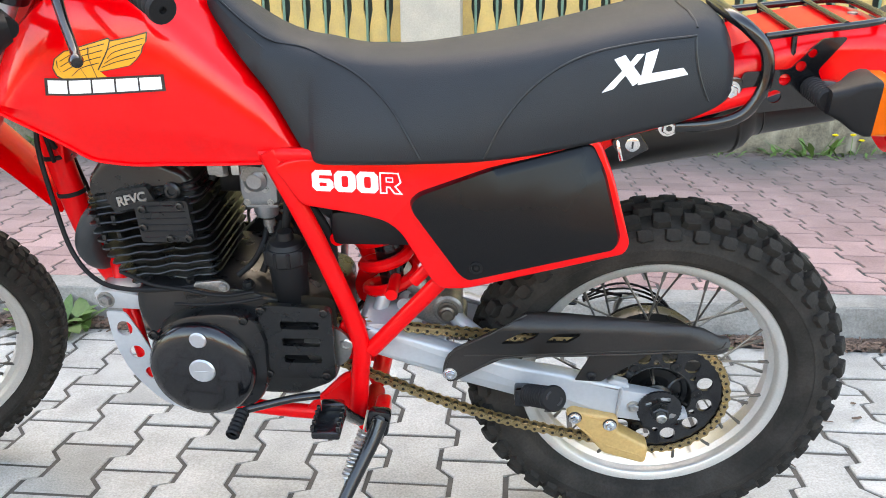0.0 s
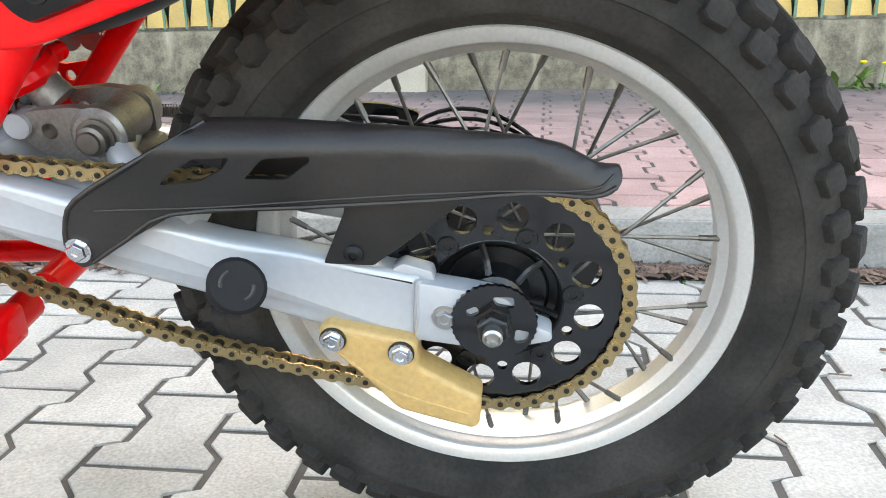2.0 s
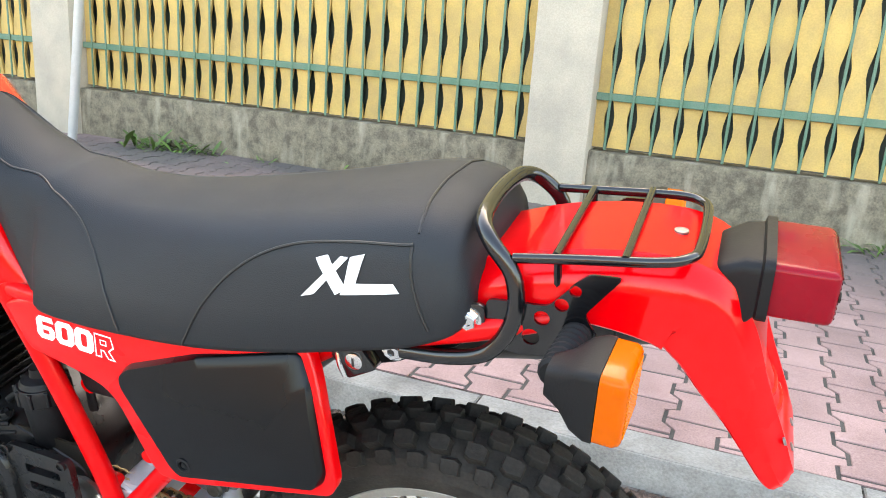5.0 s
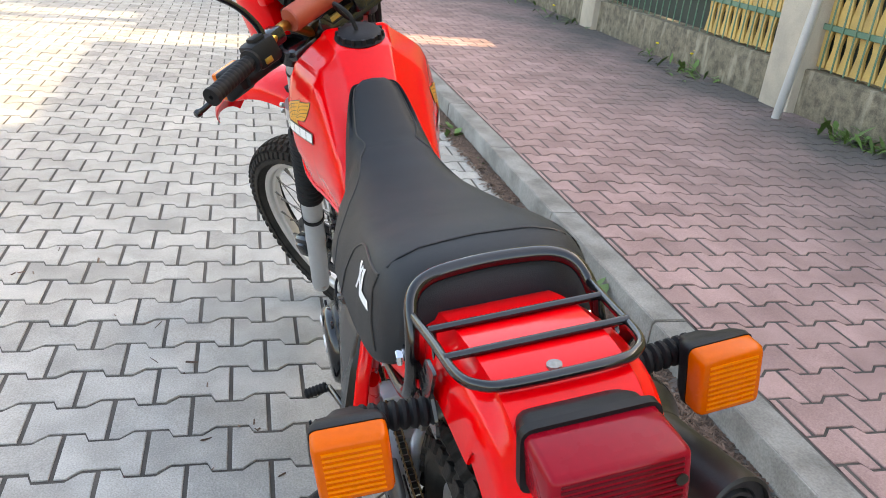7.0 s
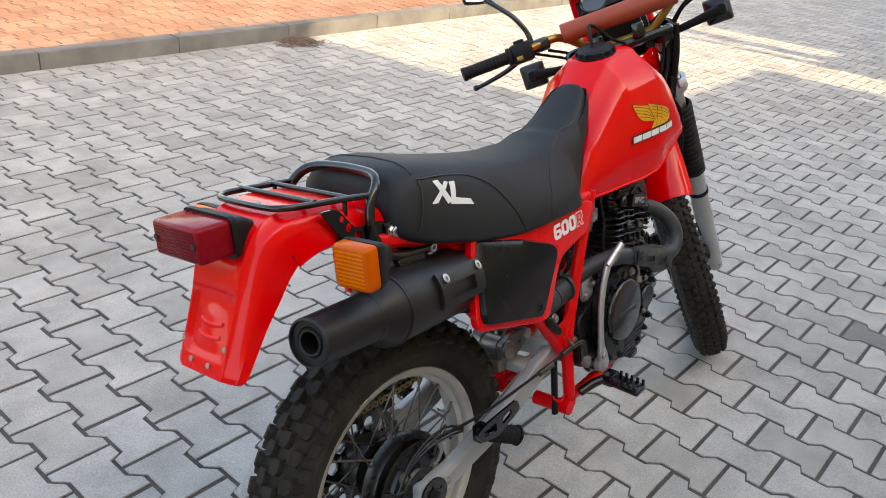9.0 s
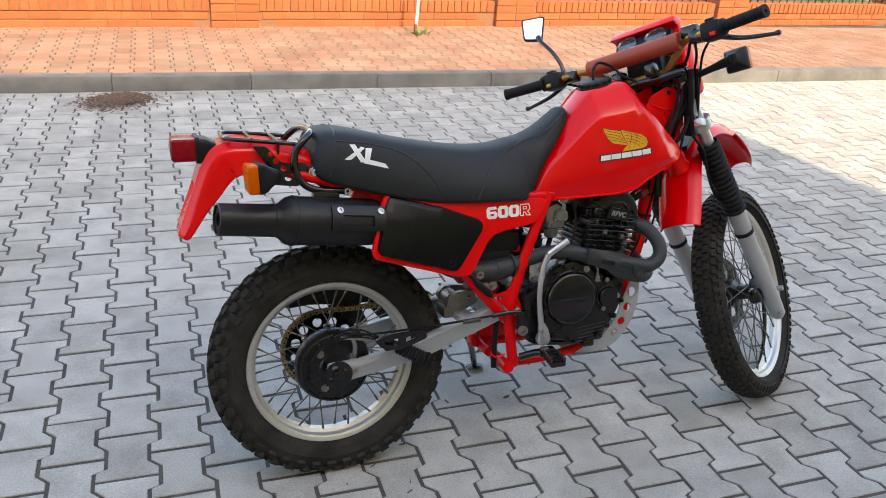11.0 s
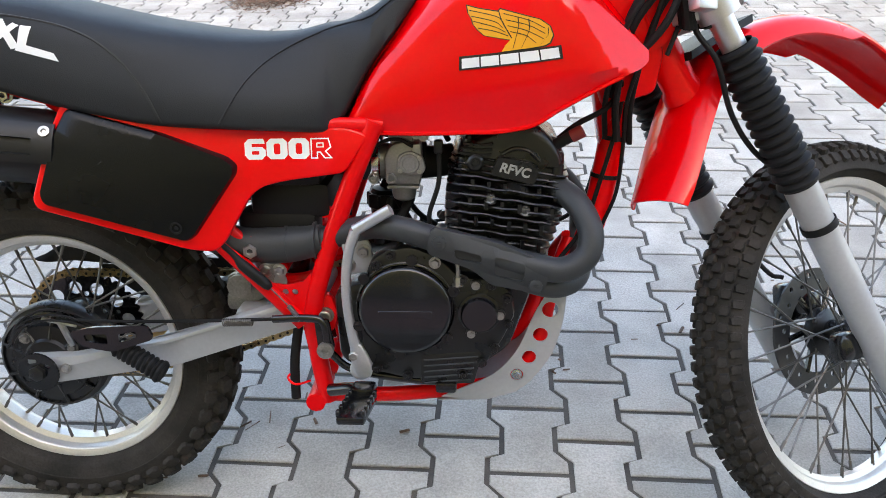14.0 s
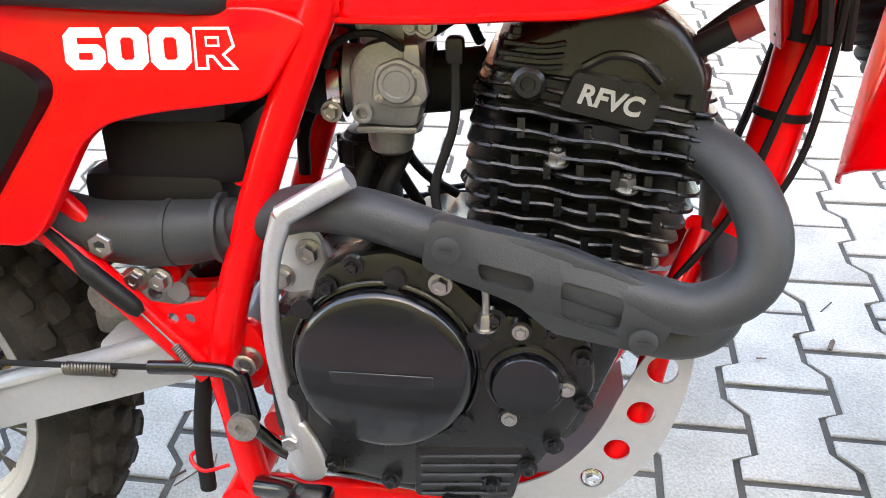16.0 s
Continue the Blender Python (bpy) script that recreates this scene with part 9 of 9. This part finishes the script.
SOIL = mat("kerbside_dirt", (0.12, 0.090, 0.070), 0.95, var=0.35, scale=14, bump=0.9, bscale=240, col2=(0.22, 0.19, 0.165))
mound("dirt_strip", -4.0, 12.0, lambda x: side_y(x, KERB_Y) - 0.01, lambda x: -0.822 - 0.012 * max(0.0, x), 0.012, "reddish dirt strip along the kerb", 420)
litter("kerb_litter", [(x * 0.1, side_y(x * 0.1, KERB_Y) + 0.040, 0.006, 0.12, 0.060 if x > 5 else 0.035, 0.006) for x in range(-15, 70) if (x * 7) % 5 or x > 30], "red-brown dead needles and leaf bits along the kerb", 4, 15000)
litter("leaf_heap", [(-0.60, 3.90, 0.0, 0.19, 0.19, 0.035), (-0.52, 4.00, 0.0, 0.16, 0.12, 0.03)], "small heap of dead leaves by the far kerb", 5, 2600)
litter("leaf_heap", [(3.18, 4.00, 0.0, 0.16, 0.13, 0.03)], "small heap of dead leaves by the far kerb", 6, 1200)
litter("joint_litter", [(r2 * 0.37 - 1.0, ((r2 * 53) % 17) * 0.1 - 0.6, 0.0, 0.2, 0.2, 0.0) for r2 in range(9)], "a few stray bits of straw on the road", 7, 60)

# concrete cover set into the far pavement
cover = tagged(empty("inspection_cover", Matrix.Translation((-2.42, 4.42, KERB_H - 0.004))), "pale concrete inspection cover with two lids", "manhole cover")
bm = bmesh.new()
holed(bm, [(0, 0), (0.97, 0), (0.97, 0.58), (0, 0.58)], [[(0.09, 0.09), (0.09, 0.49), (0.88, 0.49), (0.88, 0.09)]], 0, 1)
for v in bm.verts:
    v.co = Vector((v.co.x, v.co.z, 0.008 if v.co.y > 0.5 else -0.02))
part("surround", bm, SLAB, cover, smooth=0)
for x0, x1 in ((0.098, 0.462), (0.472, 0.872)):
    bm = bmesh.new()
    box(bm, (x0, 0.098, -0.02), (x1, 0.482, 0.007), 0.003, 1)
    part("lid", bm, SLAB, cover)
bm = bmesh.new()
lathe(bm, [(0, 0.0085), (0.045, 0.0085), (0.048, 0.007), (0.048, 0.0)], Matrix.Translation((0.28, 0.32, 0)), 24)
part("lifting_eye", bm, IRON, cover, "dark round lifting eye")

# thin post on the far pavement
bm = bmesh.new()
tube(bm, [(2.145, 5.82, 0.09), (2.165, 5.83, 0.5), (2.20, 5.84, 1.5)], 0.014, 12, 3)
post = tagged(link("marker_post", bm, WHITE), "thin white metal post with a rusty foot", "post")
bm = bmesh.new()
lathe(bm, [(0, 0), (0.03, 0), (0.028, 0.012), (0.016, 0.02), (0.016, 0.10), (0, 0.10)], Matrix.Translation((2.145, 5.82, 0.095)), 14)
part("foot", bm, RUST, post)

# far brick wall: two courses, a soldier course on top, piers and an iron railing
BW = 6.12
GARDEN = pose(0, BW, 0, 0, 0, 2.6)
bricks = structure(empty("wall_brick", GARDEN), "low orange brick garden wall with piers in the sun", "wall")
PIERS = (-5.62, -2.69, 0.24, 3.17, 6.10, 9.03)
bm = bmesh.new()
box(bm, (-12, 0.008, -0.1), (30, 0.23, 0.352))
part("mortar_core", bm, MORTAR, bricks, smooth=0)
for p in PIERS:
    bm = bmesh.new()
    box(bm, (p + 0.008, -0.052, -0.1), (p + 0.432, 0.322, 1.45))
    part("pier_core", bm, MORTAR, bricks, smooth=0)


def brick_mesh(lx, ly, lz):
    b = bmesh.new()
    box(b, (0, 0, 0), (lx, ly, lz), 0.004, 1)
    me = bpy.data.meshes.new("brick")
    b.to_mesh(me)
    b.free()
    me.materials.append(BRICK)
    return me


STRETCH, SOLDIER, PIER_B = brick_mesh(0.240, 0.10, 0.066), brick_mesh(0.064, 0.25, 0.112), brick_mesh(0.216, 0.39, 0.066)
laid = []
for k, z in enumerate((0.094, 0.169)):
    x = -11.9 + (0.125 if k else 0)
    while x < 29:
        if not any(p - 0.20 < x < p + 0.40 for p in PIERS):
            laid.append((STRETCH, (x, 0, z)))
        x += 0.25
x = -11.9
while x < 29:
    if not any(p - 0.06 < x < p + 0.435 for p in PIERS):
        laid.append((SOLDIER, (x, -0.008, 0.244)))
    x += 0.0745
for p in PIERS:
    for k in range(18):
        for x in (p, p + 0.224):
            laid.append((PIER_B, (x, -0.060 - 0.002 * (k % 2), 0.094 + 0.075 * k)))
rest_v, rest_f = [], []
rb = random.Random(8)
count = 0
for me, at in laid:
    if -3.4 < at[0] < 5.8 and at[2] < 0.62 and count < 300:
        ob = new("brick", me)
        ob.parent = bricks
        ob.location = (at[0] + rb.uniform(-0.002, 0.002), at[1] + rb.uniform(-0.002, 0.001), at[2])
        count += 1
    else:
        i = len(rest_v)
        rest_v += [tuple(v.co + Vector(at)) for v in me.vertices]
        rest_f += [tuple(i + k for k in f.vertices) for f in me.polygons]
me = bpy.data.meshes.new("bricks_further_off")
me.from_pydata(rest_v, [], rest_f)
me.materials.append(BRICK)
rest = new("bricks_further_off", me)
rest.parent = bricks
tagged(rest, "orange facing bricks", kind="stuff")
for a, c in zip(PIERS, PIERS[1:]):
    w = c - a - 0.44
    rail_root = tagged(empty("railing", GARDEN @ Matrix.Translation((a + 0.44, 0.115, 0.356))), "black wrought iron railing on the brick wall", "railing", "railings")
    for z in (0.07, 0.85):
        b = bmesh.new()
        box(b, (0, -0.015, z), (w, 0.015, z + 0.010), 0.002, 1)
        part("rail", b, IRON, rail_root)
    b = bmesh.new()
    box(b, (-0.006, -0.006, -0.004), (0.006, 0.006, 1.0), 0.001, 1)
    bar = part("bar", b, IRON, rail_root)
    n = int(w / 0.115)
    for i in range(n):
        ob = bar if i == 0 else new("bar", bar.data)
        if i:
            ob.parent = rail_root
        ob.location = ((i + 0.5) * w / n, 0, 0)

bm = bmesh.new()
box(bm, (-40, 6.54, -0.1), (60, 60, 0.20))
structure(link("lawn_soil", bm, EARTH, smooth=0), "garden soil under the lawn", "ground")
r = random.Random(12)
verts, faces = [], []
for _ in range(14000):
    x, y = r.uniform(-6, 13), 6.62 + 3.8 * r.random() ** 1.5
    h, L, a = r.uniform(0.04, 0.12), r.uniform(0.004, 0.009), r.uniform(0, 3.14)
    dx, dy = L * math.cos(a), L * math.sin(a)
    i = len(verts)
    verts += [(x - dx, y - dy, 0.195), (x + dx, y + dy, 0.195), (x + r.gauss(0, 0.03), y + r.gauss(0, 0.03), 0.2 + h)]
    faces.append((i, i + 1, i + 2))
me = bpy.data.meshes.new("lawn")
me.from_pydata(verts, [], faces)
me.materials.append(LAWN)
tagged(new("lawn", me), "green sunlit lawn behind the railing", "lawn", kind="stuff")


# ---- paving blocks nearest to the motorcycle, one by one ----
near_road = structure(empty("road"), "road of grey interlocking concrete paving blocks", "road")
pv, pf = paver_arrays()
me = bpy.data.meshes.new("paver")
me.from_pydata(pv, [], pf)
me.materials.append(PAVER_GREY)
near_road.matrix_world = ROAD
dark = me.copy()
dark.materials[0] = PAVER_DARK
odd = min(road_spots, key=lambda q: (q[0] - 1.97) ** 2 + (q[1] + 0.59) ** 2)
rnd = random.Random(11)
for x, y in road_spots:
    if near(x, y):
        ob = new("paver", dark if (x, y) == odd else me)
        ob.parent = near_road
        ob.location = (x, y, rnd.uniform(-0.0015, 0.0008))
        ob.rotation_euler = (rnd.uniform(-0.008, 0.008), rnd.uniform(-0.01, 0.01), rnd.uniform(-0.006, 0.006))
